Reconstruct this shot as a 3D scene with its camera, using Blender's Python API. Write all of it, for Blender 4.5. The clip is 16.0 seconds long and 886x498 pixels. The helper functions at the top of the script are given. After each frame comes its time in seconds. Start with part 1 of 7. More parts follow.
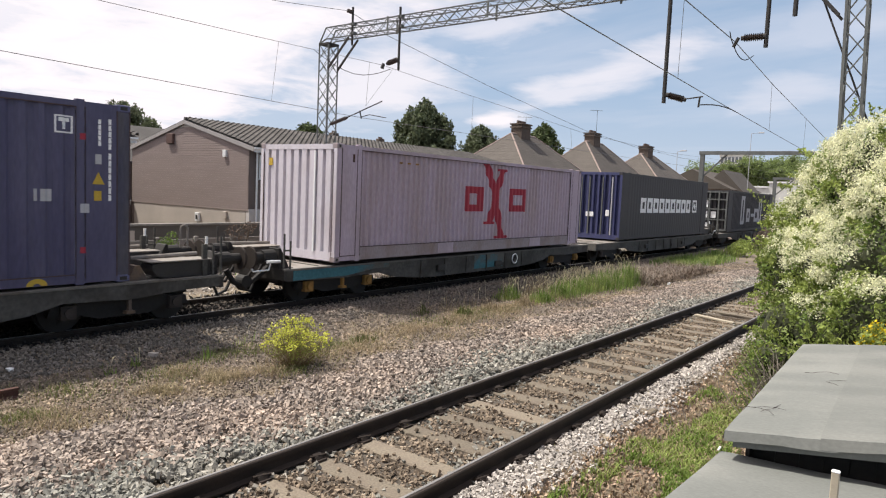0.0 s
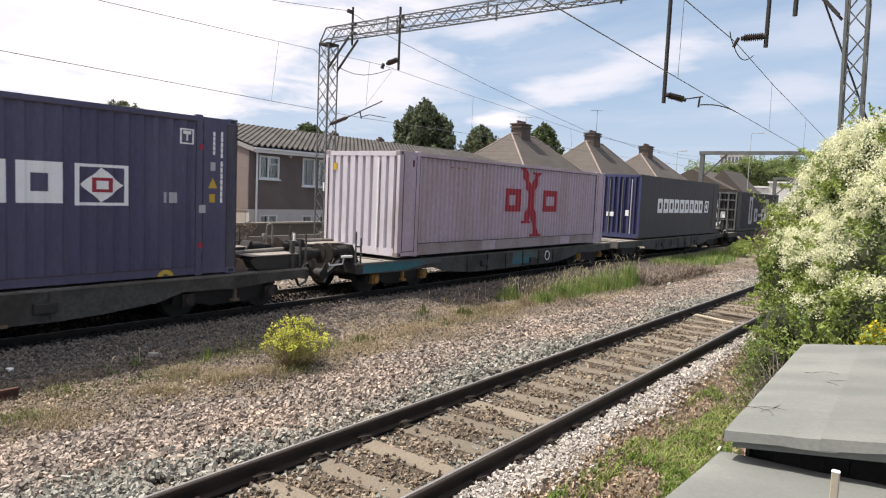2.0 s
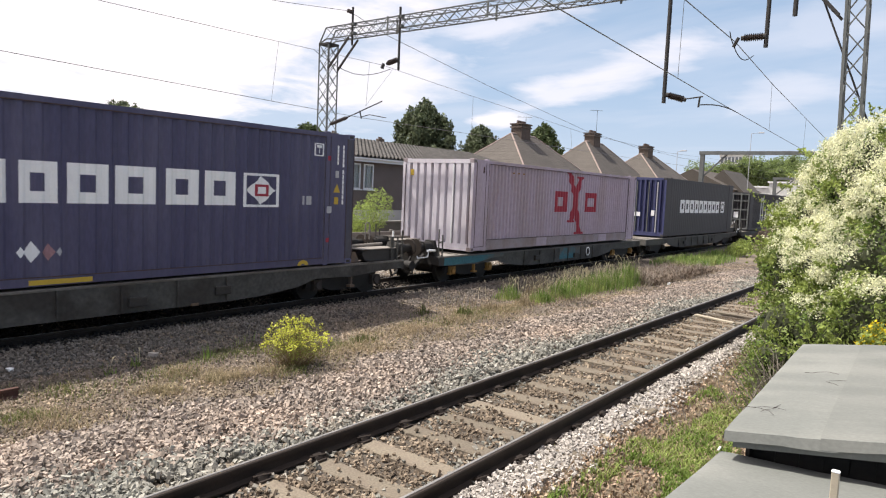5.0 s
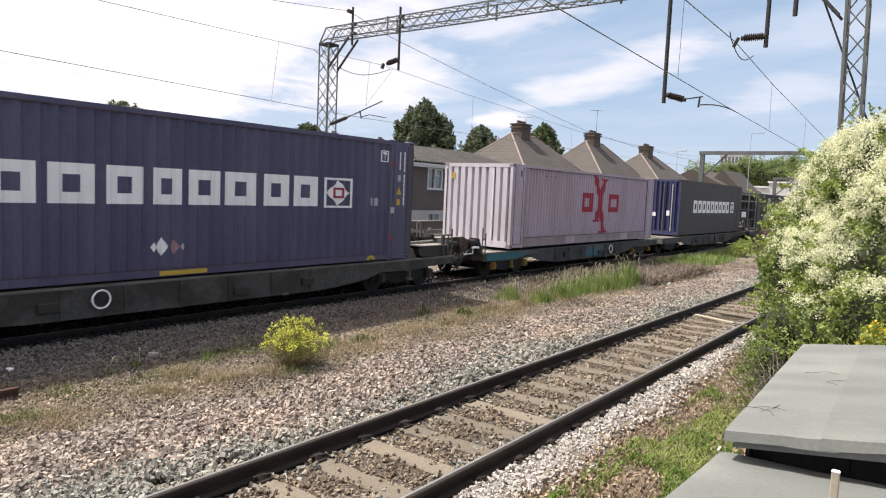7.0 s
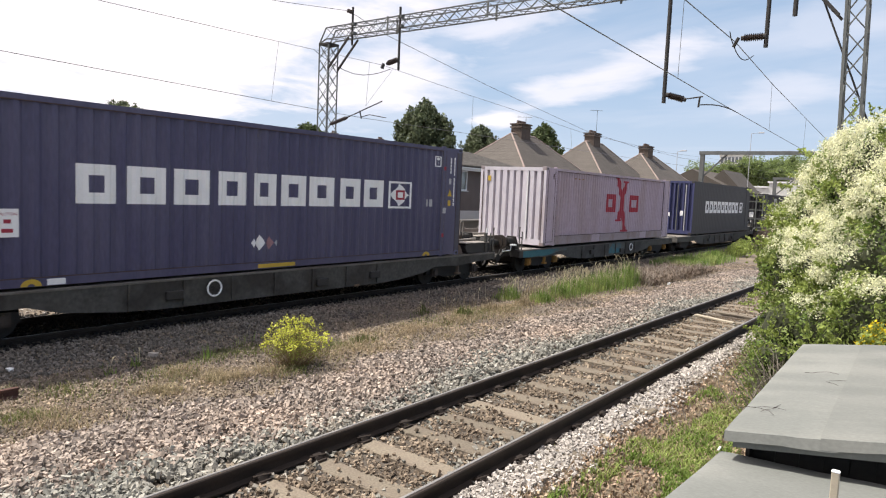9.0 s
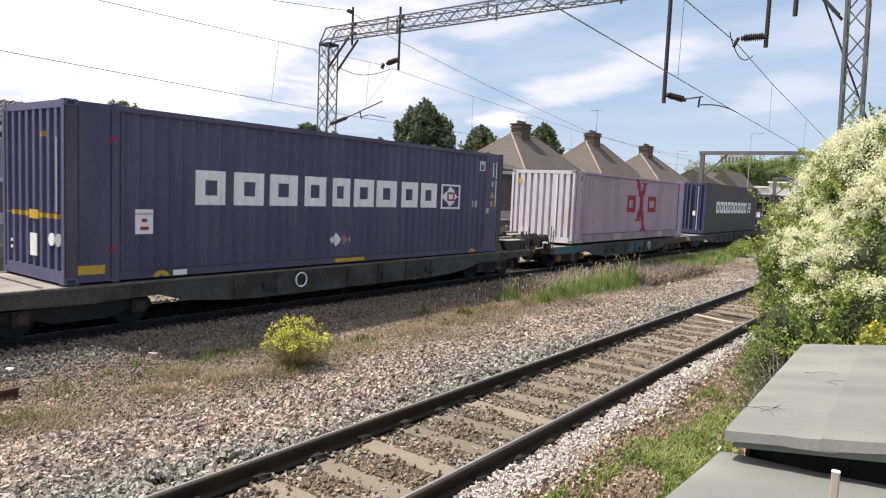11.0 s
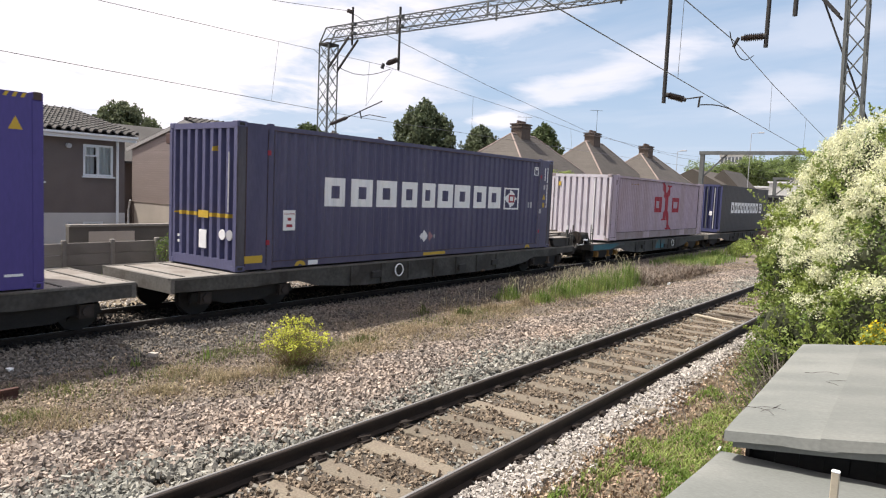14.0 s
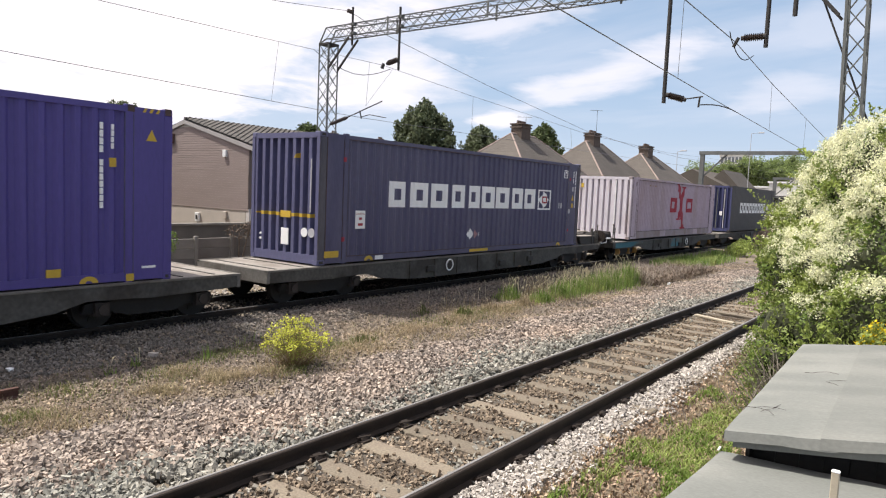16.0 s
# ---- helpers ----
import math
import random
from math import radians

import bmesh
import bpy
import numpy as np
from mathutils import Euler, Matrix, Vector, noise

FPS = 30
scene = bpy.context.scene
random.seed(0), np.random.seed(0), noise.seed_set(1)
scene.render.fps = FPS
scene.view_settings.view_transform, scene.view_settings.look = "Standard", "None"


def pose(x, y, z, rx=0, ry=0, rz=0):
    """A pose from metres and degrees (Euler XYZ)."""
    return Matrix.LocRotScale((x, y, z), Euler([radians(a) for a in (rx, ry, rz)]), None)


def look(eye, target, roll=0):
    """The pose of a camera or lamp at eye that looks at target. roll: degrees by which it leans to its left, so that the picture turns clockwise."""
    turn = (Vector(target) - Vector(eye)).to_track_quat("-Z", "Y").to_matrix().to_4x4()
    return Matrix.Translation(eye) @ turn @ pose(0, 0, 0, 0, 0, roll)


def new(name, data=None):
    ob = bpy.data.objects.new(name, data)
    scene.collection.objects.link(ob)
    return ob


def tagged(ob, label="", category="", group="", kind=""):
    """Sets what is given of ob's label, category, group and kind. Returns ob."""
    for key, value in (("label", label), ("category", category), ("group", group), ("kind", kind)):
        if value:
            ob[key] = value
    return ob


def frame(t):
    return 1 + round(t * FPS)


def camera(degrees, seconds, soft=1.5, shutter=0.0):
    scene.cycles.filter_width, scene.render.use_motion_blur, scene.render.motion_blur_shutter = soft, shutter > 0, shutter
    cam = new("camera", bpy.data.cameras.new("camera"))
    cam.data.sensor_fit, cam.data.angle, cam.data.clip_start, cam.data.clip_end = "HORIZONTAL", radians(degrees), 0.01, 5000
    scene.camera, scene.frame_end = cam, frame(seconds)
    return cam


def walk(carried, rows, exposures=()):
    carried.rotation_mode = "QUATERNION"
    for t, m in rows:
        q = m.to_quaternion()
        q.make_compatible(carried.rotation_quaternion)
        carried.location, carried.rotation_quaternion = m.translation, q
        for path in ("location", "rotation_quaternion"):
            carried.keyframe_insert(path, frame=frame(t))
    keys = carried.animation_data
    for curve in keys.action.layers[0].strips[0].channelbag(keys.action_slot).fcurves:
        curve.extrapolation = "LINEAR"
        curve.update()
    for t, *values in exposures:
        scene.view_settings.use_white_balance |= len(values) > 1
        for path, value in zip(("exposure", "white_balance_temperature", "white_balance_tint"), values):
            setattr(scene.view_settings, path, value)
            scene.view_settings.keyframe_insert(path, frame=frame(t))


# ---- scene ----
# ---------------------------------------------------------------- camera
EYE = Vector((0.0, 0.0, 2.5))
AIM = EYE + 20.0 * Vector((-0.59775, 0.79728, -0.08394))
cam = camera(65.91, 16.0, soft=1.15, shutter=0.5)
walk(cam, [(0.0, look(EYE, AIM, 2.49)), (16.0, look(EYE, AIM, 2.49))], exposures=[(0.0, 0.22, 6600, 9), (1.0, 0.27, 6600, 9), (3.0, 0.38, 6600, 9), (7.0, 0.41, 6600, 9), (16.0, 0.41, 6600, 9)])

# ---------------------------------------------------------------- sky and sun
TO_SUN = Vector((-2.02, -0.95, 3.92)).normalized()
world = bpy.data.worlds.new("sky")
scene.world = world
world.use_nodes = True
wn, wl = world.node_tree.nodes, world.node_tree.links
wn.clear()
w_out = wn.new("ShaderNodeOutputWorld")
w_bg = wn.new("ShaderNodeBackground")
w_sky = wn.new("ShaderNodeTexSky")
w_sky.sky_type = "NISHITA"
w_sky.sun_disc = False
w_sky.sun_elevation = math.asin(TO_SUN.z)
w_sky.sun_rotation = math.atan2(TO_SUN.x, TO_SUN.y)
w_sky.air_density, w_sky.dust_density, w_sky.ozone_density = 1.0, 0.1, 1.9
w_co = wn.new("ShaderNodeTexCoord")
w_sep = wn.new("ShaderNodeSeparateXYZ")
w_add = wn.new("ShaderNodeMath")
w_add.operation, w_add.inputs[1].default_value = "ADD", 0.12
w_dx, w_dy = wn.new("ShaderNodeMath"), wn.new("ShaderNodeMath")
w_dx.operation = w_dy.operation = "DIVIDE"
w_com = wn.new("ShaderNodeCombineXYZ")
w_com.inputs["Z"].default_value = 1.0
w_map = wn.new("ShaderNodeMapping")
w_map.inputs["Rotation"].default_value = (0, 0, radians(-37))
w_map.inputs["Location"].default_value = (1.3, 0.75, 0)
w_map.inputs["Scale"].default_value = (0.42, 0.95, 1)
w_noise = wn.new("ShaderNodeTexNoise")
w_noise.inputs["Scale"].default_value = 1.15
w_noise.inputs["Detail"].default_value = 7.0
w_noise.inputs["Roughness"].default_value = 0.55
w_noise.inputs["Distortion"].default_value = 0.35
w_wisp = wn.new("ShaderNodeTexNoise")
w_wisp.inputs["Scale"].default_value = 1.9
w_wisp.inputs["Detail"].default_value = 8.0
w_wisp.inputs["Roughness"].default_value = 0.58
w_wisp.inputs["Distortion"].default_value = 0.3
w_ramp = wn.new("ShaderNodeValToRGB")
w_ramp.color_ramp.elements[0].position, w_ramp.color_ramp.elements[0].color = 0.45, (0.02, 0.02, 0.02, 1)
w_ramp.color_ramp.elements[1].position, w_ramp.color_ramp.elements[1].color = 0.72, (0.42, 0.42, 0.42, 1)
w_mix = wn.new("ShaderNodeMixRGB")
w_mix.inputs[2].default_value = (11.8, 11.0, 11.5, 1)
wl.new(w_co.outputs["Generated"], w_sep.inputs[0])
wl.new(w_sep.outputs["Z"], w_add.inputs[0])
for axis, div in (("X", w_dx), ("Y", w_dy)):
    wl.new(w_sep.outputs[axis], div.inputs[0])
    wl.new(w_add.outputs[0], div.inputs[1])
    wl.new(div.outputs[0], w_com.inputs[axis])
wl.new(w_com.outputs[0], w_map.inputs["Vector"])
wl.new(w_map.outputs[0], w_noise.inputs["Vector"])
wl.new(w_com.outputs[0], w_wisp.inputs["Vector"])
wl.new(w_noise.outputs["Fac"], w_ramp.inputs[0])
w_high = wn.new("ShaderNodeMapRange")          # fair-weather cloud thins out overhead
w_high.inputs["From Min"].default_value, w_high.inputs["From Max"].default_value = 0.25, 0.85
w_high.inputs["To Min"].default_value, w_high.inputs["To Max"].default_value = 1.0, 0.15
wl.new(w_sep.outputs["Z"], w_high.inputs["Value"])
w_thin = wn.new("ShaderNodeMath")
w_thin.operation = "MULTIPLY"
w_low = wn.new("ShaderNodeMapRange")           # and towards the horizon
w_low.inputs["From Min"].default_value, w_low.inputs["From Max"].default_value = 0.02, 0.22
w_low.inputs["To Min"].default_value, w_low.inputs["To Max"].default_value = 0.25, 1.0
wl.new(w_sep.outputs["Z"], w_low.inputs["Value"])
w_both = wn.new("ShaderNodeMath")
w_both.operation = "MULTIPLY"
wl.new(w_high.outputs[0], w_both.inputs[0])
wl.new(w_low.outputs[0], w_both.inputs[1])
wl.new(w_ramp.outputs[0], w_thin.inputs[0])
wl.new(w_both.outputs[0], w_thin.inputs[1])
w_dot = wn.new("ShaderNodeVectorMath")         # bright haze on the sun's side of the sky
w_dot.operation = "DOT_PRODUCT"
w_dot.inputs[1].default_value = TO_SUN
wl.new(w_co.outputs["Generated"], w_dot.inputs[0])
w_glare = wn.new("ShaderNodeMapRange")
w_glare.interpolation_type = "SMOOTHSTEP"
w_glare.inputs["From Min"].default_value, w_glare.inputs["From Max"].default_value = 0.22, 0.62
wl.new(w_dot.outputs["Value"], w_glare.inputs["Value"])
w_max = wn.new("ShaderNodeMath")
w_max.operation = "MAXIMUM"
wl.new(w_thin.outputs[0], w_max.inputs[0])
wl.new(w_glare.outputs[0], w_max.inputs[1])
# banks and streaks of cloud: centre and half axes on the cloud sheet, turn, density
w_soft = w_max.outputs[0]
for bx, by, b_long, b_short, b_turn, b_dense in ((-1.36, 3.06, 0.68, 0.23, 152.8, 0.66), (-0.69, 3.63, 0.46, 0.30, 124.5, 0.4), (-1.47, 2.33, 0.40, 0.24, 170.5, 0.6),
                                                (-0.46, 2.80, 0.34, 0.14, 94.7, 0.35), (-2.40, 3.71, 0.24, 0.16, 143.7, 0.9), (-2.54, 2.71, 0.95, 0.46, 136.5, 0.75),
                                                (-3.11, 1.73, 2.20, 1.00, 157.6, 1.0), (-1.69, 3.32, 0.50, 0.20, 161.0, 0.6)):
    b_c, b_s = math.cos(radians(b_turn)), math.sin(radians(b_turn))
    b_pair = wn.new("ShaderNodeCombineXYZ")
    for slot, ax, ay, half in (("X", b_c, b_s, b_long), ("Y", -b_s, b_c, b_short)):
        b_dot = wn.new("ShaderNodeVectorMath")
        b_dot.operation = "DOT_PRODUCT"
        b_dot.inputs[1].default_value = (ax / half, ay / half, -(ax * bx + ay * by) / half)
        wl.new(w_com.outputs[0], b_dot.inputs[0])
        wl.new(b_dot.outputs["Value"], b_pair.inputs[slot])
    b_len = wn.new("ShaderNodeVectorMath")
    b_len.operation = "LENGTH"
    wl.new(b_pair.outputs[0], b_len.inputs[0])
    b_ragged = wn.new("ShaderNodeMath")
    b_ragged.operation = "MULTIPLY_ADD"
    b_ragged.inputs[1].default_value = -2.6
    wl.new(w_wisp.outputs["Fac"], b_ragged.inputs[0])
    wl.new(b_len.outputs["Value"], b_ragged.inputs[2])
    b_cover = wn.new("ShaderNodeMapRange")
    b_cover.interpolation_type = "SMOOTHSTEP"
    for key, val in (("From Min", 0.15), ("From Max", -1.05), ("To Min", 0.0), ("To Max", b_dense)):
        b_cover.inputs[key].default_value = val
    wl.new(b_ragged.outputs[0], b_cover.inputs["Value"])
    b_max = wn.new("ShaderNodeMath")
    b_max.operation = "MAXIMUM"
    wl.new(w_soft, b_max.inputs[0])
    wl.new(b_cover.outputs[0], b_max.inputs[1])
    w_soft = b_max.outputs[0]
wl.new(w_soft, w_mix.inputs[0])
w_haze = wn.new("ShaderNodeMapRange")          # bright summer haze in the lower sky
w_haze.interpolation_type = "SMOOTHSTEP"
w_haze.inputs["From Min"].default_value, w_haze.inputs["From Max"].default_value = 0.62, 0.12
w_haze.inputs["To Min"].default_value, w_haze.inputs["To Max"].default_value = 0.0, 0.88
wl.new(w_sep.outputs["Z"], w_haze.inputs["Value"])
w_tone = wn.new("ShaderNodeMapRange")          # paler close to the horizon
w_tone.inputs["From Min"].default_value, w_tone.inputs["From Max"].default_value = 0.02, 0.26
wl.new(w_sep.outputs["Z"], w_tone.inputs["Value"])
w_air = wn.new("ShaderNodeMixRGB")
w_air.inputs[1].default_value, w_air.inputs[2].default_value = (6.2, 7.2, 9.0, 1), (3.2, 5.2, 8.0, 1)
wl.new(w_tone.outputs[0], w_air.inputs[0])
w_lower = wn.new("ShaderNodeMixRGB")
wl.new(w_haze.outputs[0], w_lower.inputs[0])
wl.new(w_sky.outputs[0], w_lower.inputs[1])
wl.new(w_air.outputs[0], w_lower.inputs[2])
wl.new(w_lower.outputs[0], w_mix.inputs[1])
wl.new(w_mix.outputs[0], w_bg.inputs[0])
wl.new(w_bg.outputs[0], w_out.inputs[0])
w_bg.inputs[1].default_value = 0.078

sun = new("sun", bpy.data.lights.new("sun", "SUN"))
sun.data.energy, sun.data.angle, sun.data.color = 5.0, radians(0.53), (1.0, 0.95, 0.88)
sun.matrix_world = look(TO_SUN * 60, (0, 0, 0))

# ---------------------------------------------------------------- materials
MATS = {}


def material(name, colour, rough=0.7, metal=0.0, vary=0.25, scale=3.0, fine=40.0, bump=0.0, bump_scale=60.0,
             second=None, blend=(0.45, 0.6), island=0.0, rand=0.0, spec=0.5, stretch=(1, 1, 1), through_light=0.0):
    """A surface: base colour with coarse and fine variation, an optional second colour in patches, and a fine relief."""
    if name in MATS:
        return MATS[name]
    m = bpy.data.materials.new(name)
    m.use_nodes = True
    n, l = m.node_tree.nodes, m.node_tree.links
    b = n["Principled BSDF"]
    b.inputs["Roughness"].default_value, b.inputs["Metallic"].default_value = rough, metal
    b.inputs["Specular IOR Level"].default_value = spec
    co, mp = n.new("ShaderNodeTexCoord"), n.new("ShaderNodeMapping")
    mp.inputs["Scale"].default_value = stretch
    l.new(co.outputs["Object"], mp.inputs[0])
    coarse, grain = n.new("ShaderNodeTexNoise"), n.new("ShaderNodeTexNoise")
    coarse.inputs["Scale"].default_value, coarse.inputs["Detail"].default_value = scale, 5
    grain.inputs["Scale"].default_value, grain.inputs["Detail"].default_value = fine, 4
    for t in (coarse, grain):
        l.new(mp.outputs[0], t.inputs["Vector"])
    base = n.new("ShaderNodeRGB")
    base.outputs[0].default_value = (*colour, 1)
    out = base.outputs[0]
    if second:
        ramp = n.new("ShaderNodeValToRGB")
        ramp.color_ramp.elements[0].position, ramp.color_ramp.elements[1].position = blend
        l.new(coarse.outputs["Fac"], ramp.inputs[0])
        mix = n.new("ShaderNodeMixRGB")
        mix.inputs[2].default_value = (*second, 1)
        l.new(ramp.outputs[0], mix.inputs[0])
        l.new(out, mix.inputs[1])
        out = mix.outputs[0]
    total = n.new("ShaderNodeMath")
    total.operation = "ADD"
    l.new(coarse.outputs["Fac"], total.inputs[0])
    l.new(grain.outputs["Fac"], total.inputs[1])
    value = total.outputs[0]
    span = n.new("ShaderNodeMapRange")
    span.inputs["From Min"].default_value, span.inputs["From Max"].default_value = 0.6, 1.4
    span.inputs["To Min"].default_value, span.inputs["To Max"].default_value = 1 - vary, 1 + vary
    l.new(value, span.inputs["Value"])
    value = span.outputs[0]
    for amount, node, socket in ((island, "ShaderNodeNewGeometry", "Random Per Island"), (rand, "ShaderNodeObjectInfo", "Random")):
        if amount:
            g, r, mul = n.new(node), n.new("ShaderNodeMapRange"), n.new("ShaderNodeMath")
            r.inputs["To Min"].default_value, r.inputs["To Max"].default_value = 1 - amount, 1 + amount
            mul.operation = "MULTIPLY"
            l.new(g.outputs[socket], r.inputs["Value"])
            l.new(r.outputs[0], mul.inputs[0])
            l.new(value, mul.inputs[1])
            value = mul.outputs[0]
    scaled = n.new("ShaderNodeVectorMath")
    scaled.operation = "SCALE"
    l.new(out, scaled.inputs[0])
    l.new(value, scaled.inputs["Scale"])
    l.new(scaled.outputs[0], b.inputs["Base Color"])
    if bump:
        t, bp = n.new("ShaderNodeTexNoise"), n.new("ShaderNodeBump")
        t.inputs["Scale"].default_value, t.inputs["Detail"].default_value = bump_scale, 5
        l.new(mp.outputs[0], t.inputs["Vector"])
        bp.inputs["Strength"].default_value, bp.inputs["Distance"].default_value = min(1.0, bump * 50), bump
        l.new(t.outputs["Fac"], bp.inputs["Height"])
        l.new(bp.outputs[0], b.inputs["Normal"])
    if through_light:
        tl, ad = n.new("ShaderNodeBsdfTranslucent"), n.new("ShaderNodeMixShader")
        l.new(scaled.outputs[0], tl.inputs[0])
        ad.inputs[0].default_value = through_light
        l.new(b.outputs[0], ad.inputs[1])
        l.new(tl.outputs[0], ad.inputs[2])
        l.new(ad.outputs[0], n["Material Output"].inputs[0])
    MATS[name] = m
    return m


M_steel = material("galvanised steel", (0.135, 0.142, 0.138), 0.65, 0.2, 0.35, 2.0, 30)
M_soot = material("oily sooted steel", (0.016, 0.014, 0.013), 0.75, 0.0, 0.4, 2.0, 25)
M_dark_steel = material("weathered dark steel", (0.035, 0.032, 0.03), 0.6, 0.2, 0.4, 2.0, 30)
M_wire = material("copper wire", (0.19, 0.19, 0.185), 0.55, 0.4)
M_rail_side = material("rail brown", (0.030, 0.021, 0.016), 0.9, 0.0, 0.4, 4, 60, 0.002, 120)
M_rail_top = material("polished rail", (0.30, 0.285, 0.27), 0.42, 0.5, 0.3, 6, 60, stretch=(8, 0.5, 1))
M_sleeper = material("sleeper concrete", (0.20, 0.168, 0.126), 0.92, 0.0, 0.5, 2.5, 40, 0.004, 60, second=(0.145, 0.118, 0.09), blend=(0.42, 0.62), rand=0.2)
M_stone = material("ballast stone", (0.285, 0.240, 0.205), 0.9, 0.0, 0.25, 0.7, 50, 0.004, 90, second=(0.325, 0.262, 0.215), blend=(0.42, 0.62), island=0.6)
M_grey_stone = material("grey green ballast", (0.24, 0.235, 0.205), 0.9, 0.0, 0.25, 0.9, 50, 0.004, 90, second=(0.30, 0.275, 0.235), blend=(0.45, 0.62), island=0.6)
M_dark_stone = material("shade toned ballast", (0.165, 0.148, 0.13), 0.95, 0.0, 0.25, 0.9, 50, 0.004, 90, second=(0.16, 0.138, 0.115), island=0.6)
M_under_train_stone = material("shade black ballast", (0.020, 0.017, 0.015), 0.95, 0.0, 0.3, 0.9, 50, 0.004, 90, island=0.5)
M_gap_shade = material("ballast gap shade", (0.08, 0.066, 0.053), 0.97, 0, 0.35, 1.5, 40, 0.01, 60)
M_pale_wood = material("bleached timber", (0.40, 0.35, 0.27), 0.9, 0.0, 0.2, 2.0, 40, 0.002, 40, stretch=(1, 8, 8))
M_rusty_lilac = material("rust streaked lilac rail", (0.33, 0.28, 0.295), 0.75, 0.0, 0.25, 1.5, 25, second=(0.23, 0.175, 0.165), blend=(0.44, 0.64), stretch=(1, 1, 0.5))
# paler copy of the lilac paint: sunlight on the end is in the colour
M_lilac_end = material("lilac end lightened for sun", (0.66, 0.62, 0.67), 0.65, 0.0, 0.12, 1.2, 30, second=(0.50, 0.44, 0.46), blend=(0.52, 0.7), stretch=(1, 1, 0.25))
M_rust_orange = material("orange rusty fitting", (0.28, 0.15, 0.04), 0.9, 0.0, 0.3, 4, 40)
M_wagon_end = material("dusty headstock and pale deck edge", (0.16, 0.15, 0.135), 0.85, 0.0, 0.35, 2.0, 20, second=(0.10, 0.088, 0.075))
M_axle = material("greasy axle box", (0.042, 0.032, 0.027), 0.8, 0.0, 0.3, 3, 30)
M_barge = material("pale weathered barge board", (0.36, 0.34, 0.33), 0.8, 0, 0.15, 2, 20)
M_siding_dark = material("brown box paint", (0.10, 0.055, 0.045), 0.7, 0, 0.15)
M_hip = material("pale mortared tiles", (0.30, 0.235, 0.21), 0.9, 0, 0.25, 2, 20)
M_rusty_plate = material("rust worn plate", (0.17, 0.115, 0.075), 0.85, 0.0, 0.35, 3.0, 30, second=(0.10, 0.075, 0.06))
M_twig = material("dark twig", (0.07, 0.055, 0.05), 0.9, 0, 0.2)
M_core = material("foliage inner shade", (0.03, 0.035, 0.015), 0.95, 0, 0.4, 3, 20)
M_young_leaf = material("young yellow green leaf", (0.27, 0.33, 0.085), 0.65, 0, 0.25, 1.2, 20, island=0.4, through_light=0.35)
M_grass_low = material("low grass", (0.14, 0.16, 0.05), 0.85, 0, 0.3, 0.8, 20, island=0.4, through_light=0.25)
M_straw = material("pale straw", (0.50, 0.44, 0.31), 0.9, 0, 0.2, 1, 20, island=0.3, through_light=0.25)
M_olive = material("olive stem", (0.24, 0.17, 0.09), 0.9, 0, 0.3, 3, 20)
M_olive_leaf = material("olive leaf", (0.24, 0.26, 0.07), 0.85, 0, 0.25, 3, 20, island=0.4, through_light=0.3)
M_litter = material("fallen leaf", (0.32, 0.235, 0.165), 0.9, 0, 0.25, 2, 20, island=0.45)
M_hazy_leaf = material("dull green tree leaf", (0.125, 0.145, 0.075), 0.75, 0, 0.3, 0.5, 10, island=0.5, through_light=0.2)
M_mid_leaf = material("mid green tree leaf", (0.085, 0.115, 0.04), 0.7, 0, 0.3, 0.5, 10, island=0.5, through_light=0.2)
M_far_brick = material("far brown wall", (0.19, 0.15, 0.125), 0.9, 0, 0.2, 0.6, 8)
M_pale_stone = material("pale new ballast", (0.42, 0.385, 0.35), 0.9, 0.0, 0.2, 1.2, 50, 0.004, 90, island=0.35)
M_brown_stone = material("brown stained ballast", (0.21, 0.163, 0.118), 0.95, 0.0, 0.25, 1.2, 50, 0.004, 90, second=(0.29, 0.235, 0.175), blend=(0.5, 0.66), island=0.45)
M_fine_stone = material("fine ash gravel", (0.205, 0.168, 0.14), 0.95, 0.0, 0.3, 0.8, 50, 0.003, 90, second=(0.30, 0.235, 0.17), island=0.6)
M_grass = material("grass green", (0.165, 0.255, 0.055), 0.8, 0, 0.3, 0.8, 20, island=0.4, second=(0.27, 0.32, 0.10), through_light=0.35)
M_dry_grass = material("dry grass", (0.35, 0.275, 0.18), 0.9, 0, 0.3, 0.8, 20, island=0.4, second=(0.29, 0.24, 0.145), through_light=0.3)
M_leaf = material("vine leaf", (0.145, 0.22, 0.045), 0.6, 0, 0.3, 1.2, 20, island=0.5, second=(0.18, 0.23, 0.06), through_light=0.35)
M_flower = material("cream blossom", (0.82, 0.82, 0.60), 0.9, 0, 0.15, 1.2, 20, island=0.25, through_light=0.3)
M_yellow_flower = material("yellow petals", (0.75, 0.58, 0.02), 0.8, 0, 0.15, 2, 20, island=0.2, through_light=0.3)
M_yellow_leaf = material("yellow green leaf", (0.64, 0.65, 0.11), 0.7, 0, 0.2, 2, 20, island=0.35, through_light=0.3)
M_tree_leaf = material("dark tree leaf", (0.105, 0.128, 0.065), 0.7, 0, 0.3, 0.5, 10, island=0.5, through_light=0.2)
M_light_leaf = material("light tree leaf", (0.10, 0.15, 0.035), 0.7, 0, 0.3, 0.2, 10, island=0.5, through_light=0.25)
M_bark = material("bark", (0.12, 0.09, 0.065), 0.95, 0, 0.4, 3, 30, 0.01, 30)
M_dead = material("dead stem", (0.16, 0.12, 0.09), 0.95, 0, 0.4, 3, 30)
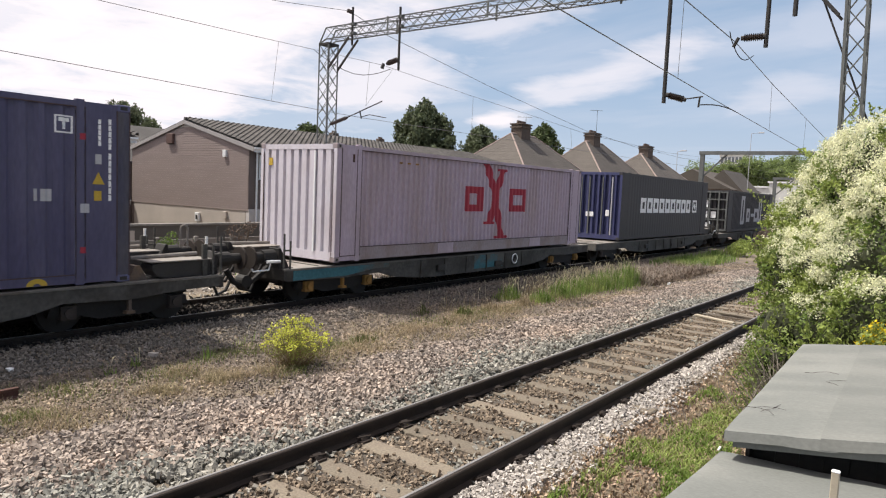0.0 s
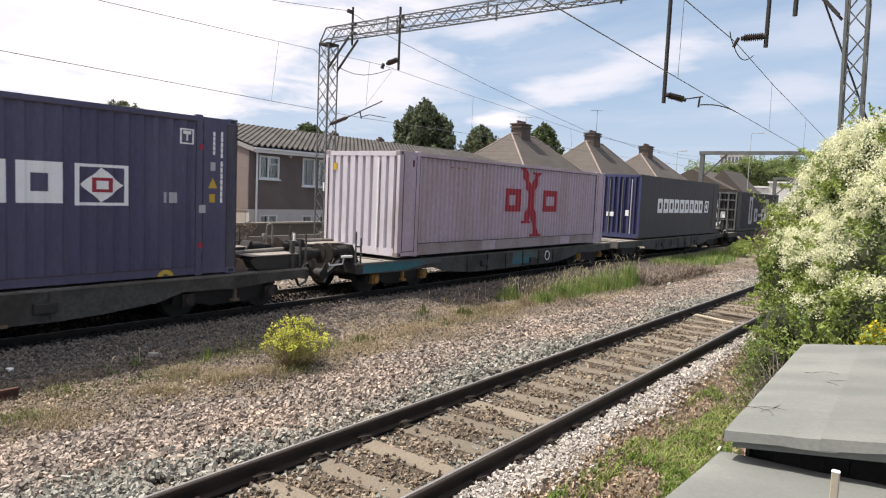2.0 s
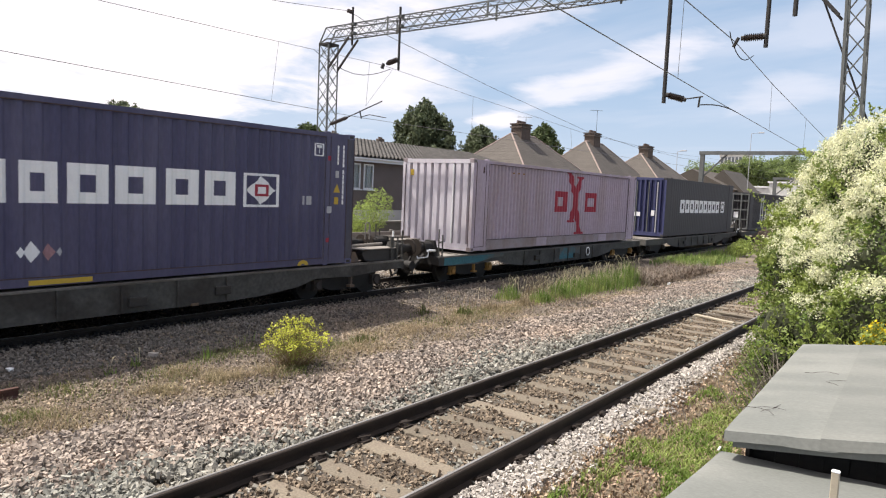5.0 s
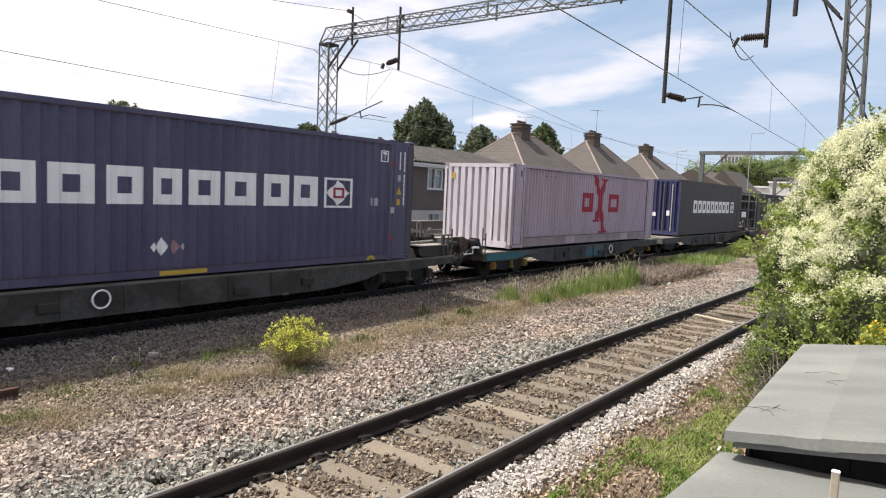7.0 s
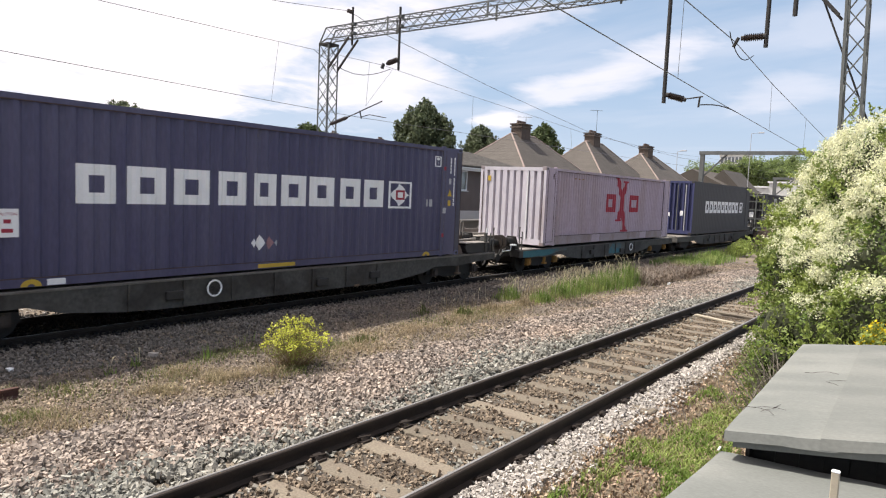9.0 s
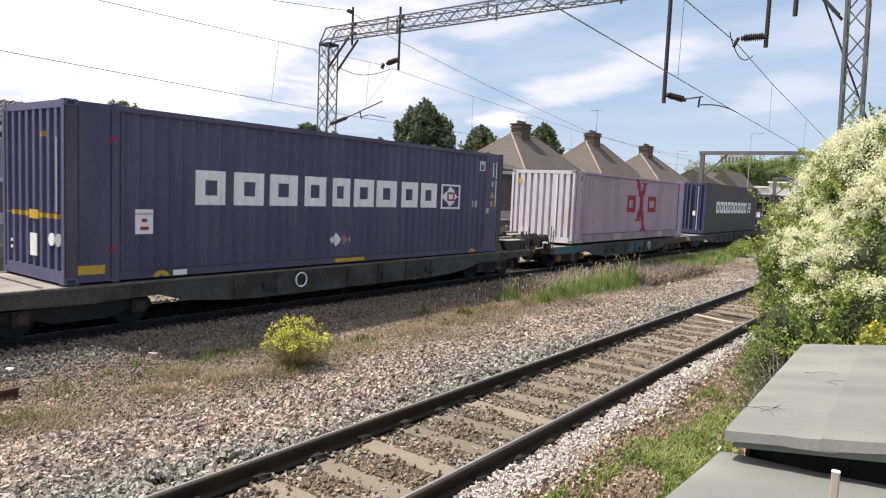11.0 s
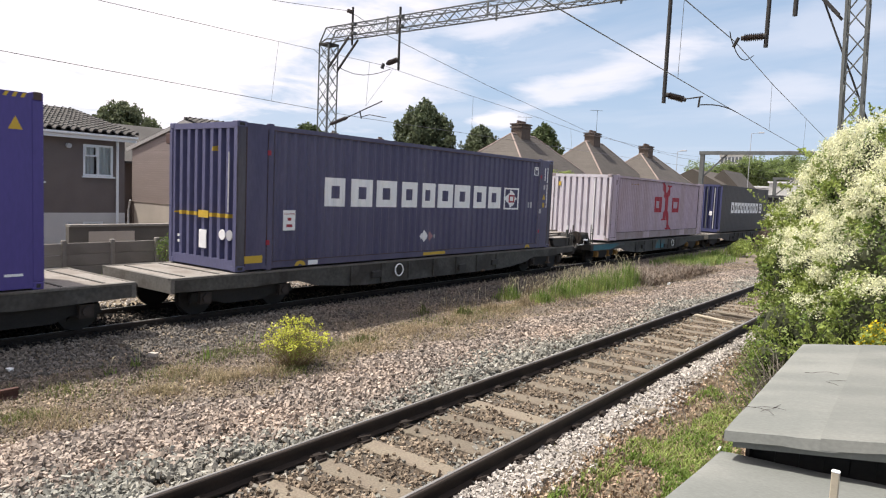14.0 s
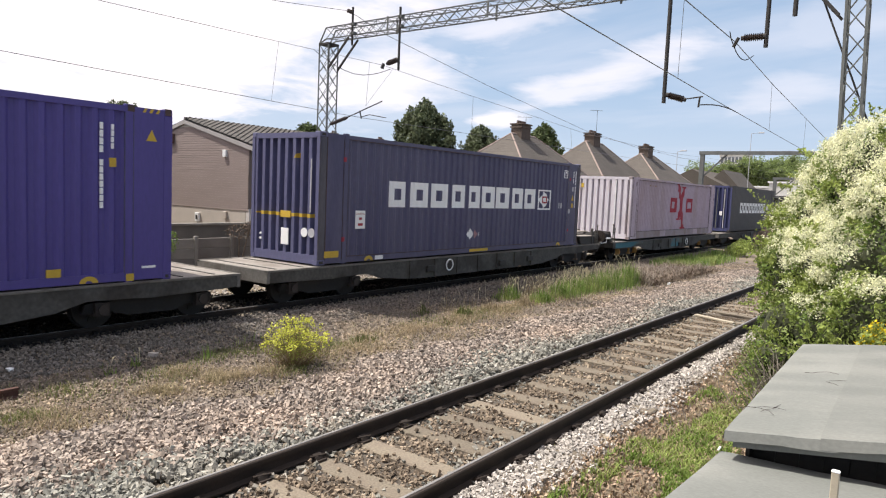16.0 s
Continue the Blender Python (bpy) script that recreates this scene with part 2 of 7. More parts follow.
M_felt = material("grey green mineral felt", (0.158, 0.165, 0.153), 0.95, 0, 0.20, 1.6, 60, 0.0012, 300, second=(0.176, 0.180, 0.166), stretch=(0.7, 1.6, 1), rand=0.10)
M_shed = material("boards darkened for shade", (0.03, 0.027, 0.024), 0.9, 0, 0.3, 3, 30)
M_blue_dark = material("navy container paint", (0.065, 0.061, 0.127), 0.5, 0.0, 0.25, 0.9, 25, second=(0.080, 0.075, 0.134), stretch=(1, 1, 0.25))
M_blue_post = material("grimy navy post paint", (0.052, 0.052, 0.088), 0.6, 0.0, 0.35, 1.5, 25, second=(0.075, 0.07, 0.085), stretch=(1, 1, 0.25))
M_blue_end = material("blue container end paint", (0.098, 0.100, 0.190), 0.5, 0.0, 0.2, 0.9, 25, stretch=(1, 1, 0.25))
M_blue_bright = material("royal blue container paint", (0.070, 0.053, 0.24), 0.5, 0.0, 0.14, 0.9, 25, stretch=(1, 1, 0.25))
M_lilac = material("faded lilac container paint", (0.46, 0.375, 0.455), 0.6, 0.0, 0.22, 0.8, 25, second=(0.37, 0.295, 0.325), stretch=(1, 1, 0.3))
M_dark_end = material("dark blue door paint", (0.05, 0.056, 0.14), 0.5, 0.0, 0.2, 0.9, 25, stretch=(1, 1, 0.25))
M_blue_worn = material("chalky worn blue edge", (0.17, 0.165, 0.22), 0.7, 0.0, 0.4, 3, 30)
M_hoary = material("grey bare stem", (0.22, 0.19, 0.16), 0.95, 0, 0.35, 3, 30)
M_shrub = material("lime green garden leaf", (0.33, 0.41, 0.11), 0.65, 0, 0.3, 1.2, 20, island=0.4, through_light=0.35)
M_seam = material("grimy rusted seam", (0.075, 0.05, 0.05), 0.85, 0.0, 0.4, 3, 30)
# pale ballast taken darker, so the train's shade is in the colour
M_mid_stone = material("ballast darkened for shade", (0.155, 0.133, 0.115), 0.95, 0.0, 0.25, 0.9, 50, 0.004, 90, second=(0.19, 0.153, 0.126), island=0.5)
M_bank_grass = material("short bank grass", (0.18, 0.265, 0.052), 0.8, 0, 0.35, 1.2, 20, island=0.4, second=(0.26, 0.31, 0.09), through_light=0.35)
M_black_paint = material("charcoal container paint", (0.040, 0.037, 0.040), 0.6, 0.0, 0.2, 0.8, 25, stretch=(1, 1, 0.3))
M_white_paint = material("white lettering paint", (0.86, 0.86, 0.86), 0.6, 0.0, 0.06, 2, 40)
M_red_paint = material("red lettering paint", (0.34, 0.024, 0.047), 0.6, 0.0, 0.12, 2, 40)
M_red_faded = material("faded red sticker", (0.36, 0.20, 0.22), 0.6, 0.0, 0.3, 6, 40)
M_yellow_paint = material("yellow marking paint", (0.55, 0.37, 0.04), 0.6, 0.0, 0.15, 2, 40)
M_grey_paint = material("grey sticker", (0.45, 0.45, 0.47), 0.6, 0.0, 0.15, 2, 40)
M_wagon = material("grimy wagon frame", (0.081, 0.078, 0.070), 0.75, 0.0, 0.5, 1.4, 14, second=(0.034, 0.030, 0.026), blend=(0.42, 0.6))
M_wagon_top = material("worn deck steel", (0.27, 0.245, 0.22), 0.8, 0.0, 0.3, 1.6, 20, second=(0.18, 0.155, 0.135))
M_teal = material("faded teal frame paint", (0.04, 0.15, 0.185), 0.75, 0.0, 0.35, 1.2, 20, second=(0.09, 0.09, 0.08), blend=(0.5, 0.62))
M_brick_dark = material("dark tile hung wall", (0.155, 0.125, 0.113), 0.85, 0, 0.2, 1.0, 30)
M_siding = material("brown lap boards", (0.265, 0.212, 0.195), 0.8, 0, 0.12, 0.6, 30, stretch=(1, 1, 4))
M_render = material("pale render", (0.46, 0.41, 0.36), 0.9, 0, 0.15, 0.8, 40)
M_grey_render = material("grey render", (0.56, 0.53, 0.505), 0.9, 0, 0.15, 0.8, 40)
M_roof_tile = material("concrete roof tile", (0.086, 0.079, 0.075), 0.9, 0, 0.3, 0.7, 20, island=0.2)
M_slate = material("brown slate roof", (0.088, 0.075, 0.063), 0.85, 0, 0.25, 0.8, 20, 0.02, 5)
M_hip_face = material("grey pebble tile roof", (0.098, 0.085, 0.075), 0.9, 0, 0.22, 0.7, 9, island=0.05)
M_upvc = material("white window plastic", (0.76, 0.77, 0.77), 0.45, 0, 0.04)
M_pane = material("window glass", (0.10, 0.11, 0.12), 0.12, 0.0, 0.2, 0.4, 5, spec=0.8)
M_curtain = material("net curtain", (0.62, 0.62, 0.60), 0.9, 0, 0.2, 3, 20, stretch=(6, 6, 0.3))
M_concrete = material("weathered concrete panel", (0.24, 0.225, 0.205), 0.95, 0, 0.35, 1.2, 40, 0.003, 60, second=(0.15, 0.139, 0.124), blend=(0.42, 0.66), rand=0.15)
M_dark_wall = material("dark stained wall", (0.12, 0.11, 0.10), 0.95, 0, 0.3, 1.2, 40, 0.003, 60)
M_brick = material("brown chimney brick", (0.115, 0.088, 0.072), 0.95, 0, 0.3, 2, 20)
M_pot = material("clay chimney pot", (0.125, 0.088, 0.072), 0.9, 0, 0.2)
M_soil = material("stony earth", (0.135, 0.11, 0.09), 0.97, 0, 0.35, 0.6, 25, 0.02, 30, second=(0.18, 0.145, 0.10), blend=(0.4, 0.65))
M_rust = material("rusty iron", (0.075, 0.036, 0.028), 0.95, 0, 0.4, 4, 40, 0.003, 60)
M_porcelain = material("brown glazed porcelain", (0.055, 0.04, 0.034), 0.3, 0, 0.2)
M_far_wall = material("far pale wall", (0.62, 0.62, 0.60), 0.9, 0, 0.15, 0.1, 2)
M_hill = material("far wooded hill", (0.21, 0.27, 0.10), 0.95, 0, 0.4, 0.06, 0.6, island=0.35, through_light=0.35)

# ---------------------------------------------------------------- mesh helpers


def box(bm, x0, x1, y0, y1, z0, z1):
    v = [bm.verts.new((x, y, z)) for x in (x0, x1) for y in (y0, y1) for z in (z0, z1)]
    for a in ((0, 1, 3, 2), (4, 6, 7, 5), (0, 4, 5, 1), (2, 3, 7, 6), (0, 2, 6, 4), (1, 5, 7, 3)):
        bm.faces.new([v[i] for i in a])
    return v


def bar(bm, a, b, r, sides=6, r2=None, caps=True):
    """A round or square bar from a to b."""
    a, b = Vector(a), Vector(b)
    d = (b - a).normalized()
    u = d.cross(Vector((0, 0, 1)) if abs(d.z) < 0.9 else Vector((1, 0, 0))).normalized()
    w = d.cross(u)
    r2 = r if r2 is None else r2
    rings = []
    for p, q in ((a, r), (b, r2)):
        rings.append([bm.verts.new(p + q * (math.cos(k * math.tau / sides + math.pi / sides) * u + math.sin(k * math.tau / sides + math.pi / sides) * w)) for k in range(sides)])
    for k in range(sides):
        bm.faces.new((rings[0][k], rings[0][(k + 1) % sides], rings[1][(k + 1) % sides], rings[1][k]))
    if caps:
        bm.faces.new(rings[0][::-1])
        bm.faces.new(rings[1])


def tube(bm, pts, r, sides=6):
    """A round rope through points, in one piece."""
    rings = []
    for i, p in enumerate(pts):
        p = Vector(p)
        d = (Vector(pts[min(i + 1, len(pts) - 1)]) - Vector(pts[max(i - 1, 0)])).normalized()
        u = d.cross(Vector((0, 0, 1)) if abs(d.z) < 0.9 else Vector((1, 0, 0))).normalized()
        w = d.cross(u)
        rings.append([bm.verts.new(p + r * (math.cos(k * math.tau / sides) * u + math.sin(k * math.tau / sides) * w)) for k in range(sides)])
    for a, b in zip(rings, rings[1:]):
        for k in range(sides):
            bm.faces.new((a[k], a[(k + 1) % sides], b[(k + 1) % sides], b[k]))
    bm.faces.new(rings[0][::-1])
    bm.faces.new(rings[-1])


def prism(bm, poly, axis, lo, hi):
    """A polygon of 2D points swept along an axis ('x' or 'y') from lo to hi. Points are (other horizontal axis, z)."""
    rings = [[bm.verts.new((c, p, q) if axis == "x" else (p, c, q)) for p, q in poly] for c in (lo, hi)]
    k = len(poly)
    for i in range(k):
        bm.faces.new((rings[0][i], rings[0][(i + 1) % k], rings[1][(i + 1) % k], rings[1][i]))
    bm.faces.new(rings[0][::-1])
    bm.faces.new(rings[1])


def mesh_of(bm, name, mat, smooth=False):
    bmesh.ops.recalc_face_normals(bm, faces=bm.faces)
    me = bpy.data.meshes.new(name)
    bm.to_mesh(me)
    bm.free()
    me.materials.append(mat)
    if smooth:
        me.shade_smooth()
    return me


def part(name, bm, mat, parent=None, label="", bevel=0.0, smooth=False):
    """One mesh object, under its thing where one is given."""
    if bevel:
        bmesh.ops.recalc_face_normals(bm, faces=bm.faces)
        bmesh.ops.bevel(bm, geom=list(bm.edges), offset=bevel, segments=1, affect="EDGES", profile=0.5)
    ob = new(name, mesh_of(bm, name, mat, smooth))
    if parent:
        ob.parent = parent
    if label:
        ob["label"] = label
    return ob


def block(name, x0, x1, y0, y1, z0, z1, mat, parent=None, label="", bevel=0.0):
    bm = bmesh.new()
    box(bm, x0, x1, y0, y1, z0, z1)
    return part(name, bm, mat, parent, label, bevel)


def thing(name, at, label, category, group="", kind="", turn=0):
    ob = new(name)
    ob.matrix_basis = pose(*at, 0, 0, turn)
    ob.empty_display_size = 0.2
    return tagged(ob, label, category, group, kind)


def raw(name, verts, faces, mat, parent=None, smooth=False):
    """A mesh object straight from arrays, for large scattered stuff."""
    me = bpy.data.meshes.new(name)
    me.from_pydata(verts, [], faces)
    me.materials.append(mat)
    if smooth:
        me.shade_smooth()
    ob = new(name, me)
    if parent:
        ob.parent = parent
    return ob


def leaves(name, mat, centres, sizes, rng, parent=None, aspect=0.55, up=None):
    """Many small rhombic leaves, each bent along its rib."""
    n = len(centres)
    d = rng.normal(size=(n, 3))
    if up is not None:
        d = d + up
    d /= np.linalg.norm(d, axis=1)[:, None]
    e = np.cross(d, rng.normal(size=(n, 3)))
    e /= np.linalg.norm(e, axis=1)[:, None]
    nn = np.cross(d, e)
    s = np.asarray(sizes)[:, None]
    c = np.asarray(centres)
    v = np.stack([c - d * s * 0.5, c + e * s * aspect * 0.5 + nn * s * 0.08, c + d * s * 0.5, c - e * s * aspect * 0.5 + nn * s * 0.08], 1).reshape(-1, 3)
    f = np.arange(4 * n).reshape(n, 4)
    return raw(name, v, [], mat, parent) if n == 0 else fast_quads(name, v, f, mat, parent)


def fast_quads(name, v, f, mat, parent=None):
    me = bpy.data.meshes.new(name)
    k = f.shape[1]
    me.vertices.add(len(v))
    me.vertices.foreach_set("co", np.asarray(v, dtype=np.float32).ravel())
    me.loops.add(f.size)
    me.loops.foreach_set("vertex_index", f.astype(np.int32).ravel())
    me.polygons.add(len(f))
    me.polygons.foreach_set("loop_start", (np.arange(len(f)) * k).astype(np.int32))
    me.polygons.foreach_set("loop_total", np.full(len(f), k, dtype=np.int32))
    me.update(calc_edges=True)
    me.validate()
    me.shade_flat()
    me.materials.append(mat)
    ob = new(name, me)
    if parent:
        ob.parent = parent
        ob["kind"] = "stuff"
    return ob

# ---------------------------------------------------------------- ground
NEAR_X, TRAIN_X = -4.16, -12.53       # centre lines of the two tracks
RAIL_Z, TRAIN_RAIL_Z = 0.0, -0.10
SLEEPER_PITCH = 0.66


def step(e0, e1, v):
    t = np.clip((v - e0) / (e1 - e0), 0, 1)
    return t * t * (3 - 2 * t)


def ground_z(x, y):
    """Height of the ground: two ballast beds, a cess between them, a fall to the gardens behind and a slope beside the near track."""
    x = np.asarray(x, dtype=float)
    y = np.asarray(y, dtype=float)
    z = np.full(np.broadcast(x, y).shape, -0.30)
    z = z + 0.09 * step(-7.6, -6.4, x) * (1 - step(-2.95, -2.4, x))
    z = z - 0.06 * step(-2.6, -1.6, x)
    z = z + 0.085 * step(-10.0, -11.0, x)
    z = z - 0.7 * step(-16.8, -21.0, x)
    z = z + 0.018 * np.sin(x * 3.1 + y * 0.9) * np.sin(y * 1.7) * step(-3.0, -2.4, np.abs(x - NEAR_X) * -1 - 1.2)
    far = np.hypot(x, y)
    return z - 0.4 * step(60, 200, far)


def build_ground():
    xs = np.unique(np.concatenate([np.linspace(-3000, -120, 8), np.linspace(-120, -24, 16), np.arange(-24, 6.01, 0.25), np.linspace(7, 60, 12), np.linspace(80, 3000, 8)]))
    ys = np.unique(np.concatenate([np.linspace(-2000, -30, 6), np.linspace(-30, 0, 10), np.arange(0, 40.01, 0.3), np.linspace(42, 140, 30), np.linspace(160, 4000, 12)]))
    X, Y = np.meshgrid(xs, ys)
    Z = ground_z(X, Y)
    v = np.stack([X.ravel(), Y.ravel(), Z.ravel()], 1)
    nx, ny = len(xs), len(ys)
    i = np.arange(nx * ny).reshape(ny, nx)
    f = np.stack([i[:-1, :-1].ravel(), i[:-1, 1:].ravel(), i[1:, 1:].ravel(), i[1:, :-1].ravel()], 1)
    ob = fast_quads("ground", v, f, M_soil)
    ob.data.shade_smooth()
    return tagged(ob, "stony brown earth with patches of thin grass", "ground", kind="structure")


build_ground()


def build_track(cx, top, y0, y1, label):
    track = thing("track", (cx, 0, top), label, "railway track", kind="structure")
    for side in (-0.752, 0.752):
        bm = bmesh.new()
        prism(bm, [(side - 0.036, -0.012), (side - 0.036, -0.05), (side - 0.009, -0.06), (side - 0.009, -0.14), (side - 0.07, -0.155), (side - 0.07, -0.17),
                   (side + 0.07, -0.17), (side + 0.07, -0.155), (side + 0.009, -0.14), (side + 0.009, -0.06), (side + 0.036, -0.05), (side + 0.036, -0.014), (side + 0.028, -0.004), (side - 0.028, -0.004)], "y", y0, y1)
        rail = part("rail", bm, M_rail_side, track, "dark rusty steel rail")
        bm = bmesh.new()
        prism(bm, [(side - 0.033, -0.0125), (side + 0.004, -0.0125), (side - 0.002, 0.0), (side - 0.028, 0.0)], "y", y0, y1)
        part("running_surface", bm, M_rail_top, rail, "polished rail head")
    return track


def sleeper_mesh():
    bm = bmesh.new()
    box(bm, -1.25, 1.25, -0.125, 0.125, -0.15, 0.0)
    bmesh.ops.bevel(bm, geom=list(bm.edges), offset=0.012, segments=1, affect="EDGES", profile=0.5)
    return mesh_of(bm, "sleeper", M_sleeper)


def chair_mesh():
    """A cast rail fastening: base plate, two jaws and a spring clip."""
    bm = bmesh.new()
    box(bm, -0.17, 0.17, -0.07, 0.07, 0.0, 0.02)
    for s in (-1, 1):
        prism(bm, [(s * 0.075, 0.02), (s * 0.15, 0.02), (s * 0.13, 0.05), (s * 0.085, 0.07)], "y", -0.05, 0.05)
        bar(bm, (s * 0.10, -0.09, 0.055), (s * 0.13, 0.09, 0.045), 0.014, 6)
    return mesh_of(bm, "fastening", M_rail_side)


near_track = build_track(NEAR_X, RAIL_Z, -12, 130, "running line with dark rails on worn pale sleepers in ballast")
train_track = build_track(TRAIN_X, TRAIN_RAIL_Z, -30, 160, "running line in dark ballast under the freight train")
SLEEPER, CHAIR = sleeper_mesh(), chair_mesh()
SLEEPER_Y = []
for tr, n0, n1 in ((near_track, -4, 70), (train_track, -6, 50)):
    for k in range(n0, n1):
        y = SLEEPER_PITCH * k + 0.54 + random.uniform(-0.02, 0.02)
        s = new("sleeper", SLEEPER)
        s.parent = tr
        s.matrix_basis = pose(random.uniform(-0.03, 0.03), y, -0.170 + random.uniform(-0.008, 0.0), 0, random.uniform(-0.3, 0.3), random.uniform(-0.7, 0.7))
        if tr is near_track:
            SLEEPER_Y.append(y)
            if k < 40:
                for side in (-0.752, 0.752):
                    c = new("fastening", CHAIR)
                    c.parent = s
                    c.matrix_basis = pose(side, 0, 0.001)
SLEEPER_Y = np.array(SLEEPER_Y)

CUBE = np.array([(x, y, z) for x in (-1, 1) for y in (-1, 1) for z in (-1, 1)], dtype=float)
CUBE_F = np.array([(0, 1, 3, 2), (4, 6, 7, 5), (0, 4, 5, 1), (2, 3, 7, 6), (0, 2, 6, 4), (1, 5, 7, 3)])


OCTA = np.array([(1, 0, 0), (-1, 0, 0), (0, 1, 0), (0, -1, 0), (0, 0, 1), (0, 0, -1)], dtype=float) * 1.35
OCTA_F = np.array([(0, 2, 4), (2, 1, 4), (1, 3, 4), (3, 0, 4), (2, 0, 5), (1, 2, 5), (3, 1, 5), (0, 3, 5)])


def stones(name, mat, x, y, z, size, rng, label, squash=0.82, small=False):
    """Angular broken stones, each a skewed and tapered block of its own."""
    n = len(x)
    shape, sides = (OCTA, OCTA_F) if small else (CUBE, CUBE_F)
    v = shape[None] * (1 + rng.uniform(-0.42, 0.3, (n, len(shape), 3)))
    if small:
        v = v + rng.uniform(-0.25, 0.25, v.shape)
    v = v * (rng.uniform(0.5, 1.0, (n, 1, 3)) * np.array([1, 1, squash]))
    v[:, :, 0] *= rng.uniform(1.15, 1.9, (n, 1))
    q = rng.normal(size=(n, 4)) * np.array([1, 0.8, 0.8, 1])
    q /= np.linalg.norm(q, axis=1)[:, None]
    w, a, b, c = q.T
    R = np.stack([1 - 2 * (b * b + c * c), 2 * (a * b - c * w), 2 * (a * c + b * w), 2 * (a * b + c * w), 1 - 2 * (a * a + c * c), 2 * (b * c - a * w),
                  2 * (a * c - b * w), 2 * (b * c + a * w), 1 - 2 * (a * a + b * b)], 1).reshape(n, 3, 3)
    v = np.einsum("nij,nkj->nki", R, v) * (np.asarray(size)[:, None, None] * 0.5) + np.stack([x, y, z], 1)[:, None, :]
    f = (np.arange(n)[:, None, None] * len(shape) + sides[None]).reshape(-1, sides.shape[1])
    ob = fast_quads(name, v.reshape(-1, 3), f, mat)
    return tagged(ob, label, "gravel", kind="stuff")


def spread(rng, n, x0, x1, y0, y1, lean=1.6):
    """Random places, denser towards y0."""
    return rng.uniform(x0, x1, n), y0 + (y1 - y0) * rng.random(n) ** lean


def off_rails(x, cx, half=0.05):
    return np.minimum(np.abs(x - cx - 0.752), np.abs(x - cx + 0.752)) > half


def build_ballast():
    rng = np.random.default_rng(11)
    # dark sheet under the loose stones: its colour is the shade in their gaps
    gx, gy = np.meshgrid(np.arange(-7.3, -2.59, 0.157), np.arange(-12.0, 40.1, 0.4))
    edge = np.clip(gx, -7.0 + 0.28 * np.sin(gy * 1.3), -2.95)
    i = np.arange(gx.size).reshape(gx.shape)
    f = np.stack([i[:-1, :-1].ravel(), i[:-1, 1:].ravel(), i[1:, 1:].ravel(), i[1:, :-1].ravel()], 1)
    bed = fast_quads("ballast_bed", np.stack([edge.ravel(), gy.ravel(), (ground_z(edge, gy) + 0.006).ravel()], 1), f, M_gap_shade)
    tagged(bed, "dark sheet under the loose ballast for the shade between stones", "ballast", kind="structure")
    # shoulder of the near track: greenish grey close to the rail, pinkish brown further out
    x, y = spread(rng, 78000, -7.5, -4.95, 2.0, 30.0)
    edge = -7.05 + 0.28 * np.sin(y * 1.3) + 0.2 * np.sin(y * 3.7)
    keep = x > edge - 0.4 * rng.random(len(x)) ** 2
    x, y = x[keep], y[keep]
    cover = np.abs(y[:, None] - SLEEPER_Y[None]).min(1) < 0.1
    keep = ~(cover & (x > -5.46) & (x < -5.16) & (rng.random(len(x)) < 0.96))
    x, y = x[keep], y[keep]
    z = ground_z(x, y) + rng.uniform(-0.02, 0.066, len(x)) + 0.045 * step(-5.9, -5.25, x)
    size = rng.uniform(0.026, 0.056, len(x))
    grey = (x + 0.5 * rng.normal(size=len(x)) * 0.5 + 0.3 * np.sin(y * 0.8)) > -5.75
    stones("ballast", M_grey_stone, x[grey], y[grey], z[grey], size[grey], rng, "loose grey-green broken ballast stones beside the rail")
    stones("ballast", M_stone, x[~grey], y[~grey], z[~grey], size[~grey], rng, "loose pinkish brown broken ballast stones")
    # between the rails
    x, y = spread(rng, 28000, -5.0, -3.32, 2.4, 30.0)
    near = np.abs(y[:, None] - SLEEPER_Y[None]).min(1)
    keep = off_rails(x, NEAR_X, 0.085) & ((near > 0.11 + 0.02 * np.sin(x * 9 + y)) | (rng.random(len(x)) < 0.035))
    x, y, near = x[keep], y[keep], near[keep]
    z = ground_z(x, y) + rng.uniform(-0.01, 0.03, len(x)) + 0.035 * (near < 0.125)
    size = rng.uniform(0.022, 0.05, len(x))
    brown = np.abs(x - NEAR_X + 0.1) + 0.2 * rng.normal(size=len(x)) < 0.58
    stones("ballast", M_brown_stone, x[brown], y[brown], z[brown], size[brown] * 0.85, rng, "oil-stained brown ballast between the rails")
    stones("ballast", M_grey_stone, x[~brown], y[~brown], z[~brown], size[~brown], rng, "grey ballast stones between the rails")
    # pale shoulder beyond the near rail
    x, y = spread(rng, 30000, -3.36, -2.35, 2.0, 26.0)
    keep = (x < -3.02 + 0.26 * rng.random(len(x)) ** 2 + 0.06 * np.sin(y * 2.3) - 0.02 * (y - 8)) & off_rails(x, NEAR_X, 0.09)
    x, y = x[keep], y[keep]
    z = ground_z(x, y) + rng.uniform(0.0, 0.035, len(x)) + 0.03 * (1 - step(-3.2, -2.8, x))
    stones("ballast", M_pale_stone, x, y, z, rng.uniform(0.020, 0.044, len(x)), rng, "clean pale whitish ballast stones")
    # fine gravel of the cess
    x, y = spread(rng, 42000, -10.3, -6.7, 1.5, 34.0)
    z = ground_z(x, y) + rng.uniform(0.0, 0.018, len(x))
    stones("gravel", M_fine_stone, x, y, z, rng.uniform(0.022, 0.05, len(x)), rng, "fine brown gravel of the trackside path", small=True)
    # strip beside the train: its shade is partly in the stone colours
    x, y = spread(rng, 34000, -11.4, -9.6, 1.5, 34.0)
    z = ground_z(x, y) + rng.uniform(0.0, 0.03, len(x))
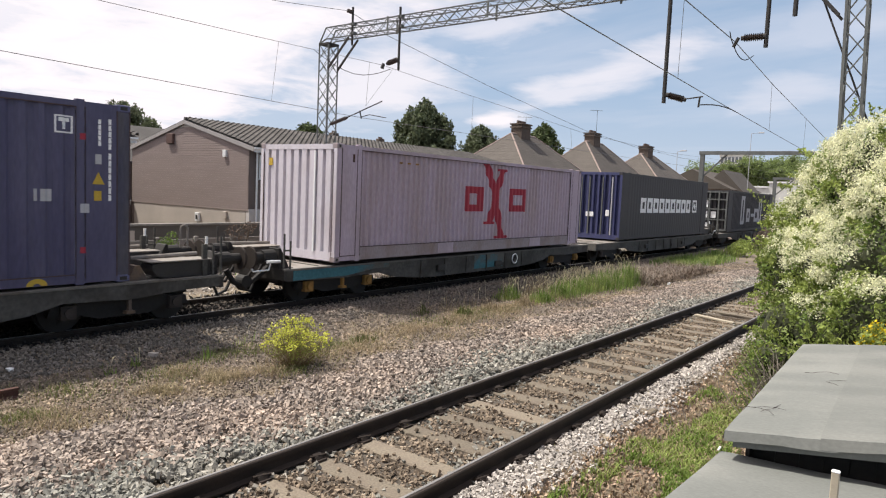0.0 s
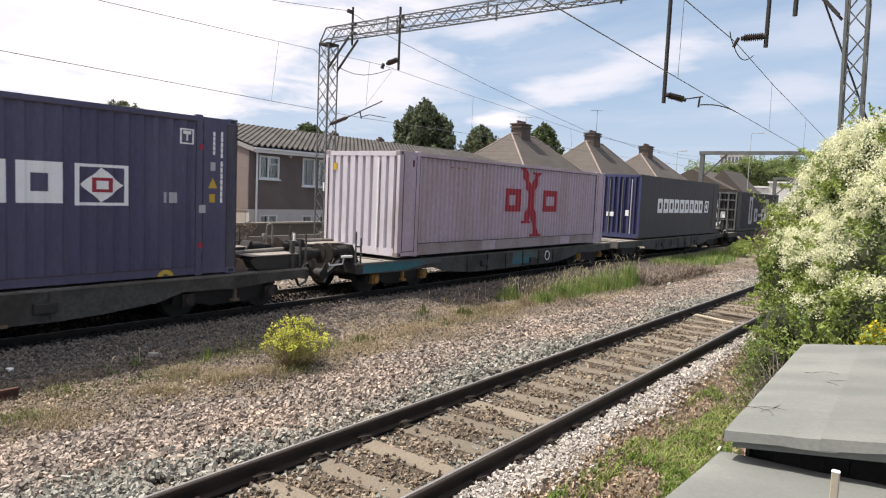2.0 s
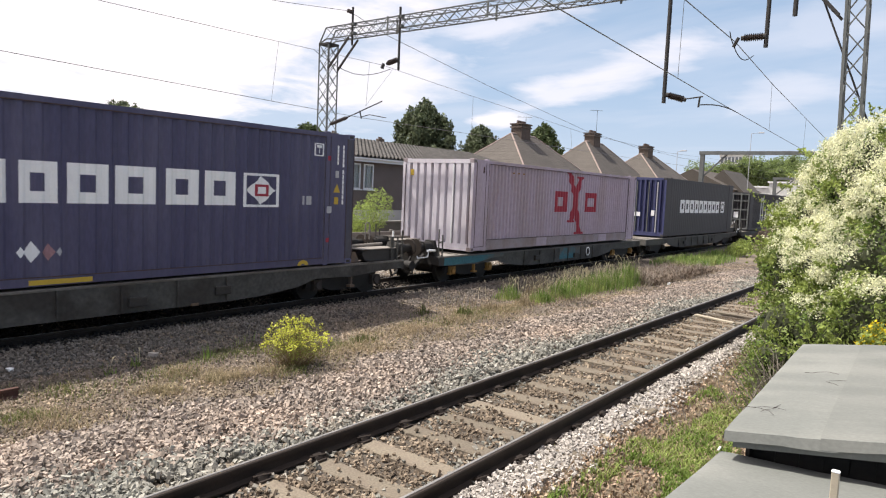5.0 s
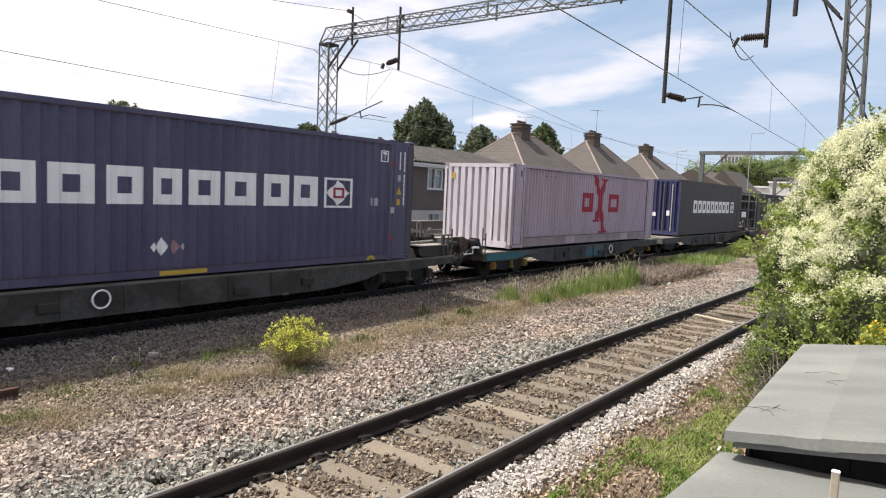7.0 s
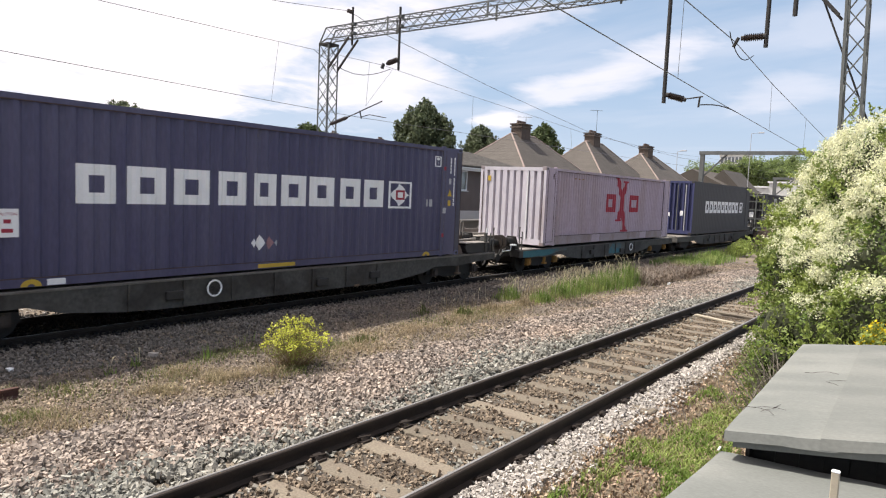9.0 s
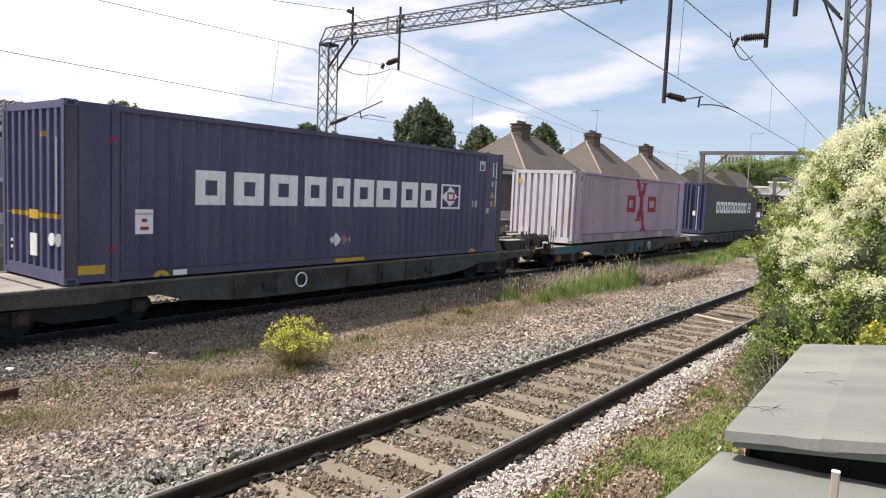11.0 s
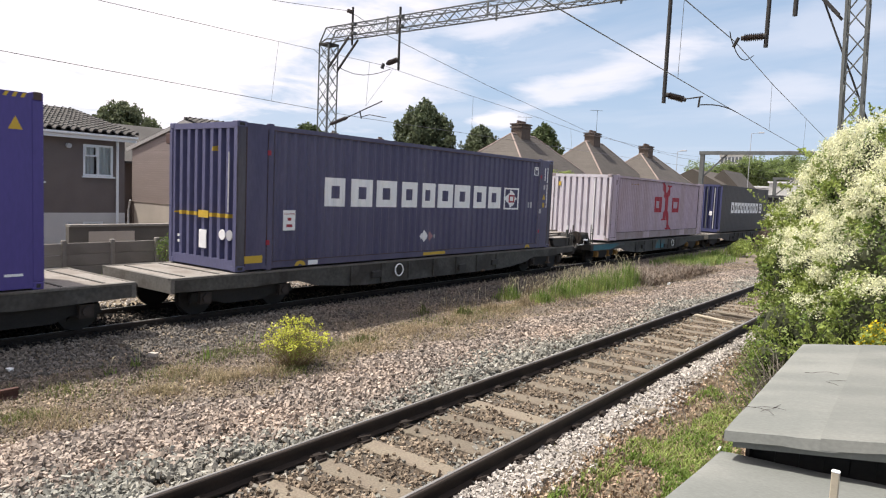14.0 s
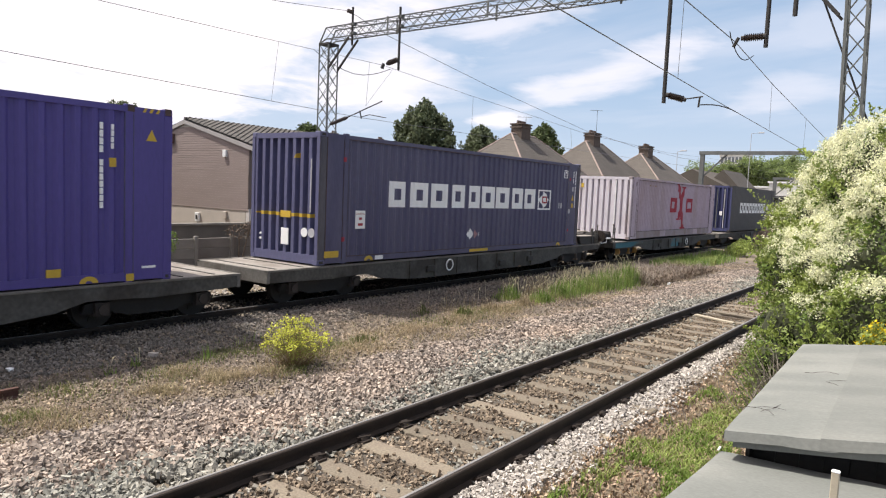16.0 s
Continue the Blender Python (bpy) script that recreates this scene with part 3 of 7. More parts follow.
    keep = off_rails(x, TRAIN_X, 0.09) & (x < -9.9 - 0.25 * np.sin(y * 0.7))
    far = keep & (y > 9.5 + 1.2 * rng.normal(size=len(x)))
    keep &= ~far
    stones("ballast", M_dark_stone, x[keep], y[keep], z[keep], rng.uniform(0.02, 0.046, keep.sum()), rng, "ballast beside the train, darkened for its shade")
    stones("ballast", M_mid_stone, x[far], y[far], z[far], rng.uniform(0.025, 0.05, far.sum()), rng, "ballast further along the train, darkened for its shade")
    # near-black stones: the shade under the wagons is in their colour
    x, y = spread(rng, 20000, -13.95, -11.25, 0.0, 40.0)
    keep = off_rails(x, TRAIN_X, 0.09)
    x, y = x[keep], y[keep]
    stones("ballast", M_under_train_stone, x, y, ground_z(x, y) + rng.uniform(0.0, 0.045, len(x)), rng.uniform(0.035, 0.065, len(x)), rng, "ballast of the train's track, blackened for the shade under the wagons", small=True)
    x, y = spread(rng, 9000, -18.0, -13.9, 2.0, 45.0)
    stones("ballast", M_pale_stone, x, y, ground_z(x, y) + rng.uniform(0.0, 0.04, len(x)), rng.uniform(0.04, 0.08, len(x)), rng, "sunlit pale ballast behind the train", small=True)
    # the lines go on behind
    x, y = spread(rng, 11000, -7.2, -2.95, 2.4, -12.0, 1.0)
    keep = off_rails(x, NEAR_X, 0.085) & ((np.abs(y[:, None] - SLEEPER_Y[None]).min(1) > 0.13) | (np.abs(x - NEAR_X) > 1.27))
    x, y = x[keep], y[keep]
    stones("ballast", M_stone, x, y, ground_z(x, y) + rng.uniform(-0.01, 0.03, len(x)), rng.uniform(0.04, 0.07, len(x)), rng, "loose brown ballast further back along the line", small=True)


build_ballast()

# loose pieces on the ground
bm = bmesh.new()
prism(bm, [(-0.06, 0), (0.06, 0), (0.06, 0.02), (0.012, 0.04), (0.012, 0.1), (0.035, 0.11), (0.035, 0.14), (-0.035, 0.14), (-0.035, 0.11), (-0.012, 0.1), (-0.012, 0.04), (-0.06, 0.02)], "y", 0, 3.2)
old_rail = tagged(part("rail_offcut", bm, M_rust), "rusty reddish length of old rail on the gravel", "rail")
old_rail.matrix_basis = pose(-9.05, 0.35, -0.31, 0, 0, 3)
for x, y, w, d, h, m, nm, lb in ((-9.9, 5.75, 0.13, 0.09, 0.08, M_render, "loose_stone", "large pale stone on the dark gravel"),
                                 (-10.4, 3.9, 0.10, 0.07, 0.05, M_white_paint, "litter", "crumpled white litter on the dark gravel"),
                                 (-7.5, 22.6, 0.09, 0.06, 0.10, M_white_paint, "litter", "small white scrap standing in the gravel")):
    rng_s = np.random.default_rng(int(abs(x * 100)))
    bm = bmesh.new()
    v = box(bm, -w / 2, w / 2, -d / 2, d / 2, 0, h)
    for q in v:
        q.co += Vector(rng_s.uniform(-0.25, 0.25, 3) * (w, d, h * 0.6))
    ob = tagged(part(nm, bm, m, bevel=0.008), lb, "stone" if "stone" in nm else "litter")
    ob.matrix_basis = pose(x, y, float(ground_z(x, y)) + 0.0, 0, 0, 25)
bm = bmesh.new()
box(bm, -0.5, 0.5, -0.05, 0.05, 0, 0.045)
plank = tagged(part("timber_plank", bm, M_pale_wood, bevel=0.008), "pale weathered timber plank lying across the sleepers", "plank")
plank.matrix_basis = pose(-4.28, 16.2, -0.168, 0, 1.0, -19)
bm = bmesh.new()
box(bm, -0.4, 0.4, -0.09, 0.09, 0, 0.05)
plank = tagged(part("timber_plank", bm, M_sleeper, bevel=0.01), "brown weathered timber board between the rails", "plank")
plank.matrix_basis = pose(-4.0, 17.1, -0.168, 0, 1.5, -6)

# ---------------------------------------------------------------- overhead line
GY = 15.0


def lattice(bm, a, b, side, panel, r=0.022, diag=0.010, wide=None, cross=True):
    """Four chords from a to b with bracing on all faces. side: along the track or across; wide: the other way."""
    a, b = Vector(a), Vector(b)
    d = (b - a).normalized()
    u = Vector((0, 1, 0)) if abs(d.y) < 0.9 else Vector((1, 0, 0))
    w = d.cross(u).normalized()
    wide = side if wide is None else wide
    n = max(1, round((b - a).length / panel))
    cs = [u * side / 2 * i + w * wide / 2 * j for i, j in ((-1, -1), (1, -1), (1, 1), (-1, 1))]
    for c in cs:
        bar(bm, a + c, b + c, r, 4)
    for k in range(n):
        p, q = a + (b - a) * k / n, a + (b - a) * (k + 1) / n
        for i in range(4):
            c0, c1 = (cs[i], cs[(i + 1) % 4]) if k % 2 == 0 else (cs[(i + 1) % 4], cs[i])
            bar(bm, p + c0, q + c1, diag, 4, caps=False)
            if cross:
                bar(bm, p + c1, q + c0, diag, 4, caps=False)


def build_gantry():
    g = thing("overhead_gantry", (0, GY, 0), "weathered galvanised lattice portal carrying the overhead line", "gantry")
    bm = bmesh.new()
    lattice(bm, (-16.0, 0, -0.9), (-16.0, 0, 6.85), 0.40, 0.42, wide=0.40)
    part("mast", bm, M_steel, g)
    bm = bmesh.new()
    lattice(bm, (-1.66, 0, -0.4), (-1.86, 0, 7.6), 0.34, 0.44, wide=0.34, r=0.034, diag=0.016, cross=False)
    part("mast", bm, M_steel, g)
    bm = bmesh.new()
    lattice(bm, (-15.92, 0, 7.16), (-1.6, 0, 7.24), 0.40, 0.42, wide=0.34)
    for y in (-0.2, 0.2):
        bar(bm, (-16.2, y, 6.88), (-15.92, y, 7.33), 0.022, 4)
        bar(bm, (-16.2, y, 6.88), (-15.92, y, 6.99), 0.022, 4)
    part("truss", bm, M_steel, g)
    for x0, z0, x1, z1 in ((-15.8, 6.1, -14.95, 6.95), (-2.1, 6.1, -2.9, 7.05)):
        for y in (-0.2, 0.2):
            bm = bmesh.new()
            bar(bm, (x0, y, z0), (x1, y, z1), 0.035, 4)
            part("knee_brace", bm, M_dark_steel, g, "dark knee brace")
    bm = bmesh.new()
    box(bm, -16.22, -15.78, -0.22, 0.22, 6.83, 6.89)
    part("cap_plate", bm, M_dark_steel, g)
    for k in range(4):
        x = -15.0 + 3.4 * k + 1.6
        for y in (-0.21, 0.21):
            block("splice_plate", x - 0.025, x + 0.025, y - 0.012, y + 0.012, 6.97, 7.38, M_steel, g)
    for x, z0, z1, r in ((-14.73, 6.68, 7.78, 0.035), (-12.88, 5.83, 7.56, 0.035), (-5.28, 4.6, 7.3, 0.043), (-3.32, 5.6, 7.3, 0.042), (-2.84, 6.15, 7.3, 0.045)):
        bm = bmesh.new()
        bar(bm, (x, -0.27, z0), (x, -0.27, z1), r, 8)
        tube = part("drop_tube", bm, M_dark_steel, g, "dark round drop tube")
        for z in (7.0, 7.26):
            block("clamp", x - r - 0.03, x + r + 0.03, -0.30, -0.16, z, z + 0.08, M_steel, tube)
    bm = bmesh.new()
    box(bm, -15.82, -15.76, -0.26, -0.23, 2.35, 2.62)
    part("number_plate", bm, M_white_paint, g, "small white plate")
    return g


build_gantry()


def insulator(a, b, label, r=0.075):
    a, b = Vector(a), Vector(b)
    t = thing("insulator", tuple(a), label, "insulator", "line insulators")
    d = b - a
    e = d.normalized()
    bm = bmesh.new()
    n = 9
    bar(bm, (0, 0, 0), d, r * 0.55, 8)
    for k in range(n):
        c = d * (k + 0.5) / n
        bar(bm, c - e * 0.016, c, r * 0.6, 12, r)
        bar(bm, c, c + e * 0.012, r, 12, r * 0.7)
    part("ribbed_body", bm, M_porcelain, t, "ribbed brown porcelain")
    for p, q, w in ((-e * 0.06, Vector((0, 0, 0)), r * 0.7), (d, d + e * 0.05, r * 0.6)):
        bm = bmesh.new()
        bar(bm, p, q, w, 8)
        part("end_cap", bm, M_dark_steel, t)
    return t


IY = GY - 0.27
insulator((-12.93, IY, 6.12), (-13.27, IY, 6.05), "brown ribbed insulator on a drop tube over the train")
insulator((-15.60, IY + 0.1, 4.42), (-14.98, IY + 0.1, 4.58), "brown ribbed insulator on the lattice mast", 0.06)
insulator((-5.18, IY, 4.76), (-4.86, IY, 4.66), "brown ribbed insulator on a low drop tube", 0.075)
insulator((-3.38, IY, 5.82), (-3.74, IY, 5.82), "brown ribbed insulator on a drop tube over the near track", 0.08)


def line(name, pts, r, label, category="wire", group="overhead wires", mat=None):
    bm = bmesh.new()
    tube(bm, pts, r)
    return tagged(part(name, bm, mat or M_wire), label, category, group)


def sag(a, b, drop, n=10):
    a, b = Vector(a), Vector(b)
    return [a.lerp(b, k / n) - Vector((0, 0, 4 * drop * (k / n) * (1 - k / n))) for k in range(n + 1)]


TRAIN_CONTACT = ((-13.17, -35, 5.24), (-14.45, GY, 4.58), (-12.6, 50.5, 4.62))
NEAR_CONTACT = ((-1.67, -35, 4.65), (-4.28, GY, 4.65), (-5.9, 50.5, 4.65))
for pts, lb, r in ((TRAIN_CONTACT, "thin dark contact wire over the train", 0.007), (NEAR_CONTACT, "thin dark contact wire over the near track", 0.0075)):
    line("contact_wire", pts + ((pts[2][0] + 1.0, 95, 4.65),), r, lb)
TM0 = sag((-15.2, -35, 6.3), (-13.5, IY, 6.02), 0.25)
TM1 = [Vector(p) for p in ((-13.5, IY, 6.02), (-13.4, 19.2, 5.73), (-13.4, 23.9, 5.51), (-13.4, 28.0, 5.30), (-13.35, 38.0, 5.2), (-13.3, 50.5, 5.5))]
line("messenger_wire", TM0 + TM1[1:] + [Vector((-13.3, 95, 6.0))], 0.006, "sagging carrier wire over the train")
NM0 = sag((-3.0, -35, 6.2), (-3.9, IY, 5.76), 0.1)
NM1 = [Vector(p) for p in ((-3.9, IY, 5.80), (-4.45, 21.0, 5.86), (-5.2, 39.5, 5.45), (-5.8, 50.5, 5.5))]
line("messenger_wire", NM0 + NM1[1:] + [Vector((-5.2, 95, 5.9))], 0.009, "sagging carrier wire over the near track")
FW0 = sag((-15.0, -35, 7.66), (-14.73, IY, 7.66), 1.75, 24)
FW1 = [Vector(p) for p in ((-14.73, IY, 7.60), (-14.85, 16.4, 7.32), (-14.69, 22.1, 6.56), (-14.28, 29.8, 5.62), (-14.0, 35.2, 5.30), (-13.6, 42.0, 5.12), (-13.3, 50.5, 5.25))]
bm = bmesh.new()
for k in range(4):
    bar(bm, (0, -0.20 + 0.05 * k, 0), (0, -0.165 + 0.05 * k, 0), 0.06, 10, 0.05)
bar(bm, (0, -0.22, 0), (0, 0.0, 0), 0.025, 8)
ob = tagged(part("post_insulator", bm, M_porcelain), "small dark ribbed insulator at the top of a drop tube", "insulator", "line insulators")
ob.location = (-14.73, IY, 7.63)
line("feeder_wire", FW0, 0.007, "dark feeder wire leading to the gantry top")
line("feeder_wire", FW1 + [Vector((-13.2, 95, 5.6))], 0.008, "dark feeder wire leaving the gantry top")


def at_y(pts, y):
    for a, b in zip(pts, pts[1:]):
        if a[1] <= y <= b[1]:
            k = (y - a[1]) / (b[1] - a[1])
            return Vector(a).lerp(Vector(b), k)


for up, low, ends in ((TM0 + TM1[1:], TRAIN_CONTACT, ((3.0, 3.2), (11.11, 11.52), (19.2, 20.3), (26.5, 27.5), (35.0, 36.0))),
                      (NM0 + NM1[1:], NEAR_CONTACT, ((11.33, 12.14), (20.72, 21.55), (28.0, 29.0), (36.0, 37.0)))):
    for y0, y1 in ends:
        line("dropper", [at_y(up, y0), at_y(low, y1)], 0.004, "thin dropper between carrier and contact wire", "dropper", "droppers")
line("dropper", [at_y(TM0 + TM1[1:], 14.23), Vector((-14.18, IY + 0.1, 4.90))], 0.004, "thin dropper between carrier wire and steadying arm", "dropper", "droppers")
line("dropper", [at_y(TM0 + TM1[1:], 15.2), Vector((-14.20, IY + 0.1, 4.90))], 0.004, "thin slanting dropper above the steadying arm", "dropper", "droppers")

# registration arms
bm = bmesh.new()
bar(bm, (-14.98, 0, 4.58), (-13.55, 0, 5.01), 0.018, 6)
bar(bm, (-14.42, 0, 4.77), (-14.35, 0, 4.54), 0.022, 6)
bar(bm, (-14.36, 0, 4.59), (-14.12, 0.1, 4.66), 0.012, 6)
bar(bm, (-14.12, 0.1, 4.66), (-13.60, 0.25, 4.57), 0.012, 6)
ob = tagged(part("registration_arm", bm, M_dark_steel), "dark steadying arm of the train's contact wire", "arm", "registration arms")
ob.location = (0, IY + 0.1, 0)
bm = bmesh.new()
bar(bm, (-4.86, 0, 4.66), (-4.46, 0, 4.70), 0.014, 6)
bar(bm, (-4.52, 0, 4.70), (-4.54, 0, 4.48), 0.02, 6)
prev = Vector((-4.52, 0, 4.53))
for k in range(1, 7):
    q = Vector((-4.52 + 0.05 * k, 0.28 * k, 4.53 + 0.09 * math.sin(k / 6 * 2.6)))
    bar(bm, prev, q, 0.012, 6)
    prev = q
ob = tagged(part("registration_arm", bm, M_dark_steel), "dark steadying arm of the near contact wire", "arm", "registration arms")
ob.location = (0, IY, 0)
bm = bmesh.new()
bar(bm, (-3.84, 0, 5.84), (-3.93, 0, 5.66), 0.035, 6)
prev = Vector((-4.02, 0.0, 5.98))
for k in range(1, 10):
    a = k / 9
    q = Vector((-4.02 + 0.20 * a, 1.3 * a - 0.1, 5.98 - 0.30 * math.sin(a * math.pi) - 0.28 * a))
    bar(bm, prev, q, 0.010, 6)
    prev = q
ob = tagged(part("jumper_cable", bm, M_dark_steel), "looped dark jumper cable at the insulator", "cable")
ob.location = (0, IY, 0)
bm = bmesh.new()
bar(bm, (-13.44, 0, 6.06), (-13.50, 0, 5.92), 0.045, 8, 0.06)
prev = Vector((-13.9, -2.2, 6.05))
for k in range(1, 9):
    a = k / 8
    q = Vector((-13.9 + 0.45 * a, -2.2 + 2.5 * a, 6.05 - 0.42 * math.sin(a * 2.9)))
    bar(bm, prev, q, 0.009, 6)
    prev = q
ob = tagged(part("jumper_cable", bm, M_dark_steel), "looped dark jumper cable over the train", "cable")
ob.location = (0, IY, 0)
bm = bmesh.new()
bar(bm, (-2.68, GY + 0.3, 7.1), (0.25, GY + 0.3, -0.4), 0.018, 6)
tagged(part("stay_wire", bm, M_dark_steel), "dark slanting stay beside the lattice mast", "stay")

# far portals
def far_portal(y, x0, x1, top, label):
    p = thing("steel_portal", (0, y, 0), label, "gantry", "far portals")
    for x in (x0, x1):
        block("leg", x - 0.14, x + 0.14, -0.14, 0.14, -0.7, top, M_steel, p)
    block("beam", x0 - 0.2, x1 + 0.2, -0.16, 0.16, top - 0.24, top + 0.0, M_steel, p)
    bm = bmesh.new()
    bar(bm, (x0 + 0.1, 0, top - 1.8), (x0 + 1.7, 0, top - 0.2), 0.07, 4)
    part("knee_brace", bm, M_steel, p)
    return p


far_portal(50.5, -15.0, -2.4, 6.16, "plain grey steel portal over both tracks, far down the line")
far_portal(75.0, -15.0, -2.4, 5.35, "plain grey steel portal further down the line")

# ---------------------------------------------------------------- train
S0, V = -6.95, 1.081
TRAIN, WHEELS = [], []


def on_train(ob, x, u, z):
    TRAIN.append((ob, x, u, z))
    ob.matrix_basis = pose(x, S0 + u, z)
    return ob


def profile(length, period, depth, flat, slope, lo, low=None):
    """Knots (distance along, depth) of a trapezoid corrugation: crest, fall, trough, rise."""
    low = flat if low is None else low
    n = max(1, round(length / period))
    p = length / n
    pts = []
    for k in range(n):
        o = lo + k * p
        pts += [(o, 0.0), (o + flat * p, 0.0), (o + (flat + slope) * p, -depth), (o + (flat + slope + low) * p, -depth)]
    pts.append((lo + length, 0.0))
    return pts


def sheet(bm, pts, z0, z1, at, face):
    """A corrugated sheet. face: '+x', '-x' (runs along y) or '-y', '+y' (runs along x); at: where its crests lie."""
    s = 1 if face[0] == "+" else -1
    cols = []
    for a, d in pts:
        xy = (at + s * d, a) if face[1] == "x" else (a, at + s * d)
        cols.append([bm.verts.new((*xy, z)) for z in (z0, z1)])
    for a, b in zip(cols, cols[1:]):
        bm.faces.new((a[0], b[0], b[1], a[1]))


def painted(bm, poly, pts, at, face, proud=0.004):
    """A convex patch of paint (along, z) that lies on a corrugated sheet."""
    s = 1 if face[0] == "+" else -1
    a0, a1 = min(p[0] for p in poly), max(p[0] for p in poly)
    ks = sorted({a0, a1, *[p[0] for p in poly], *[p for p, _ in pts if a0 < p < a1]})
    xs, ds = [p for p, _ in pts], [d for _, d in pts]
    cols = []
    for a in ks:
        zs = []
        for (p0, q0), (p1, q1) in zip(poly, poly[1:] + poly[:1]):
            if min(p0, p1) - 1e-6 <= a <= max(p0, p1) + 1e-6:
                zs += [q0, q1] if abs(p1 - p0) < 1e-6 else [q0 + (q1 - q0) * (a - p0) / (p1 - p0)]
        o = at + s * (float(np.interp(a, xs, ds)) + proud)
        cols.append([bm.verts.new((o, a, z) if face[1] == "x" else (a, o, z)) for z in (min(zs), max(zs))])
    for p, q in zip(cols, cols[1:]):
        bm.faces.new((p[0], q[0], q[1], p[1]))


def rect(a0, a1, z0, z1):
    return [(a0, z0), (a1, z0), (a1, z1), (a0, z1)]


def ring_rects(a0, a1, z0, z1, t, tz):
    return [rect(a0, a0 + t, z0, z1), rect(a1 - t, a1, z0, z1), rect(a0 + t, a1 - t, z0, z0 + tz), rect(a0 + t, a1 - t, z1 - tz, z1)]


class Box:
    """A container under construction: its parts, and the corrugation on which marks are painted."""

    def __init__(self, label, length, width, height, side_mat, end_mat, posts=0.0, start=0.0, rib=0.275, flush=0.0, low_mat=None, band=0.0, end_w=0.262, end_depth=0.12, crest=0.36, foot=0.17, rib_depth=0.048, cast_mat=None, post_w=0.16, post_mat=None):
        self.L, self.w, self.H, self.start = length, width / 2, height, start
        w = self.w
        c = self.ob = thing("shipping_container", (0, 0, 0), label, "container", "containers on the train")
        low_mat = low_mat or side_mat
        cast_mat = cast_mat or low_mat
        post_mat = post_mat or side_mat
        lo = flush + 0.15 if not posts else posts + 0.14
        self.side = profile(length - 2 * lo, rib, rib_depth, 0.30, 0.2, lo)
        self.end = profile(width - 0.2, end_w, end_depth, crest, 0.07, -(w - 0.1), 0.86 - crest)
        z_low = 0.17 + band
        for sx in (1, -1):
            face = "+x" if sx > 0 else "-x"
            bm = bmesh.new()
            sheet(bm, self.side, z_low, height - 0.12, sx * (w - 0.012), face)
            part("side_panel", bm, side_mat, c)
            span = lambda d: (min(sx * w, sx * (w - d)), max(sx * w, sx * (w - d)))
            block("bottom_rail", *span(0.06), lo if band else 0.16, length - (lo if band else 0.16), 0.03, z_low, low_mat, c)
            block("top_rail", *span(0.06), 0.16, length - 0.16, height - 0.12, height - 0.02, side_mat, c)
            for y0, y1 in ((0.0, post_w), (length - post_w, length)):
                block("corner_post", *span(0.1), y0, y1, 0.12, height - 0.12, post_mat, c, bevel=0.01)
                for z0 in (0.0, height - 0.12):
                    bm = bmesh.new()
                    box(bm, min(sx * (w + 0.004), sx * (w - 0.16)), max(sx * (w + 0.004), sx * (w - 0.16)), y0 - 0.004, y1 + 0.004, z0, z0 + 0.12)
                    cast = part("corner_casting", bm, cast_mat, c, bevel=0.012)
                    bm = bmesh.new()
                    box(bm, min(sx * (w + 0.006), sx * (w - 0.02)), max(sx * (w + 0.006), sx * (w - 0.02)), y0 + 0.05, y1 - 0.05, z0 + 0.03, z0 + 0.09)
                    part("casting_hole", bm, M_dark_steel, cast)
            if posts:
                for y0 in (posts, length - posts - 0.14):
                    block("lifting_post", min(sx * (w + 0.004), sx * (w - 0.08)), max(sx * (w + 0.004), sx * (w - 0.08)), y0, y0 + 0.14, 0.0, height + 0.012, side_mat, c, bevel=0.006)
                for y0, y1 in ((post_w, posts), (length - posts, length - post_w)):
                    block("flush_panel", *span(0.03), y0, y1, foot, height - 0.12, side_mat, c)
        for y, face, s in ((0.0, "-y", 1), (length, "+y", -1)):
            bm = bmesh.new()
            sheet(bm, self.end, 0.22, height - 0.14, y + 0.012 * s, face)
            part("end_panel", bm, end_mat, c)
            for name, z0, z1 in (("end_sill", 0.02, 0.22), ("end_header", height - 0.14, height - 0.02)):
                block(name, -w + 0.1, w - 0.1, min(y + 0.005 * s, y + 0.09 * s), max(y + 0.005 * s, y + 0.09 * s), z0, z1, end_mat, c)
            for sx in (1, -1):
                block("door_post", min(sx * (w - 0.002), sx * (w - 0.1)), max(sx * (w - 0.002), sx * (w - 0.1)), min(y - 0.005 * s, y + 0.02 * s), max(y - 0.005 * s, y + 0.02 * s), 0.12, height - 0.12, end_mat, c)
        block("roof", -w + 0.03, w - 0.03, 0.03, length - 0.03, height - 0.05, height - 0.03, side_mat, c)
        block("floor_pan", -w + 0.06, w - 0.06, 0.3, length - 0.3, 0.14, 0.17, M_dark_steel, c)

    def paint(self, name, polys, mat, label="", end=False, proud=0.004):
        bm = bmesh.new()
        for p in polys:
            p = p if end else [(a - self.start, z) for a, z in p]
            if end:
                painted(bm, p, self.end, 0.012, "-y", proud)
            else:
                painted(bm, p, self.side, self.w - 0.012, "+x", proud + 0.001)
        return part(name, bm, mat, self.ob, label)

    def plate(self, name, a0, a1, z0, z1, mat, label="", end=False):
        if end:
            return block(name, a0, a1, -0.006, 0.012, z0, z1, mat, self.ob, label)
        return block(name, self.w - 0.01, self.w + 0.008, a0 - self.start, a1 - self.start, z0, z1, mat, self.ob, label)


def marks(bx, spans, z0, z1, mat):
    """A row of plain hollow blocks in place of lettering."""
    for a0, a1 in spans:
        bx.paint("block_mark", ring_rects(a0, a1, z0, z1, 0.31 * (a1 - a0), 0.28 * (z1 - z0)), mat)


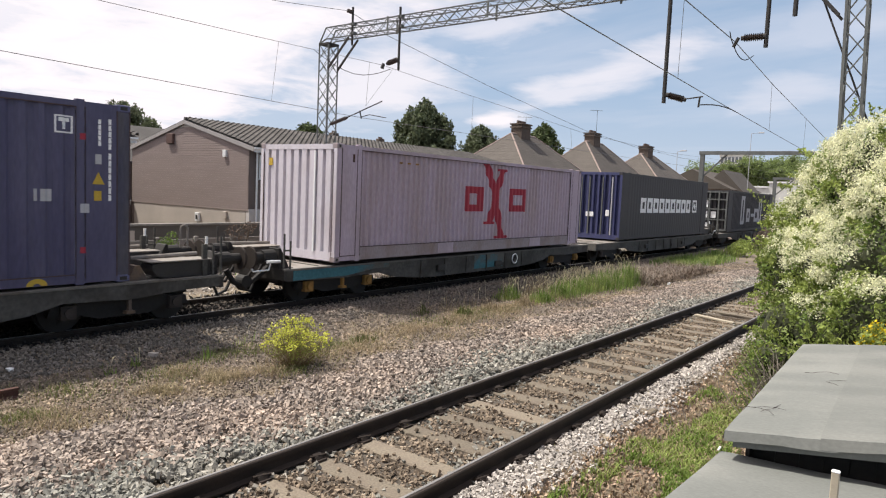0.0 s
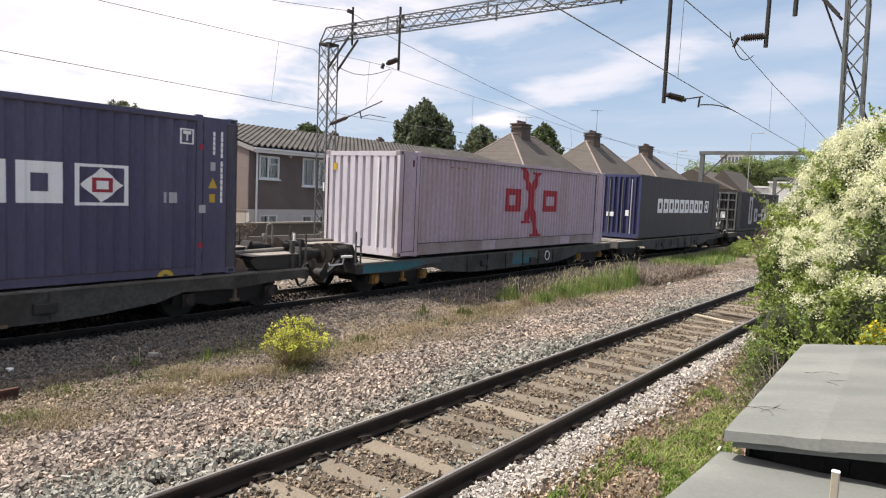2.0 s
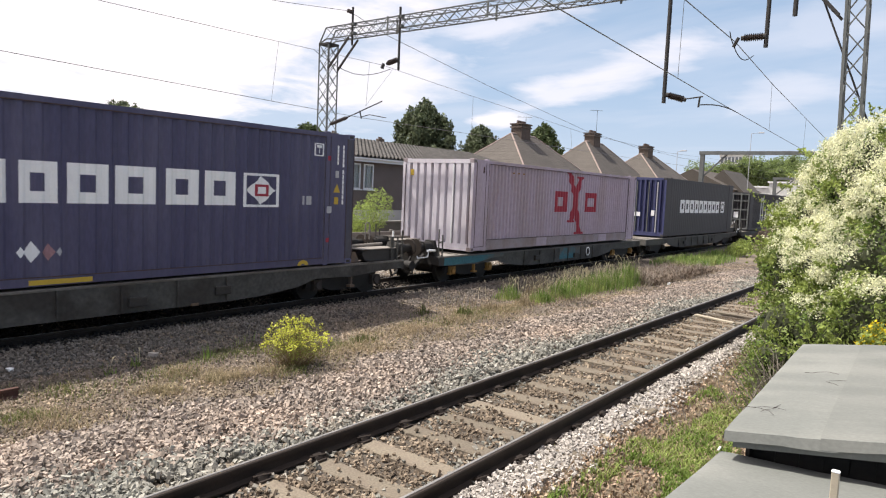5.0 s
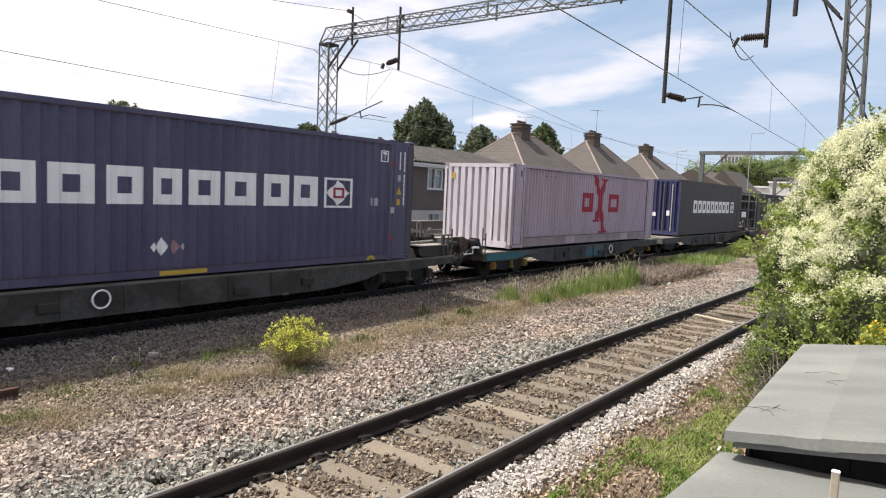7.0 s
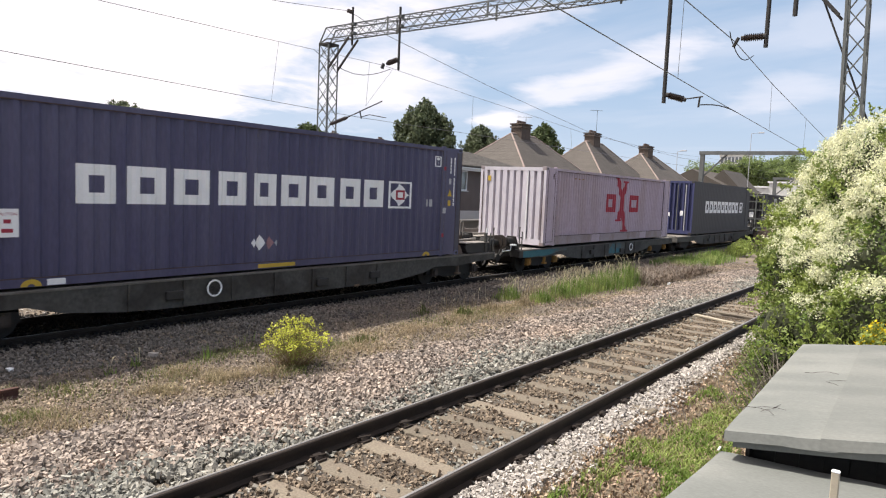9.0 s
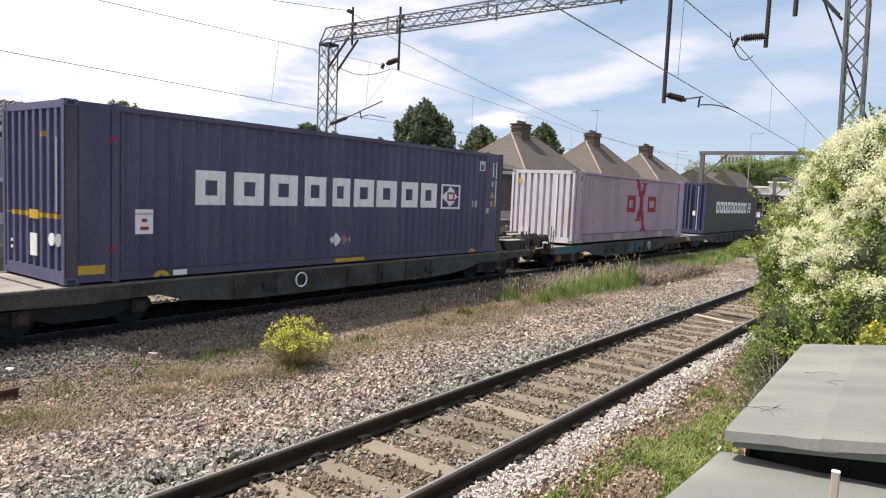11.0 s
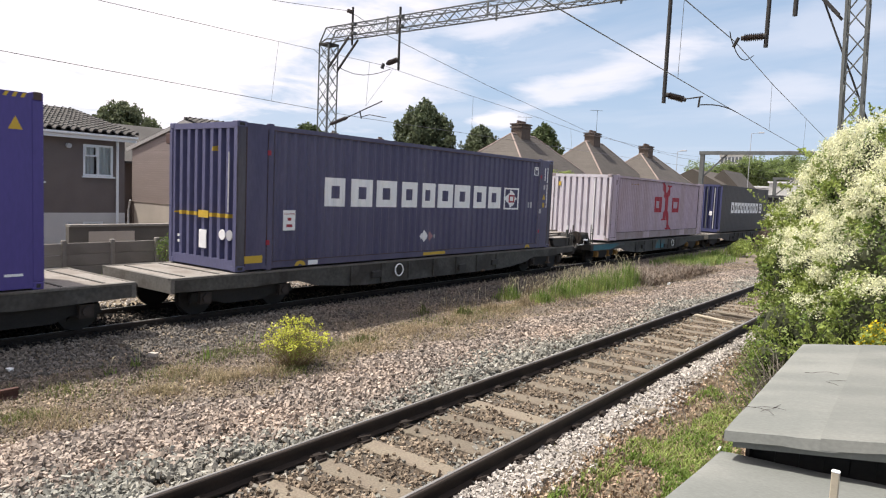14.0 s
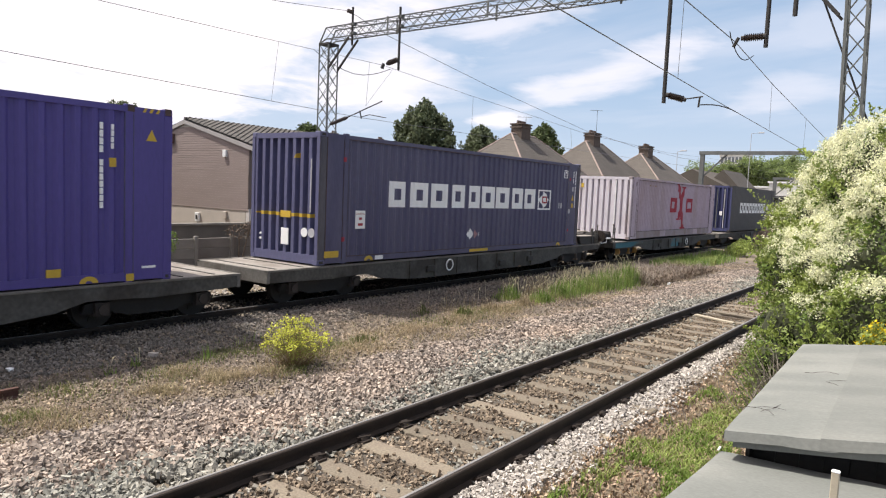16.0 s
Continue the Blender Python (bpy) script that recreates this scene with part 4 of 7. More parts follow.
def code_bars(bx, a0, a1, z0, z1, mat, n=7, gap=0.13):
    """A column of small plain bars in place of writing."""
    h = (z1 - z0) / n
    for k in range(n):
        block("code_mark", bx.w - 0.012, bx.w + 0.007, a0 + 0.008 - bx.start, a1 - 0.008 - bx.start, z0 + k * h, z0 + (k + 1 - gap) * h, mat, bx.ob)


def arch(bx, a, mat):
    """A half-round painted lifting mark at the foot of the side."""
    bm = bmesh.new()
    n = 10
    ring = [[bm.verts.new((bx.w + 0.004, a - bx.start + r * math.cos(k * math.pi / n), 0.035 + 0.75 * r * math.sin(k * math.pi / n))) for k in range(n + 1)] for r in (0.055, 0.155)]
    for k in range(n):
        bm.faces.new((ring[0][k], ring[0][k + 1], ring[1][k + 1], ring[1][k]))
    return part("lifting_mark", bm, mat, bx.ob, "yellow half-round mark")


def triangle(bx, a, z, h, mat, end=False):
    bx.paint("warning_triangle", [[(a - h * 0.55, z), (a + h * 0.55, z), (a, z + h)]], mat, "yellow warning triangle", end, 0.006)


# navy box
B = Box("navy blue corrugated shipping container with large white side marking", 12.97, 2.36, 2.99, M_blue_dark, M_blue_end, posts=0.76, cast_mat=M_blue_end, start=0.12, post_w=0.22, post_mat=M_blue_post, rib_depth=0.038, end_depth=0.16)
NB, N0 = 0.72, 0.12
spans = [(2.46, 3.14), (3.33, 4.03), (4.21, 4.94), (5.12, 5.79), (5.95, 6.51), (6.67, 7.32), (7.45, 8.16), (8.36, 9.03), (9.16, 9.84)]
marks(B, spans, 2.05 - NB, 2.70 - NB, M_white_paint)
B.paint("emblem_frame", ring_rects(10.015, 10.905, 2.02 - NB, 2.70 - NB, 0.074, 0.05), M_white_paint, "white square emblem frame")
B.paint("emblem", [[(10.10, 2.36 - NB), (10.46, 2.65 - NB), (10.82, 2.36 - NB), (10.46, 2.07 - NB)]], M_white_paint, "white diamond emblem", proud=0.008)
B.paint("emblem_centre", ring_rects(10.288, 10.632, 2.24 - NB, 2.48 - NB, 0.07, 0.05), M_red_paint, "red ring", proud=0.012)
caution = B.plate("caution_sticker", 1.30, 1.62, 1.53 - NB, 1.96 - NB, M_white_paint, "white caution sticker")


def writing(text, size, at, turn, mat, parent, label=""):
    cu = bpy.data.curves.new("lettering", "FONT")
    cu.body, cu.size, cu.extrude, cu.align_x = text, size, 0.001, "CENTER"
    ob = new("lettering", cu)
    dg = bpy.context.evaluated_depsgraph_get()
    me = bpy.data.meshes.new_from_object(ob.evaluated_get(dg))
    bpy.data.objects.remove(ob)
    me.materials.clear()
    me.materials.append(mat)
    ob = new("lettering", me)
    ob.parent = parent
    ob.matrix_basis = pose(*at, *turn)
    return ob


writing("CAUTION", 0.062, (B.w + 0.010, 1.46 - N0, 1.86 - NB), (90, 0, 90), M_red_paint, caution)
bm = bmesh.new()
for z, hw in ((1.74, 0.05), (1.60, 0.08)):
    box(bm, B.w + 0.004, B.w + 0.010, 1.46 - N0 - hw, 1.46 - N0 + hw, z - NB, z + 0.06 - NB)
part("text_bars", bm, M_red_paint, caution)
B.plate("label", 2.02, 2.30, 0.76 - NB, 0.86 - NB, M_white_paint, "white label")
B.plate("reflective_strip", 6.08, 7.05, 0.77 - NB, 0.85 - NB, M_yellow_paint, "yellow strip")
B.plate("reflective_strip", 0.33, 0.77, 0.88 - NB, 1.03 - NB, M_yellow_paint, "yellow rectangle at the foot")
for a in (1.79, 11.60):
    arch(B, a, M_yellow_paint)
for a in (0.90, 12.30):
    for z in (3.13, 1.29):
        B.plate("red_mark", a - 0.045, a + 0.045, z - 0.05 - NB, z + 0.05 - NB, M_red_paint, "red square")
B.plate("disc_mark", 12.26, 12.40, 1.90 - NB, 2.05 - NB, M_grey_paint)
B.paint("square_sign", ring_rects(11.88, 12.16, 3.16 - NB, 3.44 - NB, 0.025, 0.025) + [rect(11.93, 12.11, 3.34 - NB, 3.40 - NB), rect(11.99, 12.05, 3.22 - NB, 3.34 - NB)], M_white_paint, "framed white sign")
B.paint("number_marks", [rect(11.58, 11.62, 2.08 - NB, 2.27 - NB), rect(11.66, 11.84, 2.08 - NB, 2.27 - NB)], M_grey_paint)
code_bars(B, 12.54, 12.60, 3.00 - NB, 3.44 - NB, M_white_paint, 5)
code_bars(B, 12.71, 12.77, 2.95 - NB, 3.46 - NB, M_white_paint, 5)
code_bars(B, 12.71, 12.77, 2.10 - NB, 2.90 - NB, M_white_paint, 7)
B.plate("label", 12.50, 12.60, 2.70 - NB, 2.86 - NB, M_grey_paint)
bm = bmesh.new()
for a, z, h in ((12.55, 2.37, 0.20),):
    v = [bm.verts.new((B.w + 0.006, a - N0 + dy, z + dz - NB)) for dy, dz in ((-0.10, 0), (0.10, 0), (0, h))]
    bm.faces.new(v)
part("warning_triangle", bm, M_yellow_paint, B.ob, "yellow warning triangle")
for a in (0.128, 0.345, 0.872, 1.028, 12.19, 12.338, 12.865, 13.08):
    block("grimy_edge", B.w - 0.02, B.w + 0.0065, a - 0.009 - N0, a + 0.009 - N0, 0.10, 2.88, M_seam, B.ob, "dark grimy edge")
for z in (0.335, 2.875):
    block("grimy_edge", B.w - 0.02, B.w + 0.0055, 0.92, 12.05, z - 0.008 - 0.165 * (z < 1), z + 0.008 - 0.165 * (z < 1), M_seam, B.ob, "dark grimy edge")
B.plate("warning_square", 12.48, 12.60, 2.10 - NB, 2.26 - NB, M_yellow_paint, "yellow warning square")
for a, z, r, paint_mat, hue in ((6.13, 1.29, 0.17, M_white_paint, "white"), (5.97, 1.29, 0.09, M_white_paint, "white"), (6.38, 1.28, 0.14, M_red_faded, "faded red"), (6.54, 1.28, 0.07, M_grey_paint, "grey")):
    B.paint("diamond_sticker", [[(a - r * 0.7, z - NB), (a, z + r - NB), (a + r * 0.7, z - NB), (a, z - r - NB)]], paint_mat, f"{hue} diamond hazard sticker", proud=0.006)
# its end wall
B.paint("yellow_band", [rect(-0.86, 0.96, 1.78 - NB, 1.86 - NB), [(-0.86, 1.75 - NB), (-0.86, 1.89 - NB), (-1.02, 1.82 - NB)], [(0.96, 1.75 - NB), (0.96, 1.89 - NB), (1.07, 1.82 - NB)]], M_yellow_paint, "yellow band", end=True)
B.plate("yellow_block", -0.09, 0.25, 1.75 - NB, 1.90 - NB, M_yellow_paint, "yellow block", end=True)
B.plate("notice", -0.06, 0.19, 1.12 - NB, 1.50 - NB, M_white_paint, "white notice", end=True)
for x, m in ((0.73, M_white_paint), (0.97, M_grey_paint)):
    bm = bmesh.new()
    bar(bm, (x, -0.006, 1.44 - NB), (x, 0.012, 1.44 - NB), 0.105, 14)
    part("round_sign", bm, m, B.ob, "round badge")
triangle(B, 0.43, 3.12 - NB, 0.20, M_yellow_paint, end=True)
for z in (1.30, 1.18):
    B.plate("small_mark", -0.84, -0.78, z - NB, z + 0.05 - NB, M_white_paint, end=True)
block("door_seal", 0.90, 0.93, -0.004, 0.01, 1.9 - NB, 3.1 - NB, M_grey_paint, B.ob)
for a in (0.004, 0.756, 0.904, 12.066, 12.214):
    block("worn_edge", B.w - 0.02, B.w + 0.0065, a - 0.007, a + 0.007, 0.10, 2.86, M_blue_worn, B.ob, "chalky worn edge")
navy = on_train(B.ob, TRAIN_X, N0, NB)

# royal blue box
B = Box("royal blue corrugated shipping container with yellow warning stickers", 13.42, 2.36, 3.03, M_blue_bright, M_blue_bright, posts=0.72)
RB, R0 = 0.70, -16.85
code_bars(B, 12.12, 12.19, 1.98 - RB, 2.80 - RB, M_white_paint, 7)
code_bars(B, 12.12, 12.19, 2.90 - RB, 3.41 - RB, M_white_paint, 4)
code_bars(B, 12.31, 12.37, 2.97 - RB, 3.39 - RB, M_white_paint, 4)
B.plate("warning_square", 12.29, 12.40, 2.67 - RB, 2.82 - RB, M_yellow_paint, "yellow warning square")
bm = bmesh.new()
bm.faces.new([bm.verts.new((B.w + 0.006, 13.03 + dy, 3.15 + dz - RB)) for dy, dz in ((-0.10, 0), (0.10, 0), (0, 0.2))])
part("warning_triangle", bm, M_yellow_paint, B.ob, "yellow warning triangle")
B.plate("label", 11.29, 11.51, 0.87 - RB, 1.00 - RB, M_yellow_paint, "yellow label")
B.plate("label", 12.86, 13.12, 0.93 - RB, 0.97 - RB, M_white_paint, "white printed strip")
B.plate("casting_mark", 12.58, 12.72, 0.72 - RB, 0.85 - RB, M_yellow_paint, "yellow painted casting")
arch(B, 11.95, M_yellow_paint)
for a in (12.554, 12.706):
    block("worn_edge", B.w - 0.02, B.w + 0.0065, a - 0.006, a + 0.006, 0.10, 2.90, M_blue_dark, B.ob, "grimy post edge")
for a in (12.60, 13.28):
    block("rusty_top_casting", B.w - 0.1, B.w + 0.007, a, a + 0.12, 2.92, 3.035, M_seam, B.ob, "rusty worn top fitting")
for k in range(3):
    bm = bmesh.new()
    v = [(B.w + 0.008, 12.86 + 0.12 * k + dy, 2.93 + dz) for dy, dz in ((0, 0), (0.05, 0), (0.09, 0.07), (0.04, 0.07))]
    bm.faces.new([bm.verts.new(q) for q in v])
    part("hazard_stripe", bm, M_yellow_paint, B.ob, "yellow hazard stripe")
royal = on_train(B.ob, TRAIN_X, R0, RB)

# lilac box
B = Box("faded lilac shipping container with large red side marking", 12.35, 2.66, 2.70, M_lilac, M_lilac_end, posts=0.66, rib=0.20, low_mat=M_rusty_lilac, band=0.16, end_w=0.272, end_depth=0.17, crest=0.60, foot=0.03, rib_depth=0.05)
LB_, L0 = 0.78, 17.80
d = lambda u: u - L0
zz = lambda z: z - LB_
strokes = [[(23.72, 3.38), (24.10, 3.38), (24.62, 2.42), (24.30, 2.42)], [(24.30, 2.42), (24.62, 2.42), (25.00, 1.22), (24.68, 1.22)],
           [(24.62, 3.18), (24.96, 3.18), (24.62, 2.42), (24.36, 2.42)], [(24.36, 2.42), (24.62, 2.42), (24.34, 1.62), (23.98, 1.62)],
           [(24.50, 1.22), (25.18, 1.22), (25.18, 1.14), (24.50, 1.14)], [(23.84, 1.66), (24.44, 1.66), (24.44, 1.58), (23.84, 1.58)],
           [(24.54, 3.25), (25.06, 3.25), (25.06, 3.18), (24.54, 3.18)], [(23.62, 3.42), (24.18, 3.42), (24.18, 3.36), (23.62, 3.36)]]
for k, (a, b) in enumerate(((0, 1), (2, 3))):
    B.paint("red_stroke", [[(d(u), zz(z)) for u, z in p] for p in strokes[2 * k:2 * k + 2]] + [[(d(u), zz(z)) for u, z in p] for p in strokes[4 + 2 * k:6 + 2 * k]], M_red_paint, "tall red brush stroke", proud=0.004 + 0.002 * k)
for u0, u1 in ((22.85, 23.78), (25.25, 26.30)):
    B.paint("red_mark", ring_rects(d(u0), d(u1), zz(1.96), zz(2.68), 0.28, 0.2), M_red_paint, "red hollow block")
for a in (3.85, 8.8):
    B.plate("vent", a, a + 0.7, 0.05, 0.32, M_lilac, "paler plate on the lower band")
for k in range(3):
    block("code_mark", B.w - 0.01, B.w + 0.007, 2.15 + 0.32 * k, 2.25 + 0.32 * k, 2.36, 2.40, M_rust_orange, B.ob)
B.plate("rust_patch", 0.50, 0.56, 2.30, 2.48, M_rust, "rust run")
B.plate("yellow_sticker", -1.02, -0.90, 2.18, 2.36, M_yellow_paint, "small yellow sticker", end=True)
for x in (0.62,):
    block("locking_bar", x - 0.02, x + 0.02, -0.02, 0.012, 0.2, 2.53, M_white_paint, B.ob, "pale locking bar")
for a in (0.165, 0.655, 0.802, 11.545, 11.695, 12.18):
    block("seam", B.w - 0.02, B.w + 0.006, a - 0.009, a + 0.009, 0.12, 2.60, M_seam, B.ob, "dark rusted seam")
for a0, a1, z in ((0.80, 11.54, 0.335), (0.80, 11.54, 2.585), (0.17, 0.65, 0.14)):
    block("seam", B.w - 0.02, B.w + 0.007, a0, a1, z - 0.009, z + 0.009, M_seam, B.ob, "dark rusted seam")
for x in (-1.22, 1.22):
    block("seam", x - 0.012, x + 0.012, -0.008, 0.01, 0.13, 2.5, M_seam, B.ob, "dark rusted seam")
lilac = on_train(B.ob, TRAIN_X, L0, LB_)

# charcoal box
B = Box("charcoal container with dark blue end and white side marking", 12.1, 2.44, 2.87, M_black_paint, M_dark_end, posts=0.75, rib=0.3, rib_depth=0.006)
CB, C0 = 0.76, 34.3
w9 = (43.75 - 36.6) / 9
marks(B, [(2.25 + k * w9, 2.25 + (k + 0.84) * w9) for k in range(9)], 1.93 - CB, 2.60 - CB, M_white_paint)
B.paint("emblem", ring_rects(9.65, 10.35, 1.95 - CB, 2.60 - CB, 0.12, 0.1) + [[(9.8, 2.27 - CB), (10.0, 2.45 - CB), (10.2, 2.27 - CB), (10.0, 2.1 - CB)]], M_white_paint, "white square emblem")
for x, z, w_, h in ((-0.95, 1.6, 0.14, 0.3), (-0.35, 1.25, 0.35, 0.2), (0.55, 1.3, 0.16, 0.26)):
    B.plate("label", x, x + w_, z - 0.3, z + h - 0.3, M_white_paint, "white label", end=True)
for x, m in ((-0.62, M_steel), (-0.25, M_steel), (0.35, M_steel), (0.78, M_grey_paint)):
    block("locking_bar", x, x + 0.045, -0.03, 0.012, 0.2, 2.65, m, B.ob, "bright locking bar")
charcoal = on_train(B.ob, TRAIN_X, C0, CB)

# far grey box with a framed end
B = Box("dark grey container with a framed silver end and white marking", 12.1, 2.44, 2.6, M_black_paint, M_black_paint, posts=0.75, rib=0.3)
bm = bmesh.new()
for x in (-1.15, -0.45, 0.1, 0.65, 1.12):
    box(bm, x - 0.04, x + 0.04, -0.09, 0.0, 0.1, 2.5)
for z in (0.12, 0.75, 1.4, 2.0, 2.45):
    box(bm, -1.15, 1.15, -0.075, -0.012, z - 0.04, z + 0.04)
part("end_frame", bm, M_steel, B.ob, "silver ladder-like end frame")
for x, z, w_, h in ((-0.9, 1.5, 0.9, 0.45), (-0.3, 0.85, 0.3, 0.4), (0.2, 0.85, 0.3, 0.4), (-0.6, 0.25, 0.8, 0.3)):
    B.plate("block_mark", x, x + w_, z, z + h, M_white_paint, end=True)
for k, (a, z0, z1) in enumerate(((3.1, 0.45, 2.3), (4.7, 0.6, 1.5), (5.9, 0.95, 1.15), (6.9, 0.6, 1.5), (8.0, 0.55, 2.2))):
    B.paint("block_mark", ring_rects(a, a + 1.0, z0, z1, 0.3, 0.25 if z1 - z0 > 0.6 else 0.09), M_grey_paint)
grey_box = on_train(B.ob, TRAIN_X, 51.0, 0.74)


# ---- wagons
def wagon(label, u0, u1, sole_mat, near_buffers=False, far_buffers=False, teal=False):
    """A low flat wagon: deck, arched solebars, headstocks, bogies with wheelsets, and raised buffer ends where it meets another set."""
    w = thing("flat_wagon", (0, 0, 0), label, "wagon", "wagons of the train")
    n = u1 - u0
    for sx in (1, -1):
        bm = bmesh.new()
        z_near, z_far = 0.54, 0.60 if far_buffers else 0.54
        prism(bm, [(0.05, 0.80), (n - 0.05, 0.80), (n - 0.05, z_far), (n - 0.9, z_far - 0.02), (n - 1.9, 0.50), (n - 2.2, 0.52), (n - 3.0, 0.54), (n - 3.5, 0.40), (n - 4.5, 0.30), (n - 5.2, 0.27),
                   (5.2, 0.27), (4.5, 0.30), (3.5, 0.40), (3.0, 0.54), (2.2, 0.52), (1.9, 0.50), (0.9, z_near - 0.02), (0.05, z_near)], "x", sx * 1.20 - 0.03, sx * 1.20 + 0.03)
        part("solebar", bm, sole_mat, w)
        # deck edge in a paler tone than the solebar below
        bm = bmesh.new()
        box(bm, sx * 1.20 - 0.05, sx * 1.20 + 0.05, 0.0, n, 0.765, 0.803)
        part("top_flange", bm, M_wagon_end, w, "pale deck edge")
        k = 0
        y = 4.6
        while y < n - 4.5:
            block("stiffener", min(sx * 1.22, sx * 1.265), max(sx * 1.22, sx * 1.265), y, y + 0.03, 0.30, 0.765, M_wagon, w)
            y += 1.05
        for y, z in ((5.3, 0.5), (n - 5.6, 0.5), (n / 2 + 0.8, 0.45)):
            bm = bmesh.new()
            box(bm, min(sx * 1.225, sx * 1.30), max(sx * 1.225, sx * 1.30), y, y + 0.34, z - 0.08, z + 0.09)
            part("tie_down_box", bm, M_dark_steel, w, bevel=0.015)
    if teal:
        for sx in (1, -1):
            for a, b, z0 in ((0.25, 3.35, 0.545), (7.14, 8.8, 0.36)):
                bm = bmesh.new()
                prism(bm, [(a, 0.755), (b, 0.755), (b, z0 + 0.12), (b - 0.6, z0 + 0.1), (a + 1.6, z0), (a, z0)], "x", sx * 1.2325 - 0.0025, sx * 1.2325 + 0.0025)
                part("painted_plate", bm, M_teal, w, "faded teal painted stretch of solebar")
    bm = bmesh.new()
    box(bm, -1.17, 1.17, 0.02, n - 0.02, 0.755, 0.795)
    part("deck", bm, M_wagon_top, w, "worn pale deck plate")
    for y in (0.35, 1.1, n - 0.5, n - 1.2):
        bm = bmesh.new()
        box(bm, -1.05, 1.05, y, y + 0.05, 0.795, 0.808)
        part("deck_rib", bm, M_wagon, w)
    for y in (0, n - 0.08):
        grimy = far_buffers if y else near_buffers
        block("headstock", -1.235, 1.235, y, y + 0.08, 0.56 if grimy else 0.53, 0.80, M_dark_steel if grimy else M_wagon_end, w, "grimy headstock under the buffers" if grimy else "flat pale headstock")
    for yb in (1.75, n - (1.9 if far_buffers else 1.75)):
        block("bolster", -1.0, 1.0, yb - 0.25, yb + 0.25, 0.46, 0.70, M_dark_steel, w)
        bm = bmesh.new()
        box(bm, -0.62, 0.62, yb - 0.5, yb + 0.5, 0.16, 0.46)
        for sb in (-1, 1):
            box(bm, -0.68, 0.68, yb + sb * 1.40 - 0.05, yb + sb * 1.40 + 0.05, 0.44, 0.60)
            bar(bm, (-0.7, yb + sb * 0.5, 0.30), (0.7, yb + sb * 0.5, 0.30), 0.05, 6)
        box(bm, -0.07, 0.07, yb - 1.46, yb + 1.46, 0.52, 0.74)
        part("brake_rigging", bm, M_soot, w, "dark brake gear between the wheels")
        for sx in (1, -1):
            bm = bmesh.new()
            prism(bm, [(yb - 1.25, 0.30), (yb - 0.75, 0.30), (yb - 0.45, 0.20), (yb + 0.45, 0.20), (yb + 0.75, 0.30), (yb + 1.25, 0.30), (yb + 1.2, 0.46), (yb + 0.5, 0.54), (yb - 0.5, 0.54), (yb - 1.2, 0.46)], "x", sx * 1.0 - 0.05, sx * 1.0 + 0.05)
            part("bogie_frame", bm, M_soot, w)
            for ya in (yb - 0.95, yb + 0.95):
                bm = bmesh.new()
                box(bm, min(sx * 1.02, sx * 1.14), max(sx * 1.02, sx * 1.14), ya - 0.12, ya + 0.12, 0.25, 0.48)
                bar(bm, (sx * 1.14, ya, 0.365), (sx * 1.18, ya, 0.365), 0.085, 12)
                part("axle_box", bm, M_rust_orange if teal else M_axle, w, bevel=0.0)
        for ya in (yb - 0.95, yb + 0.95):
            bm = bmesh.new()
            bar(bm, (-0.98, 0, 0), (0.98, 0, 0), 0.07, 10)
            for x in (-0.75, 0.75):
                bar(bm, (x - 0.06, 0, 0), (x + 0.06, 0, 0), 0.365, 28)
                s = 1 if x > 0 else -1
                bar(bm, (x - s * 0.07, 0, 0), (x - s * 0.04, 0, 0), 0.39, 28)
                for k in range(4):
                    a = k * math.pi / 2
                    bar(bm, (x + s * 0.06, 0.22 * math.cos(a), 0.22 * math.sin(a)), (x + s * 0.07, 0.22 * math.cos(a), 0.22 * math.sin(a)), 0.05, 8)
            ws = part("wheelset", bm, M_soot, w, "dark steel wheelset")
            ws.matrix_basis = pose(0, ya, 0.365)
            WHEELS.append(ws)
    for flag, e, s in ((near_buffers, 0.0, -1), (far_buffers, n, 1)):
        if not flag:
            block("coupling_bar", -0.10, 0.10, min(e, e + s * 0.36), max(e, e + s * 0.36), 0.42, 0.58, M_dark_steel, w)
            continue
        block("buffer_beam", -0.70, 0.70, min(e - s * 0.14, e), max(e - s * 0.14, e), 0.80, 1.04, M_soot, w, "grimy low buffer beam")
        for sx in (1, -1):
            bm = bmesh.new()
            prism(bm, [(e - s * 0.30, 0.80), (e, 0.80), (e, 1.24), (e - s * 0.06, 1.24)], "x", sx * 0.875 - 0.17, sx * 0.875 + 0.17)
            part("buffer_bracket", bm, M_soot, w, "grimy gusseted buffer bracket", bevel=0.01)
            bm = bmesh.new()
            bar(bm, (sx * 0.875, e, 1.06), (sx * 0.875, e + s * 0.60, 1.06), 0.11, 14)
            bar(bm, (sx * 0.875, e + s * 0.02, 1.06), (sx * 0.875, e + s * 0.34, 1.06), 0.15, 14)
            buf = part("buffer", bm, M_soot, w, "dark round buffer")
            bm = bmesh.new()
            bar(bm, (sx * 0.875, e + s * 0.60, 1.06), (sx * 0.875, e + s * 0.65, 1.06), 0.235, 18)
            part("buffer_head", bm, M_rail_side, buf)
            y_in, y_out = e - s * 1.40, e - s * 0.20
            xb = sx * 0.90 if s > 0 else -0.45 + 0.35 * sx
